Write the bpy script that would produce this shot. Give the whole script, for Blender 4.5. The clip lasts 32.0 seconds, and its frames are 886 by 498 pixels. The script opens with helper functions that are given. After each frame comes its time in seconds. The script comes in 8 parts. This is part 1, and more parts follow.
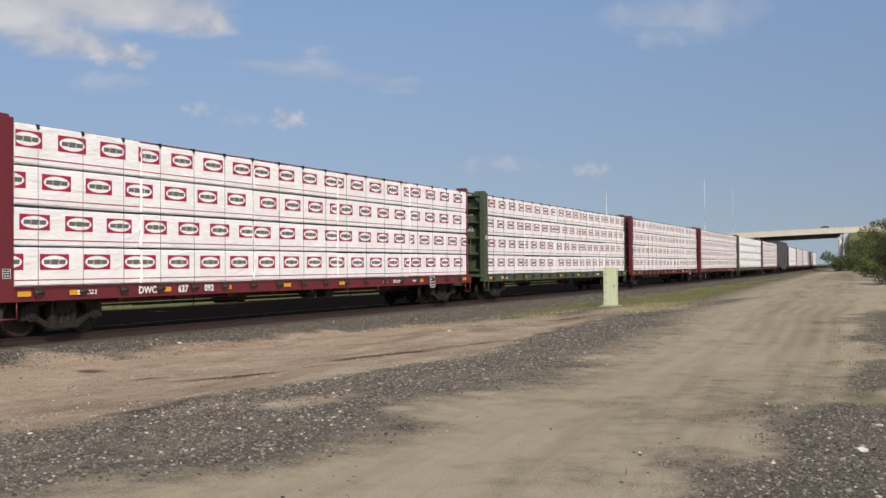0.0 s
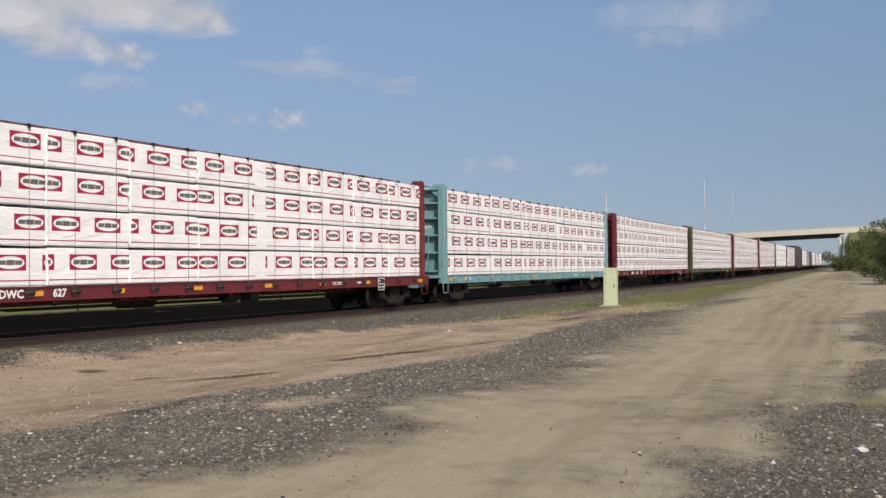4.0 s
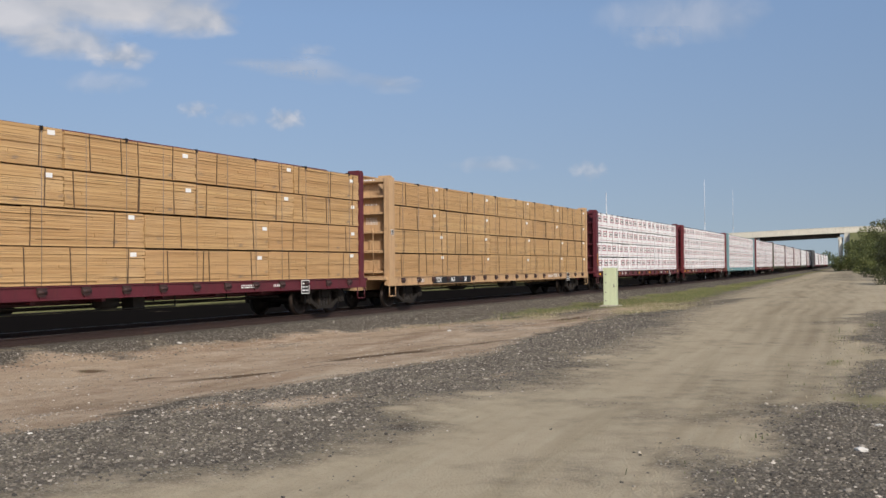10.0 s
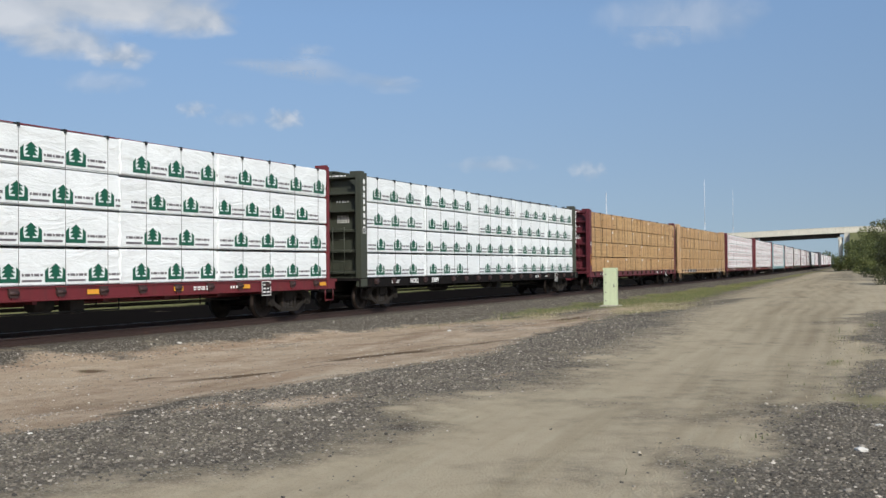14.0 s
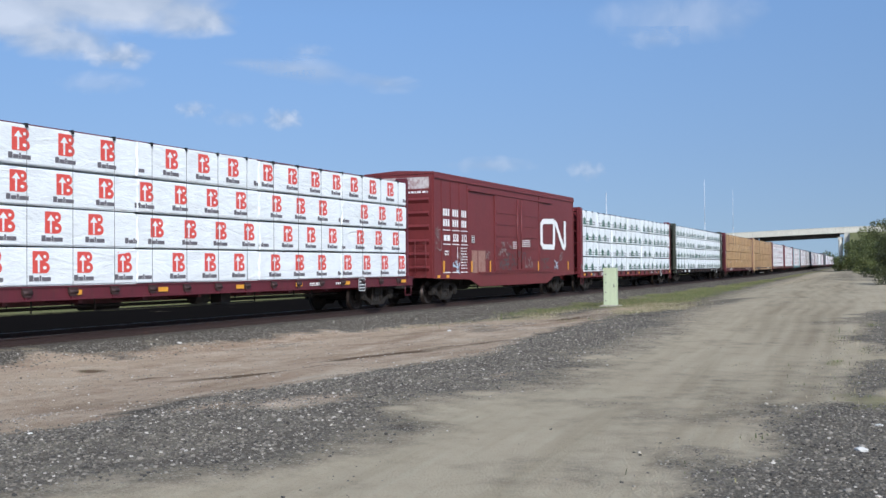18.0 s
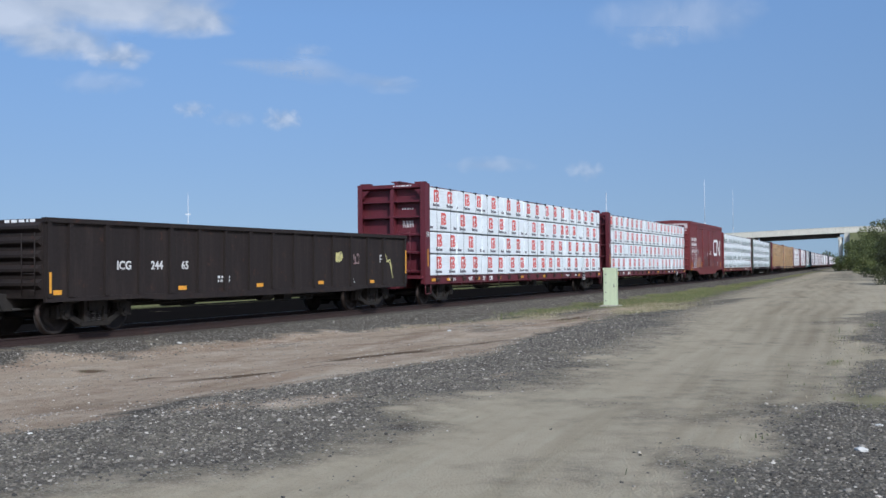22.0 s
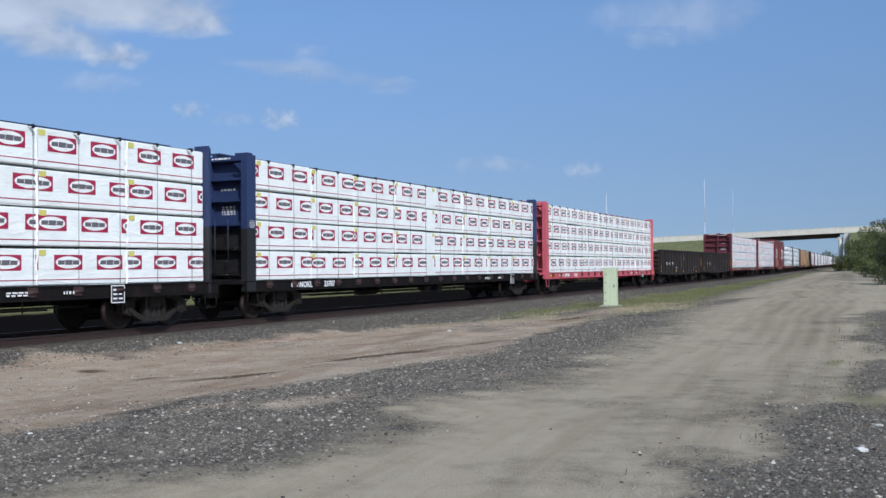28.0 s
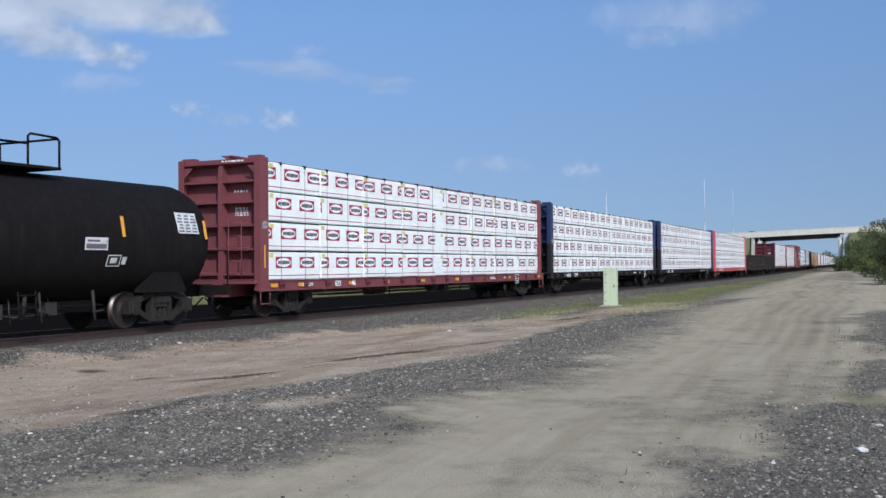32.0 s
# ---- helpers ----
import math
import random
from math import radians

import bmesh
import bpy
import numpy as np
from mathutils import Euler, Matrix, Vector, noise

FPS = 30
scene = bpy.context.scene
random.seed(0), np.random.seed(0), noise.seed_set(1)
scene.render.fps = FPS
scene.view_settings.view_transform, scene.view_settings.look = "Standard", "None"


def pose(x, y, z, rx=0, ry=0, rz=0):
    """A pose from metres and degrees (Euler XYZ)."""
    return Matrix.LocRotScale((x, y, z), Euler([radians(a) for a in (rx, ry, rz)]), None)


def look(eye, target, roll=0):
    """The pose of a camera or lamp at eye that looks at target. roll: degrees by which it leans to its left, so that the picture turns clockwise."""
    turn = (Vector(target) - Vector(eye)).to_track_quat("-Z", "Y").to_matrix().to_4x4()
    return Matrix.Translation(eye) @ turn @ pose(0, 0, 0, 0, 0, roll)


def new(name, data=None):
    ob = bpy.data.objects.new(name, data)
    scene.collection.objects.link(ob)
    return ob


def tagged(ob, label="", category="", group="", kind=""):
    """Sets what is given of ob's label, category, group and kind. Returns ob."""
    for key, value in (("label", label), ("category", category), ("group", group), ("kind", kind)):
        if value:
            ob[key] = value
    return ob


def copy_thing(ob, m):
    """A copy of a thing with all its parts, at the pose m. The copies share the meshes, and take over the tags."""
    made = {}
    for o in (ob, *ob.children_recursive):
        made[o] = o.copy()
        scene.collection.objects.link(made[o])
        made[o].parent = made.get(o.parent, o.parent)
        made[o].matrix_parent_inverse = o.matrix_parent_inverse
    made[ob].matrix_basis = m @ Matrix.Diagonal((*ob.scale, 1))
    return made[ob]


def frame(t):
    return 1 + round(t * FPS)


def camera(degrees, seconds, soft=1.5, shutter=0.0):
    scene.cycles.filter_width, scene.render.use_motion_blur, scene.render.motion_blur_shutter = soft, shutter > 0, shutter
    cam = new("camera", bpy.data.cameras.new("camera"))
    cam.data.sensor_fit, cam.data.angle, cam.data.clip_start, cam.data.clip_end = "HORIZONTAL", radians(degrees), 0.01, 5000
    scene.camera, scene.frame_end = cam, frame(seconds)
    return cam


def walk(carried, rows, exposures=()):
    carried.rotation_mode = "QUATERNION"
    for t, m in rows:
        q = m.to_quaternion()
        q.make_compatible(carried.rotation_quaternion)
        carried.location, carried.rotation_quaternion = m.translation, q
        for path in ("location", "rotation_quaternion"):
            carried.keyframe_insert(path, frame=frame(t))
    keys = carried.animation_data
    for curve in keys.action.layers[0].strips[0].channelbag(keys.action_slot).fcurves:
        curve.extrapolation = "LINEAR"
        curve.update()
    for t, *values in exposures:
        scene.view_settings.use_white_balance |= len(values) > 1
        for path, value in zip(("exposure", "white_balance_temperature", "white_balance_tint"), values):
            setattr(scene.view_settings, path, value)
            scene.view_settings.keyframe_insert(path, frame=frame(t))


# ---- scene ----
# World: rail head at z = 0, camera over the origin, track curving gently to the left.

cam = camera(47.49, 32.0, soft=1.5)
EYE = (0.0, 0.0, 1.412)
AIM = (0.0, math.cos(0.0178), 1.412 + math.sin(0.0178))
walk(cam, [(0.0, look(EYE, AIM, -0.49)), (32.0, look(EYE, AIM, -0.49))],
     [(0.0, -0.03, 6700, 13), (9.0, -0.05, 6800, 13), (10.0, -0.01, 6620, 12), (12.0, 0.05, 6300, 9), (13.0, 0.05, 6350, 8), (14.0, 0.06, 6300, 8), (16.5, 0.10, 5800, 8), (18.0, 0.12, 5620, 9), (19.0, 0.05, 5560, 9), (21.0, -0.03, 5520, 9), (22.5, -0.03, 5490, 9), (24.0, 0.05, 5450, 9), (28.0, -0.06, 5480, 9), (32.0, -0.01, 5500, 10)])

# ---- light ----
SUN_TO = Vector((0.50, -1.36, 1.0)).normalized()
world = bpy.data.worlds.new("world")
scene.world = world
world.use_nodes = True
wn = world.node_tree
wn.nodes.clear()
sky = wn.nodes.new("ShaderNodeTexSky")
sky.sky_type = 'NISHITA'
sky.sun_disc = False
sky.sun_elevation = math.asin(SUN_TO.z)
sky.sun_rotation = math.atan2(SUN_TO.x, SUN_TO.y)
sky.air_density, sky.dust_density, sky.ozone_density = 1.0, 1.7, 1.6
bg = wn.nodes.new("ShaderNodeBackground")
bg.inputs["Strength"].default_value = 0.137
wo = wn.nodes.new("ShaderNodeOutputWorld")
# a hazy sky: the low sky is nearly as blue as the sky higher up
wtc = wn.nodes.new("ShaderNodeTexCoord")
flatten = wn.nodes.new("ShaderNodeVectorMath")
flatten.operation = 'MULTIPLY_ADD'
flatten.inputs[1].default_value, flatten.inputs[2].default_value = (1, 1, 0.78), (0, 0, 0.16)
wn.links.new(wtc.outputs["Generated"], flatten.inputs[0])
wn.links.new(flatten.outputs[0], sky.inputs["Vector"])
# dust near the ground greys the sky towards the horizon
up = wn.nodes.new("ShaderNodeSeparateXYZ")
wn.links.new(wtc.outputs["Generated"], up.inputs[0])
dust = wn.nodes.new("ShaderNodeValToRGB")
for el, (p, c) in zip((dust.color_ramp.elements[0], dust.color_ramp.elements.new(0.11), dust.color_ramp.elements[-1]), ((0.0, (0.88, 0.76, 0.66, 1)), (0.11, (0.92, 0.855, 0.81, 1)), (0.24, (1, 1, 1, 1)))):
    el.position, el.color = p, c
wn.links.new(up.outputs["Z"], dust.inputs["Fac"])
dusty = wn.nodes.new("ShaderNodeMix")
dusty.data_type, dusty.blend_type = 'RGBA', 'MULTIPLY'
dusty.inputs["Factor"].default_value = 1.0
wn.links.new(sky.outputs["Color"], dusty.inputs["A"])
wn.links.new(dust.outputs["Color"], dusty.inputs["B"])
wn.links.new(dusty.outputs["Result"], bg.inputs["Color"])
wn.links.new(bg.outputs[0], wo.inputs["Surface"])

sun_data = bpy.data.lights.new("sun", 'SUN')
sun_data.energy, sun_data.angle, sun_data.color = 3.5, radians(0.6), (1.0, 0.95, 0.87)
sun = new("sun", sun_data)
sun.matrix_world = look(SUN_TO * 200, (0, 0, 0))

# ---- track line ----
D_TRACK = 18.121
S = np.arange(-520.0, 1400.0, 2.0)
TH = np.interp(S, [-60, 0, 30, 60, 100, 170], [.4907, .4605, .4455, .4309, .415, .392])
TH = np.convolve(np.pad(TH, 8, 'edge'), np.ones(17) / 17, 'valid')
TX, TY = np.cumsum(np.sin(TH) * 2), np.cumsum(np.cos(TH) * 2)
I0 = int(np.argmin(np.abs(S)))
TX = TX - TX[I0] - D_TRACK * math.cos(TH[I0])
TY = TY - TY[I0] + D_TRACK * math.sin(TH[I0])


def heading(s):
    return np.interp(s, S, TH)


def on_track(s, u=0.0):
    """The place at s metres along the track and u metres to its right."""
    a = np.interp(s, S, TH)
    return np.interp(s, S, TX) + u * np.cos(a), np.interp(s, S, TY) - u * np.sin(a)


def yaw(s):
    return 90 - math.degrees(float(heading(s)))


# The train's speed, metres a second, and the way it has gone.
V_T = [0, 2, 4, 8, 12, 16, 20, 24, 28, 30, 30.7, 32]
V = [11.15, 11.15, 11.292, 11.637, 12.02, 12.022, 12.141, 12.181, 12.176, 12.148, 12.31, 12.31]
WAY_T = np.linspace(0, 32, 321)
_v = np.interp(WAY_T, V_T, V)
WAY = np.r_[0, np.cumsum((_v[1:] + _v[:-1]) * 0.05)]


def way(t):
    return float(np.interp(t, WAY_T, WAY))


# ---- materials ----
def mat(name, build):
    m = bpy.data.materials.new(name)
    m.use_nodes = True
    nt = m.node_tree
    nt.nodes.clear()
    out = nt.nodes.new("ShaderNodeOutputMaterial")
    b = nt.nodes.new("ShaderNodeBsdfPrincipled")
    nt.links.new(b.outputs[0], out.inputs["Surface"])
    build(nt, b)
    return m


def coords(nt, scale=(1, 1, 1), kind="Object"):
    tc = nt.nodes.new("ShaderNodeTexCoord")
    mp = nt.nodes.new("ShaderNodeMapping")
    mp.inputs["Scale"].default_value = scale
    nt.links.new(tc.outputs[kind], mp.inputs["Vector"])
    return mp.outputs[0]


def noise_tex(nt, vec, scale, detail=6, rough=0.6):
    n = nt.nodes.new("ShaderNodeTexNoise")
    n.inputs["Scale"].default_value, n.inputs["Detail"].default_value, n.inputs["Roughness"].default_value = scale, detail, rough
    nt.links.new(vec, n.inputs["Vector"])
    return n.outputs["Fac"]


def ramp(nt, fac, stops):
    r = nt.nodes.new("ShaderNodeValToRGB")
    e = r.color_ramp.elements
    while len(e) < len(stops):
        e.new(0.5)
    for el, (p, c) in zip(e, stops):
        el.position, el.color = p, (*c, 1) if len(c) == 3 else c
    nt.links.new(fac, r.inputs["Fac"])
    return r.outputs["Color"]


def step_ramp(nt, fac, a, b):
    return ramp(nt, fac, [(a, (0, 0, 0)), (b, (1, 1, 1))])


def mixc(nt, fac, a, b, mode='MIX'):
    m = nt.nodes.new("ShaderNodeMix")
    m.data_type, m.blend_type = 'RGBA', mode
    for sock, v in ((m.inputs["Factor"], fac), (m.inputs["A"], a), (m.inputs["B"], b)):
        if isinstance(v, (int, float)):
            sock.default_value = v
        elif isinstance(v, tuple):
            sock.default_value = (*v, 1)
        else:
            nt.links.new(v, sock)
    return m.outputs["Result"]


def calc(nt, op, a, b=0.0):
    m = nt.nodes.new("ShaderNodeMath")
    m.operation = op
    for sock, v in zip(m.inputs, (a, b)):
        if isinstance(v, (int, float)):
            sock.default_value = v
        else:
            nt.links.new(v, sock)
    return m.outputs[0]


def bump(nt, b, height, strength=0.4, dist=0.02):
    n = nt.nodes.new("ShaderNodeBump")
    n.inputs["Strength"].default_value, n.inputs["Distance"].default_value = strength, dist
    nt.links.new(height, n.inputs["Height"])
    nt.links.new(n.outputs[0], b.inputs["Normal"])


def scaled(c, k):
    return tuple(min(1.0, v * k) for v in c)


def paint(name, c, rough=0.55, dirt=(0.10, 0.075, 0.055), amount=0.5, rust=0.0, metal=0.0, gloss=0.5, lower=None, split=0.0):
    """Weathered paint on steel: two scales of fading, streaks of dirt running down, rust spots; below the height split
    it may take a second colour, lower.
    """
    def build(nt, b):
        v = coords(nt)
        big = noise_tex(nt, v, 0.7, 4)
        fine = noise_tex(nt, v, 14, 6, 0.7)
        streak = noise_tex(nt, coords(nt, (3.0, 3.0, 0.25)), 2.2, 5, 0.65)
        base = mixc(nt, big, scaled(c, 0.82), scaled(c, 1.16))
        base = mixc(nt, calc(nt, 'MULTIPLY', step_ramp(nt, fine, 0.45, 0.75), 0.35), base, scaled(c, 0.7))
        if lower:
            sep = nt.nodes.new("ShaderNodeSeparateXYZ")
            nt.links.new(v, sep.inputs[0])
            base = mixc(nt, calc(nt, 'LESS_THAN', sep.outputs["Z"], split), base, mixc(nt, big, scaled(lower, 0.8), scaled(lower, 1.2)))
        base = mixc(nt, calc(nt, 'MULTIPLY', step_ramp(nt, streak, 0.48, 0.72), amount), base, dirt)
        if rust:
            spots = noise_tex(nt, v, 3.1, 8, 0.7)
            base = mixc(nt, calc(nt, 'MULTIPLY', step_ramp(nt, spots, 0.60, 0.68), rust), base, (0.13, 0.05, 0.025))
        nt.links.new(base, b.inputs["Base Color"])
        nt.links.new(calc(nt, 'ADD', calc(nt, 'MULTIPLY', fine, 0.25), rough - 0.12), b.inputs["Roughness"])
        b.inputs["Metallic"].default_value, b.inputs["Specular IOR Level"].default_value = metal, gloss
        bump(nt, b, fine, 0.15, 0.006)
    return mat(name, build)


def plain(name, c, rough=0.6, metal=0.0, vary=0.12, scale=9):
    def build(nt, b):
        n = noise_tex(nt, coords(nt), scale, 6, 0.65)
        nt.links.new(mixc(nt, n, scaled(c, 1 - 1.6 * vary), scaled(c, 1 + 1.6 * vary)), b.inputs["Base Color"])
        b.inputs["Roughness"].default_value, b.inputs["Metallic"].default_value = rough, metal
        bump(nt, b, n, 0.12, 0.005)
    return mat(name, build)


def wrap_material(name, c, creased=0.55):
    """White woven lumber wrap: creases, sagging folds, slight grey soiling."""
    def build(nt, b):
        info = nt.nodes.new("ShaderNodeObjectInfo")
        tc = nt.nodes.new("ShaderNodeTexCoord")
        sh = nt.nodes.new("ShaderNodeVectorMath")
        sh.operation = 'ADD'
        nt.links.new(tc.outputs["Object"], sh.inputs[0])
        off = nt.nodes.new("ShaderNodeCombineXYZ")
        nt.links.new(calc(nt, 'MULTIPLY', info.outputs["Random"], 60.0), off.inputs[0])
        nt.links.new(calc(nt, 'MULTIPLY', info.outputs["Random"], 23.0), off.inputs[2])
        nt.links.new(off.outputs[0], sh.inputs[1])
        v = sh.outputs[0]
        mp = nt.nodes.new("ShaderNodeMapping")
        mp.inputs["Rotation"].default_value = (0, 0.6, 0)
        mp.inputs["Scale"].default_value = (0.7, 1, 2.2)
        nt.links.new(v, mp.inputs["Vector"])
        fold = nt.nodes.new("ShaderNodeTexNoise")
        fold.inputs["Scale"].default_value, fold.inputs["Detail"].default_value, fold.inputs["Distortion"].default_value = 1.25, 5, 1.6
        nt.links.new(mp.outputs[0], fold.inputs["Vector"])
        soil = noise_tex(nt, v, 1.3, 6, 0.65)
        spots = noise_tex(nt, v, 11, 5, 0.7)
        base = mixc(nt, step_ramp(nt, soil, 0.40, 0.80), c, scaled(c, 0.86))
        base = mixc(nt, calc(nt, 'MULTIPLY', step_ramp(nt, spots, 0.62, 0.75), 0.30), base, (0.45, 0.42, 0.40))
        nt.links.new(base, b.inputs["Base Color"])
        b.inputs["Roughness"].default_value = 0.6
        b.inputs["Specular IOR Level"].default_value = 0.3
        crease = noise_tex(nt, mp.outputs[0], 7.0, 4, 0.6)
        bump(nt, b, calc(nt, 'ADD', fold.outputs["Fac"], calc(nt, 'MULTIPLY', crease, 0.22 if creased < 0.7 else 0.4)), creased, 0.05)
    return mat(name, build)


def lumber_material():
    """Edges of stacked boards: one thin line a board, with boards of different tone."""
    def build(nt, b):
        info = nt.nodes.new("ShaderNodeObjectInfo")
        tc = nt.nodes.new("ShaderNodeTexCoord")
        sep = nt.nodes.new("ShaderNodeSeparateXYZ")
        nt.links.new(tc.outputs["Object"], sep.inputs[0])
        row = calc(nt, 'FLOOR', calc(nt, 'DIVIDE', sep.outputs["Z"], 0.041))
        fr = calc(nt, 'FRACT', calc(nt, 'DIVIDE', sep.outputs["Z"], 0.041))
        wn_ = nt.nodes.new("ShaderNodeTexWhiteNoise")
        wn_.noise_dimensions = '2D'
        cv = nt.nodes.new("ShaderNodeCombineXYZ")
        nt.links.new(row, cv.inputs[0])
        nt.links.new(calc(nt, 'MULTIPLY', info.outputs["Random"], 97.0), cv.inputs[1])
        nt.links.new(cv.outputs[0], wn_.inputs["Vector"])
        grain = noise_tex(nt, coords(nt, (0.5, 1, 9)), 6, 6, 0.7)
        big = noise_tex(nt, coords(nt), 0.9, 4)
        base = mixc(nt, wn_.outputs["Value"], (0.43, 0.262, 0.110), (0.62, 0.415, 0.19))
        base = mixc(nt, calc(nt, 'MULTIPLY', grain, 0.55), base, (0.38, 0.225, 0.10))
        base = mixc(nt, calc(nt, 'MULTIPLY', step_ramp(nt, big, 0.45, 0.75), 0.4), base, (0.60, 0.43, 0.25))
        base = mixc(nt, calc(nt, 'MULTIPLY', info.outputs["Random"], 0.5), base, (0.47, 0.27, 0.12))
        gap = calc(nt, 'MULTIPLY', calc(nt, 'LESS_THAN', fr, 0.2), step_ramp(nt, noise_tex(nt, coords(nt, (0.16, 1, 7)), 3.0, 5, 0.65), 0.47, 0.54))
        dark = calc(nt, 'MULTIPLY', gap, calc(nt, 'GREATER_THAN', wn_.outputs["Value"], 0.55))
        base = mixc(nt, calc(nt, 'MULTIPLY', dark, 0.85), base, (0.08, 0.045, 0.022))
        base = mixc(nt, calc(nt, 'MULTIPLY', gap, 0.42), base, (0.15, 0.085, 0.04))
        stain = noise_tex(nt, coords(nt, (0.9, 1, 1.6)), 1.5, 4, 0.55)
        base = mixc(nt, calc(nt, 'MULTIPLY', step_ramp(nt, stain, 0.66, 0.74), 0.55), base, (0.16, 0.14, 0.125))
        nt.links.new(base, b.inputs["Base Color"])
        b.inputs["Roughness"].default_value = 0.75
        bump(nt, b, calc(nt, 'ADD', calc(nt, 'SUBTRACT', 1.0, gap), calc(nt, 'MULTIPLY', wn_.outputs["Value"], 0.8)), 0.5, 0.012)
    return mat("sawn_lumber", build)


M_WRAP = wrap_material("white_wrap", (0.81, 0.83, 0.79), 0.75)
M_WRAP_C = wrap_material("creased_white_wrap", (0.82, 0.815, 0.81), 0.95)
M_WRAP_B = wrap_material("cool_white_wrap", (0.76, 0.79, 0.79), 0.9)
M_LUMBER = lumber_material()
M_RED = plain("red_print", (0.32, 0.012, 0.05), 0.5, 0, 0.10, 6)
M_ORANGE = plain("vermilion_print", (0.60, 0.075, 0.055), 0.5, 0, 0.10, 6)
M_GREEN_P = plain("green_print", (0.006, 0.085, 0.048), 0.5, 0, 0.1, 6)
M_INK = plain("dark_ink", (0.12, 0.11, 0.12), 0.55, 0, 0.2, 20)
M_WHITE = plain("white_paint", (0.78, 0.78, 0.76), 0.5, 0, 0.08, 14)
M_YELLOW = plain("amber_reflector", (0.66, 0.31, 0.03), 0.45, 0, 0.22, 14)
M_TAG = plain("yellow_tag", (0.58, 0.53, 0.13), 0.5, 0, 0.1, 10)
M_BAND = plain("dark_brown_strap", (0.095, 0.058, 0.034), 0.6, 0, 0.2, 20)
M_STRAP = plain("steel_cable", (0.20, 0.19, 0.19), 0.5, 0.5, 0.15, 20)
M_BLACK = plain("black_rubber", (0.012, 0.012, 0.013), 0.6, 0, 0.2, 20)
M_STEEL = paint("grimy_cast_steel", (0.019, 0.016, 0.0135), 0.8, (0.042, 0.034, 0.027), 0.5, 0.3, 0.0, 0.25)
M_WHEEL = paint("wheel_steel", (0.022, 0.017, 0.015), 0.7, (0.04, 0.03, 0.024), 0.5, 0.3, 0.2)
M_TREAD = plain("polished_tread", (0.10, 0.08, 0.07), 0.42, 1.0, 0.15, 12)
M_UNDER = paint("underframe_grime", (0.022, 0.019, 0.017), 0.8, (0.04, 0.032, 0.026), 0.6, 0.3)
M_WINCH = paint("grimy_winch_steel", (0.042, 0.02, 0.018), 0.7, (0.03, 0.02, 0.017), 0.5, 0.3)

PAINTS = {
    "oxide": paint("oxide_red_paint", (0.135, 0.017, 0.022), 0.5, (0.05, 0.025, 0.022), 0.45, 0.25),
    "maroon": paint("maroon_paint", (0.105, 0.016, 0.024), 0.5, (0.045, 0.02, 0.02), 0.45, 0.25),
    "faded": paint("faded_red_paint", (0.165, 0.045, 0.05), 0.6, (0.10, 0.04, 0.035), 0.5, 0.25),
    "pink": paint("sun_bleached_red_paint", (0.52, 0.10, 0.13), 0.6, (0.20, 0.05, 0.05), 0.5, 0.3),
    "green": paint("dark_green_paint", (0.055, 0.075, 0.04), 0.55, (0.05, 0.05, 0.035), 0.45, 0.2),
    "teal": paint("pale_teal_paint", (0.165, 0.32, 0.345), 0.6, (0.09, 0.10, 0.09), 0.5, 0.3),
    "tan": paint("buff_paint", (0.50, 0.325, 0.175), 0.6, (0.20, 0.125, 0.08), 0.6, 0.45),
    "olive": paint("dark_olive_paint", (0.045, 0.05, 0.035), 0.55, (0.04, 0.038, 0.03), 0.45, 0.15),
    "navy": paint("navy_black_below", (0.022, 0.035, 0.098), 0.5, (0.025, 0.026, 0.04), 0.4, 0.15, lower=(0.013, 0.012, 0.013), split=2.5),
    "navy_plain": paint("navy_blue_paint", (0.022, 0.035, 0.098), 0.5, (0.025, 0.026, 0.04), 0.4, 0.15),
    "black": paint("black_paint", (0.0085, 0.0075, 0.0075), 0.8, (0.022, 0.017, 0.014), 0.4, 0.1, 0.0, 0.12),
    "gondola": paint("brown_black_paint", (0.021, 0.016, 0.0145), 0.7, (0.04, 0.029, 0.024), 0.7, 0.3, 0.0, 0.25),
    "box": paint("boxcar_red_paint", (0.15, 0.026, 0.027), 0.5, (0.085, 0.026, 0.025), 0.35, 0.35),
    "charcoal": paint("charcoal_paint", (0.06, 0.06, 0.065), 0.6, (0.05, 0.045, 0.04), 0.5, 0.3),
}

# ---- mesh helpers ----
def box(bm, x0, x1, y0, y1, z0, z1, mi=0):
    vs = [bm.verts.new(p) for p in ((x0, y0, z0), (x1, y0, z0), (x1, y1, z0), (x0, y1, z0),
                                    (x0, y0, z1), (x1, y0, z1), (x1, y1, z1), (x0, y1, z1))]
    for f in ((3, 2, 1, 0), (4, 5, 6, 7), (0, 1, 5, 4), (1, 2, 6, 5), (2, 3, 7, 6), (3, 0, 4, 7)):
        bm.faces.new([vs[i] for i in f]).material_index = mi
    return vs


def rod(bm, a, b, r, n=8, mi=0, r2=None):
    """A round bar from a to b."""
    a, b = Vector(a), Vector(b)
    q = (b - a).to_track_quat('Z', 'Y')
    rings = []
    for p, rr in ((a, r), (b, r if r2 is None else r2)):
        rings.append([bm.verts.new(p + q @ Vector((rr * math.cos(k * math.tau / n), rr * math.sin(k * math.tau / n), 0))) for k in range(n)])
    for k in range(n):
        f = bm.faces.new((rings[0][k], rings[0][(k + 1) % n], rings[1][(k + 1) % n], rings[1][k]))
        f.material_index, f.smooth = mi, True
    bm.faces.new(rings[0][::-1]).material_index = mi
    bm.faces.new(rings[1]).material_index = mi


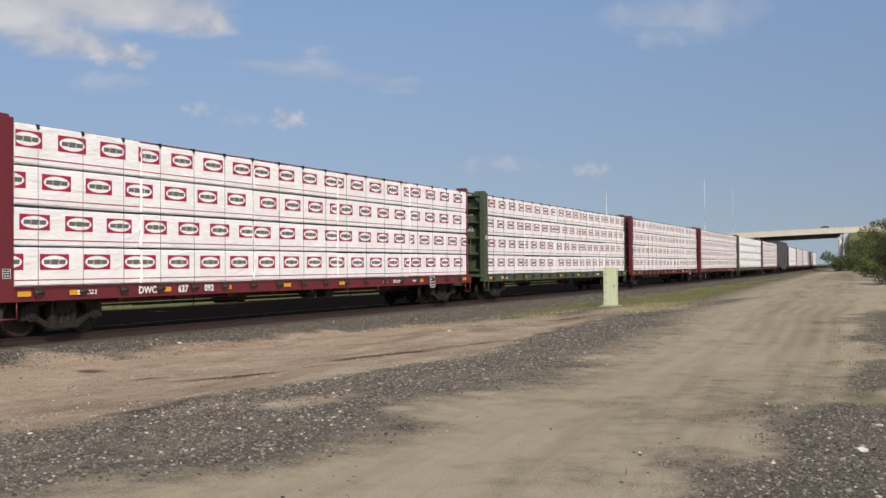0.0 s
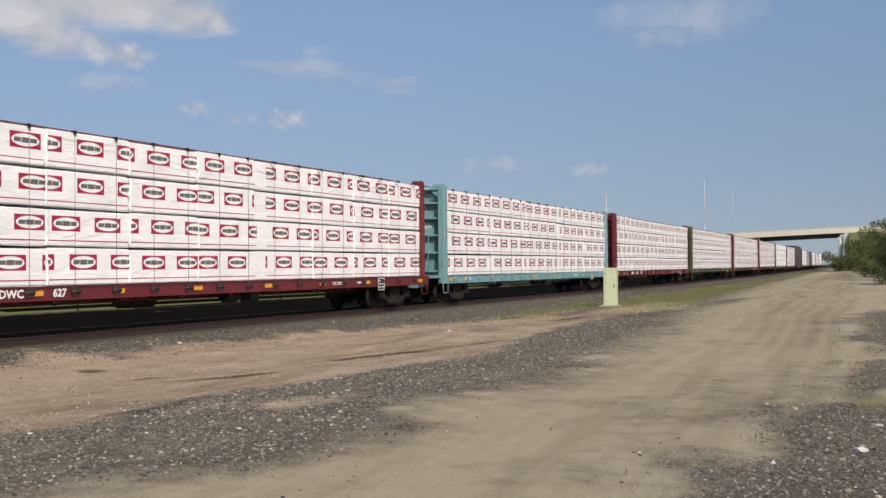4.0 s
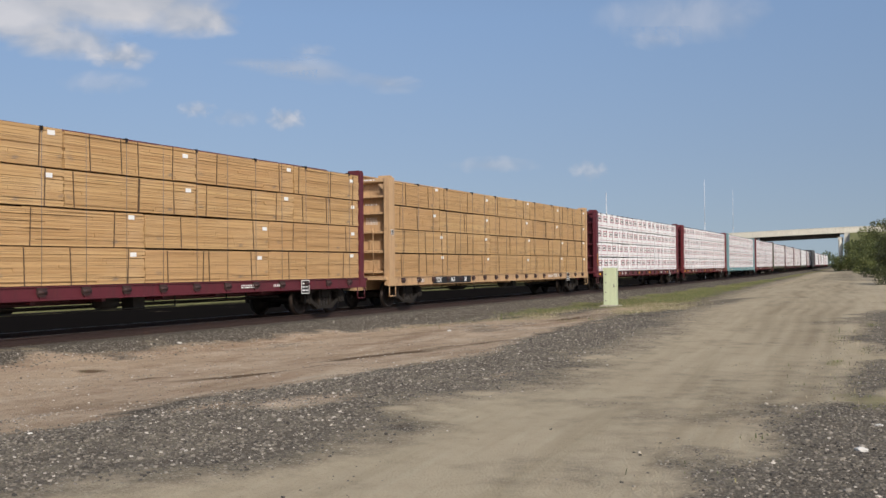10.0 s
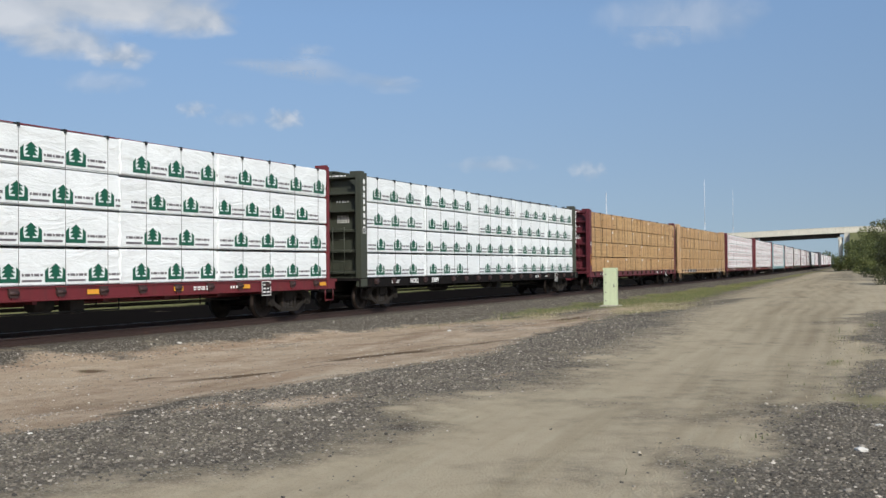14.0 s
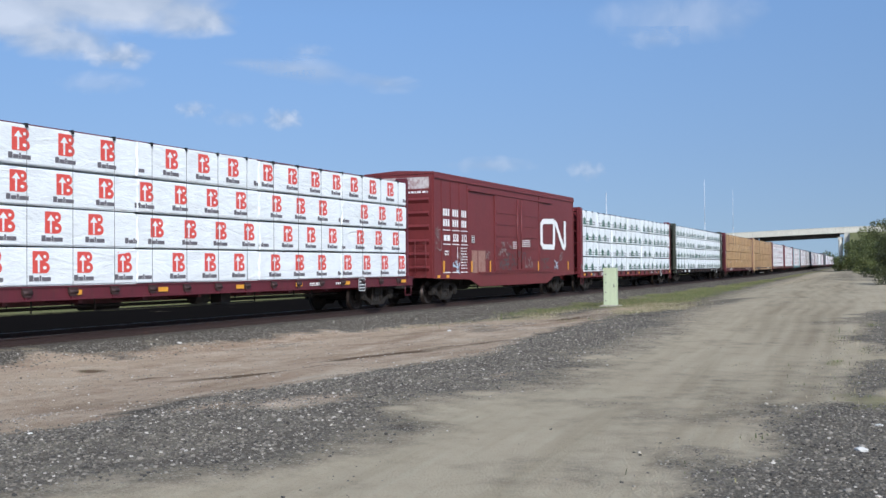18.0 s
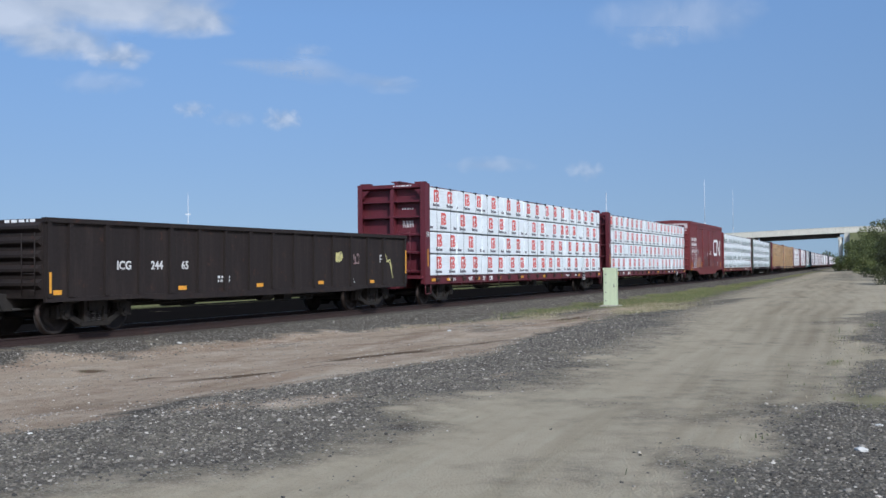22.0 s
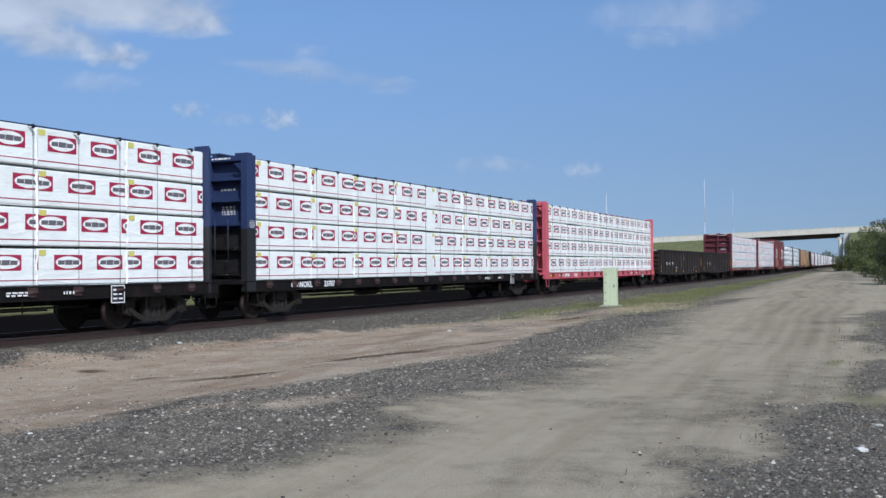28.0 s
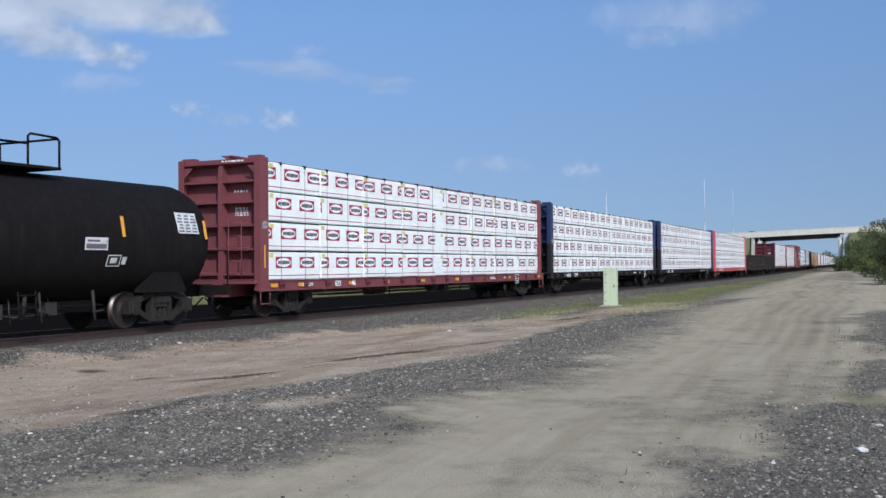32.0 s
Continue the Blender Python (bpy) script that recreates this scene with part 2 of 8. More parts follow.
def slab(bm, outline, y0, y1, mi=0):
    """A plate whose outline lies in the x-z plane, from y0 to y1."""
    a = [bm.verts.new((x, y0, z)) for x, z in outline]
    b = [bm.verts.new((x, y1, z)) for x, z in outline]
    n = len(outline)
    for f in [a, b[::-1]] + [[a[k], b[k], b[(k + 1) % n], a[(k + 1) % n]][::-1] for k in range(n)]:
        bm.faces.new(f).material_index = mi
    return a + b


def soften(bm, w=0.012, seg=1):
    bmesh.ops.bevel(bm, geom=[e for e in bm.edges if len(e.link_faces) == 2 and e.calc_face_angle(0) > 0.6],
                    offset=w, segments=seg, affect='EDGES', clamp_overlap=True)
    return bm


def to_mesh(bm, name, mats):
    me = bpy.data.meshes.new(name)
    bmesh.ops.recalc_face_normals(bm, faces=bm.faces)
    bm.to_mesh(me)
    bm.free()
    for m in (mats if isinstance(mats, (list, tuple)) else [mats]):
        me.materials.append(m)
    return me


def part(name, data, material=None, parent=None, label="", at=None):
    """Links one mesh object (a bmesh, or a mesh shared with others) under a thing or a part."""
    me = to_mesh(data, name, material) if isinstance(data, bmesh.types.BMesh) else data
    ob = new(name, me)
    if parent is not None:
        ob.parent = parent
    if at is not None:
        ob.matrix_basis = at if isinstance(at, Matrix) else Matrix.Translation(at)
    if label:
        ob["label"] = label
    if name in ("small_print", "graffiti"):
        ob["kind"] = "stuff"
    return ob


def thing(name, label, category, group="", kind="", at=None):
    ob = new(name)
    ob.empty_display_size = 0.3
    if at is not None:
        ob.matrix_basis = at
    return tagged(ob, label, category, group, kind)


CACHE = {}


def cached(key, make):
    if key not in CACHE:
        CACHE[key] = make()
    return CACHE[key]


def boxes_mesh(name, mats, *args, bevel=0.0):
    bm = bmesh.new()
    for a in args:
        box(bm, *a)
    if bevel:
        soften(bm, bevel)
    return to_mesh(bm, name, mats)


def arr_mesh(name, verts, faces, mats):
    me = bpy.data.meshes.new(name)
    me.from_pydata(verts, [], faces)
    for m in (mats if isinstance(mats, (list, tuple)) else [mats]):
        me.materials.append(m)
    me.update()
    return me


# ---- ground ----
def smooth(a, b, x):
    t = np.clip((x - a) / (b - a), 0, 1)
    return t * t * (3 - 2 * t)


def lattice(i, j, seed):
    """A repeatable random value for each whole-number place."""
    h = np.sin(i * 127.1 + j * 311.7 + seed * 74.7) * 43758.5453
    return h - np.floor(h)


def rough(s, u, size, seed=0.0, octaves=4):
    """Natural-looking unevenness between about -1 and 1; its largest patches are size metres across."""
    out, amp, total = 0.0, 1.0, 0.0
    for k in range(octaves):
        x, y = s / size * 2 ** k + seed * 3.1, u / size * 2 ** k + seed * 7.7
        i, j = np.floor(x), np.floor(y)
        fx, fy = x - i, y - j
        fx, fy = fx * fx * (3 - 2 * fx), fy * fy * (3 - 2 * fy)
        v = (lattice(i, j, seed) * (1 - fx) + lattice(i + 1, j, seed) * fx) * (1 - fy) + (lattice(i, j + 1, seed) * (1 - fx) + lattice(i + 1, j + 1, seed) * fx) * fy
        out, total, amp = out + amp * (2 * v - 1), total + amp, amp * 0.55
    return out / total * 1.6


def blob(s, u, s0, u0, ls, lu):
    """A soft patch, longest along a line that runs slightly towards the track."""
    d = u - u0
    return np.exp(-(((s - s0) / ls) ** 2 + (d / lu) ** 2))


def toe(s):
    return np.interp(s, [0, 13, 14.5, 15.4, 17.5, 20, 24, 25, 28, 30, 32, 34, 60], [3.0, 2.7, 2.4, 3.0, 3.0, 2.65, 2.75, 3.5, 3.2, 3.9, 5.1, 5.3, 3.6])


def dirt_edge(s):
    return np.interp(s, [0, 7.8, 8.4, 8.8, 10, 11, 12.5, 13, 15, 17, 19, 22, 25.7, 34], [8.6, 8.8, 9.4, 9.7, 9.3, 9.0, 9.2, 9.5, 9.8, 9.9, 9.7, 9.1, 9.1, 7.5])


def road_left(s):
    return np.interp(s, [0, 5.3, 6.3, 7, 8.4, 9.2, 9.7, 10.2, 11, 11.8, 13.2, 15.6, 19.4, 22.4, 27, 31.4, 36, 45, 60, 100, 140, 220], [11.4, 12.0, 12.5, 12.85, 13.05, 13.1, 12.75, 12.3, 12.2, 12.6, 12.85, 12.5, 12.35, 12.1, 11.7, 11.1, 10.2, 8.9, 7.6, 5.7, 5.0, 4.4])


def road_right(s):
    return np.interp(s, [0, 7.5, 9.4, 11, 11.6, 12.6, 13.4, 14, 18, 25, 32, 61, 140, 220], [16.2, 16.35, 16.3, 16.35, 16.55, 16.6, 16.95, 17.0, 16.85, 16.4, 16.1, 15.2, 12.4, 12.6])


def ground_z(s, u):
    """Height of the ground over the rail head, before small bumps."""
    near = np.interp(u, [1.5, 1.75, 3.2, 4.2, 7.5, 9.0, 10.5, 12.5, 13.5, 30], [-0.17, -0.2, -0.46, -0.44, -0.42, -0.33, -0.24, -0.27, -0.31, -0.30])
    far = np.interp(-u, [1.5, 1.75, 3.6, 8, 20, 3000], [-0.17, -0.2, -0.62, -0.70, -0.75, -0.75])
    return np.where(u > 0, near, far)


def ground_bumps(s, u):
    near = np.where((np.abs(u) > 2.6) & (np.abs(u) < 60), 1.0, 0.0)
    road = smooth(0, 0.8, u - road_left(s)) * smooth(0, 0.8, road_right(s) - u)
    soft = (0.022 - 0.019 * road) * rough(s, u, 2.6, 1.0) + (0.009 - 0.004 * road) * rough(s, u, 0.7, 2.0, 3)
    # spoil heaps in the dirt band, worn wheel ruts in the sandy track
    heaps = 0.07 * np.clip(rough(s * 0.45, u, 1.7, 3.0, 3) - 0.05, 0, 1) * smooth(0, 0.8, u - toe(s)) * smooth(0, 0.8, dirt_edge(s) - u) * smooth(34, 28, s)
    heaps = heaps + 0.10 * blob(s, u, 40.0, 6.6, 3.5, 1.3)
    ruts = -0.012 * wheel_lines(s, u)
    return (soft + heaps + ruts) * near


def wheel_lines(s, u):
    """Share of worn wheel lines along the sandy track."""
    a, b = road_left(s), road_right(s)
    r = (u - a) / (b - a) + 0.05 * rough(s, u * 0.3, 9.0, 11.0, 2)
    out = 0.0
    for c, w, k in ((0.20, 0.06, 0.15), (0.31, 0.05, 0.25), (0.44, 0.035, 0.4), (0.54, 0.05, 0.8), (0.635, 0.032, 0.6), (0.72, 0.035, 0.7), (0.81, 0.045, 0.9), (0.91, 0.035, 0.7)):
        out = out + k * np.exp(-((r - c) / w) ** 2)
    return np.clip(out, 0, 1) * np.clip(0.65 + 0.7 * rough(s * 0.2, u, 2.0, 12.0, 3), 0, 1) * smooth(7, 14, s)


def zones(s, u):
    """Shares of pinkish dirt, sand, grass and dark gravel (past 1: painted shade)."""
    w = rough(s * 0.7, u, 1.5, 4.0, 5) * 0.42
    wide = np.interp(s, [6, 20, 60], [1.0, 1.4, 2.2])
    dirt = smooth(-0.3, 0.3, u - toe(s) + w * 1.5) * smooth(-0.6, 0.45, dirt_edge(s) - u + w * 1.8) * smooth(36.5, 33, s + w * 3)
    dirt = np.maximum(dirt, np.clip(1.5 * blob(s, u, 38.0, 7.0, 4.5, 1.3) - 0.3 + w * 1.2, 0, 1))
    # stony places inside the dirt and thin dirt spilt on the gravel below it
    dirt = dirt * (1 - 0.55 * np.clip(rough(s * 0.6, u, 2.2, 6.0, 5) * 2.2 - 0.85, 0, 1))
    spill = blob(s, u, 10.3, 11.1, 0.75, 0.45) + 0.8 * blob(s, u, 9.7, 10.0, 0.9, 0.7) + 0.7 * blob(s, u, 14.3, 12.1, 0.8, 0.35)
    dirt = np.maximum(dirt, np.clip(1.7 * spill - 0.35 + w * 1.1, 0, 0.8))
    corner = smooth(-0.45, 0.45, u - road_right(s) + w * 1.6) * smooth(14.2, 13.0, s + w * 3)
    corner = np.maximum(corner, 0.9 * smooth(-0.4, 0.5, u - road_right(s) + w) * smooth(19, 22, s + w * 3) * smooth(42, 36, s + w * 4))
    corner = np.maximum(corner, np.clip(1.3 * blob(s, u, 17.3, 17.25, 2.6, 0.2) + w * 1.4, 0, 0.8) * smooth(0.1, 0.4, blob(s, u, 17.3, 17.25, 3.2, 0.35)))
    sand = smooth(-0.95, 0.95, (u - road_left(s) + w * 1.5) / wide) * (1 - corner)
    sand = sand * (1 - 0.8 * np.clip(blob(s, u, 46, 9.6, 5.5, 1.0) * 1.4 + w, 0, 1)) * (1 - 0.35 * np.clip(blob(s, u, 12.3, 16.2, 1.0, 0.5) + w * 1.3 - 0.25, 0, 1))
    grains = blob(s, u, 12.3, 12.6, 0.5, 0.4) + blob(s, u, 18.0, 12.5, 1.1, 0.35) + blob(s, u, 10.4, 12.4, 0.4, 0.4)
    sand = np.maximum(sand, np.clip(grains * 1.5 - 0.35 + w * 1.2, 0, 1) * 0.9)
    edge = np.minimum(road_left(s) + 0.3, 8.8)
    green = smooth(37, 44, s + w * 8) * smooth(-0.3, 0.4, u - 2.9 + w) * smooth(-0.4, 0.9, edge - 1.0 - u + w * 2.5)
    green = np.maximum(green, blob(s, u, 40.5, 3.9, 4.0, 0.8) * 1.1 + w * 0.4)
    mound = np.clip(1.5 * blob(s, u, 39.5, 7.2, 5.0, 1.7) - 0.25 + w * 0.8, 0, 1)
    green = green * (1 - mound)
    dirt = np.maximum(dirt, mound * 0.9)
    weeds = blob(s, u, 13.3, 17.5, 0.9, 0.5) + 0.8 * blob(s, u, 18.6, 16.5, 0.5, 0.15) + 0.7 * smooth(0.3, 2.0, u - road_right(s) - 0.6 + w) * smooth(40, 46, s)
    grass = np.maximum(np.clip(green, 0, 1), np.clip(weeds * 0.9 - 0.3 + 1.6 * w, 0, 0.5) * smooth(0, 0.15, weeds))
    grass = np.maximum(grass, smooth(22, 28, u) + smooth(-21, -23.5, u + w))
    grey = smooth(0.3, -0.6, u - road_left(s)) * smooth(-0.2, 0.3, u - dirt_edge(s)) * smooth(46, 26, s)
    grey = np.maximum(np.maximum(grey, corner), np.clip(blob(s, u, 46, 9.6, 5.5, 1.0), 0, 1))
    # up to 4 behind the train, where shade is painted into the ground
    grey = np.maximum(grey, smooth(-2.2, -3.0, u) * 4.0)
    return np.clip(dirt, 0, 1), np.clip(sand, 0, 1), np.clip(grass, 0, 1), np.clip(grey, 0, 4)


def damp_share(s, u):
    """Darker, wetter soil: streaks that run along the low side of the dirt band."""
    out = 0.0
    for s0, u0, ls, lu, slope in ((13.8, 7.65, 0.9, 0.26, 1.5), (14.2, 7.6, 1.3, 0.22, 1.4), (17.4, 7.9, 1.1, 0.3, 0.8), (20.2, 8.55, 2.2, 0.3, 0.4), (33.5, 6.8, 2.0, 0.3, 0.15), (12.9, 6.2, 0.35, 0.12, 0.5), (13.4, 4.45, 0.3, 0.2, 0.5)):
        out = out + np.exp(-(((s - s0) / ls) ** 2 + ((u - u0 - slope * (s - s0) * 0.4) / lu) ** 2))
    out = out + 0.34 * (blob(s, u, 9.6, 8.0, 1.6, 0.9) + blob(s, u, 24.5, 5.4, 5.0, 1.0))
    damp = np.clip(out * np.clip(0.95 + 0.7 * rough(s * 0.4, u, 0.8, 8.0, 4), 0.1, 1.4), 0, 1.2)
    # a dry pale crust along the lower edge of the band is given as a negative share
    crust = np.exp(-((dirt_edge(s) - u - 0.35) / 0.28) ** 2) * np.clip(0.35 + rough(s * 0.3, u, 1.2, 9.0, 3), 0, 1) * smooth(27, 20, s)
    return damp - crust * (damp < 0.25)


def ground_material():
    def build(nt, b):
        z = nt.nodes.new("ShaderNodeAttribute")
        z.attribute_name = "zone"
        sep = nt.nodes.new("ShaderNodeSeparateColor")
        nt.links.new(z.outputs["Color"], sep.inputs[0])
        v = coords(nt)
        big = noise_tex(nt, v, 0.35, 5)
        mid = noise_tex(nt, v, 2.2, 6, 0.65)
        fine = noise_tex(nt, v, 26, 6, 0.75)
        vor = nt.nodes.new("ShaderNodeTexVoronoi")
        vor.inputs["Scale"].default_value = 34
        nt.links.new(v, vor.inputs["Vector"])
        cell = nt.nodes.new("ShaderNodeSeparateColor")
        nt.links.new(vor.outputs["Color"], cell.inputs[0])
        stone = ramp(nt, cell.outputs[0], [(0.0, (0.036, 0.032, 0.027)), (0.45, (0.114, 0.101, 0.083)), (0.8, (0.207, 0.185, 0.15)), (1.0, (0.44, 0.40, 0.335))])
        stone = mixc(nt, calc(nt, 'MULTIPLY', step_ramp(nt, vor.outputs["Distance"], 0.25, 0.7), 0.8), stone, (0.035, 0.032, 0.029))
        stone = mixc(nt, calc(nt, 'MULTIPLY', mid, 0.35), stone, (0.20, 0.175, 0.135))
        pinkish = mixc(nt, mid, (0.36, 0.28, 0.195), (0.49, 0.395, 0.285))
        pinkish = mixc(nt, calc(nt, 'MULTIPLY', step_ramp(nt, fine, 0.5, 0.75), 0.5), pinkish, (0.27, 0.19, 0.13))
        lane = nt.nodes.new("ShaderNodeMapping")
        lane.vector_type = 'TEXTURE'
        lane.inputs["Rotation"].default_value = (0, 0, math.pi / 2 - 0.45)
        lane.inputs["Scale"].default_value = (5.0, 0.55, 1)
        nt.links.new(v, lane.inputs["Vector"])
        ruts = noise_tex(nt, lane.outputs[0], 1.0, 7, 0.62)
        tread = noise_tex(nt, lane.outputs[0], 2.1, 5, 0.6)
        pinkish = mixc(nt, calc(nt, 'MULTIPLY', step_ramp(nt, ruts, 0.53, 0.68), 0.25), pinkish, (0.22, 0.15, 0.095))
        pinkish = mixc(nt, calc(nt, 'MULTIPLY', step_ramp(nt, tread, 0.55, 0.7), 0.25), pinkish, (0.50, 0.41, 0.29))
        wheel = nt.nodes.new("ShaderNodeMapping")
        wheel.vector_type = 'TEXTURE'
        wheel.inputs["Rotation"].default_value = (0, 0, math.pi / 2 - 0.352)
        wheel.inputs["Scale"].default_value = (9.0, 0.42, 1)
        nt.links.new(v, wheel.inputs["Vector"])
        tracks = noise_tex(nt, wheel.outputs[0], 1.0, 6, 0.6)
        prints = noise_tex(nt, wheel.outputs[0], 3.0, 5, 0.6)
        wet = nt.nodes.new("ShaderNodeAttribute")
        wet.attribute_name = "damp"
        patches = noise_tex(nt, lane.outputs[0], 3.6, 7, 0.68)
        clods = noise_tex(nt, v, 6.5, 6, 0.72)
        pinkish = mixc(nt, calc(nt, 'MULTIPLY', step_ramp(nt, clods, 0.53, 0.66), 0.6), pinkish, (0.20, 0.135, 0.085))
        pinkish = mixc(nt, calc(nt, 'MULTIPLY', step_ramp(nt, noise_tex(nt, v, 0.8, 6, 0.65), 0.50, 0.64), 0.6), pinkish, (0.52, 0.43, 0.32))
        lot = nt.nodes.new("ShaderNodeMapping")
        lot.vector_type = 'TEXTURE'
        lot.inputs["Rotation"].default_value = (0, 0, math.pi / 2 - 0.45)
        lot.inputs["Scale"].default_value = (2.6, 1.0, 1)
        nt.links.new(v, lot.inputs["Vector"])
        band = noise_tex(nt, lot.outputs[0], 0.8, 7, 0.68)
        pinkish = mixc(nt, calc(nt, 'MULTIPLY', step_ramp(nt, band, 0.45, 0.62), 0.55), pinkish, (0.225, 0.148, 0.097))
        pinkish = mixc(nt, calc(nt, 'MULTIPLY', step_ramp(nt, noise_tex(nt, lot.outputs[0], 1.7, 7, 0.7), 0.52, 0.66), 0.55), pinkish, (0.55, 0.455, 0.34))
        pinkish = mixc(nt, step_ramp(nt, calc(nt, 'MULTIPLY', wet.outputs["Fac"], -1.0), 0.15, 0.7), pinkish, (0.50, 0.42, 0.31))
        pinkish = mixc(nt, step_ramp(nt, calc(nt, 'MULTIPLY', wet.outputs["Fac"], calc(nt, 'ADD', patches, 0.5)), 0.18, 0.85), pinkish, (0.125, 0.088, 0.058))
        sandc = mixc(nt, mid, (0.378, 0.318, 0.217), (0.474, 0.404, 0.288))
        sandc = mixc(nt, calc(nt, 'MULTIPLY', step_ramp(nt, fine, 0.52, 0.72), 0.45), sandc, (0.24, 0.20, 0.14))
        sandc = mixc(nt, calc(nt, 'MULTIPLY', step_ramp(nt, big, 0.47, 0.62), 0.1), sandc, (0.27, 0.21, 0.14))
        rut = nt.nodes.new("ShaderNodeAttribute")
        rut.attribute_name = "rut"
        sandc = mixc(nt, calc(nt, 'MULTIPLY', step_ramp(nt, tracks, 0.48, 0.70), 0.42), sandc, (0.25, 0.208, 0.134))
        sandc = mixc(nt, calc(nt, 'MULTIPLY', step_ramp(nt, prints, 0.52, 0.72), 0.42), sandc, (0.45, 0.40, 0.285))
        sandc = mixc(nt, calc(nt, 'MULTIPLY', rut.outputs["Fac"], calc(nt, 'ADD', calc(nt, 'MULTIPLY', clods, 0.9), 0.3)), sandc, (0.205, 0.165, 0.11))
        marks = noise_tex(nt, v, 1.1, 8, 0.75)
        sandc = mixc(nt, calc(nt, 'MULTIPLY', step_ramp(nt, marks, 0.60, 0.74), 0.14), sandc, (0.20, 0.165, 0.105))
        sandc = mixc(nt, calc(nt, 'MULTIPLY', step_ramp(nt, noise_tex(nt, v, 0.22, 5, 0.6), 0.42, 0.62), 0.2), sandc, (0.39, 0.337, 0.235))
        sandc = mixc(nt, calc(nt, 'MULTIPLY', step_ramp(nt, clods, 0.55, 0.68), 0.14), sandc, (0.22, 0.18, 0.115))
        grassc = mixc(nt, mid, (0.10, 0.11, 0.042), (0.22, 0.205, 0.10))
        grassc = mixc(nt, calc(nt, 'MULTIPLY', fine, 0.4), grassc, (0.22, 0.20, 0.09))
        dusty = noise_tex(nt, v, 1.4, 6, 0.7)
        greyc = mixc(nt, 0.6, stone, mixc(nt, fine, (0.032, 0.028, 0.023), (0.238, 0.211, 0.168)))
        greyc = mixc(nt, calc(nt, 'MULTIPLY', step_ramp(nt, dusty, 0.44, 0.64), 0.5), greyc, (0.26, 0.228, 0.172))

        def share(sock, wide=0.18):
            rough = calc(nt, 'SUBTRACT', calc(nt, 'ADD', calc(nt, 'MULTIPLY', mid, 0.6), calc(nt, 'MULTIPLY', fine, 0.4)), 0.5)
            k = calc(nt, 'ADD', sock, calc(nt, 'MULTIPLY', calc(nt, 'MULTIPLY', rough, 1.9), calc(nt, 'MINIMUM', calc(nt, 'MULTIPLY', sock, 4.0), 1.0)))
            return step_ramp(nt, k, 0.5 - wide, 0.5 + wide)
        col = stone
        col = mixc(nt, share(z.outputs["Alpha"], 0.35), col, greyc)
        # near-black base colour: shade under and behind the train put into the ground
        painted_shade = mixc(nt, fine, (0.005, 0.0045, 0.0045), (0.013, 0.0115, 0.0105))
        col = mixc(nt, step_ramp(nt, calc(nt, 'MULTIPLY', z.outputs["Alpha"], 0.25), 0.4, 0.8), col, painted_shade)
        pinkish = mixc(nt, 0.10, pinkish, (0.10, 0.06, 0.04))
        col = mixc(nt, share(sep.outputs[0], 0.4), col, pinkish)
        col = mixc(nt, share(sep.outputs[1], 0.42), col, sandc)
        col = mixc(nt, share(sep.outputs[2], 0.35), col, grassc)
        nt.links.new(col, b.inputs["Base Color"])
        b.inputs["Roughness"].default_value = 0.95
        b.inputs["Specular IOR Level"].default_value, b.inputs["IOR"].default_value = 0.0, 1.05
        h = calc(nt, 'ADD', calc(nt, 'MULTIPLY', fine, 0.6), calc(nt, 'MULTIPLY', vor.outputs["Distance"], -0.5))
        bump(nt, b, h, 0.8, 0.03)
    return mat("ground_cover", build)


def axis(parts):
    """Stations from (start, end, step) stretches."""
    out = []
    for a, b, n in parts:
        out += list(np.linspace(a, b, n, endpoint=False))
    return np.array(out + [parts[-1][1]])


def build_ground():
    ss = np.r_[axis([(-500, -60, 30), (-60, -4, 40), (-4, 4, 30), (4, 26, 240), (26, 60, 150), (60, 150, 90), (150, 400, 60), (400, 1300, 30)]), 1900., 2800., 4200.]
    us = np.r_[-2300., -1200., -500., -200., -80., axis([(-40, -4, 24), (-4, -1.5, 14), (-1.5, 1.5, 4), (1.5, 19, 300), (19, 40, 30)]), 70., 150., 400., 1200., 3500.]
    s2, u2 = np.meshgrid(ss, us, indexing='ij')
    a = np.interp(s2, S, TH)
    # straight on past the stations of the track line
    over = np.maximum(s2 - S[-1], 0)
    x = np.interp(s2, S, TX) + over * np.sin(a) + u2 * np.cos(a)
    y = np.interp(s2, S, TY) + over * np.cos(a) - u2 * np.sin(a)
    zz = ground_z(s2, u2) + ground_bumps(s2, u2)
    verts = np.stack([x, y, zz], -1).reshape(-1, 3)
    n, m = s2.shape
    i = np.arange(n * m).reshape(n, m)
    faces = np.stack([i[:-1, :-1], i[:-1, 1:], i[1:, 1:], i[1:, :-1]], -1).reshape(-1, 4)[:, ::-1]
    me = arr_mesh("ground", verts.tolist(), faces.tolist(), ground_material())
    at = me.attributes.new("zone", 'FLOAT_COLOR', 'POINT')
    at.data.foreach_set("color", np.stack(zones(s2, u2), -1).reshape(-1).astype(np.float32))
    wet = me.attributes.new("damp", 'FLOAT', 'POINT')
    wet.data.foreach_set("value", damp_share(s2, u2).reshape(-1).astype(np.float32))
    rut = me.attributes.new("rut", 'FLOAT', 'POINT')
    rut.data.foreach_set("value", wheel_lines(s2, u2).reshape(-1).astype(np.float32))
    me.polygons.foreach_set("use_smooth", np.ones(len(me.polygons), bool))
    ob = new("ground", me)
    return tagged(ob, "bare dirt, grey gravel and sandy track beside the railway", "ground", kind="structure")


build_ground()


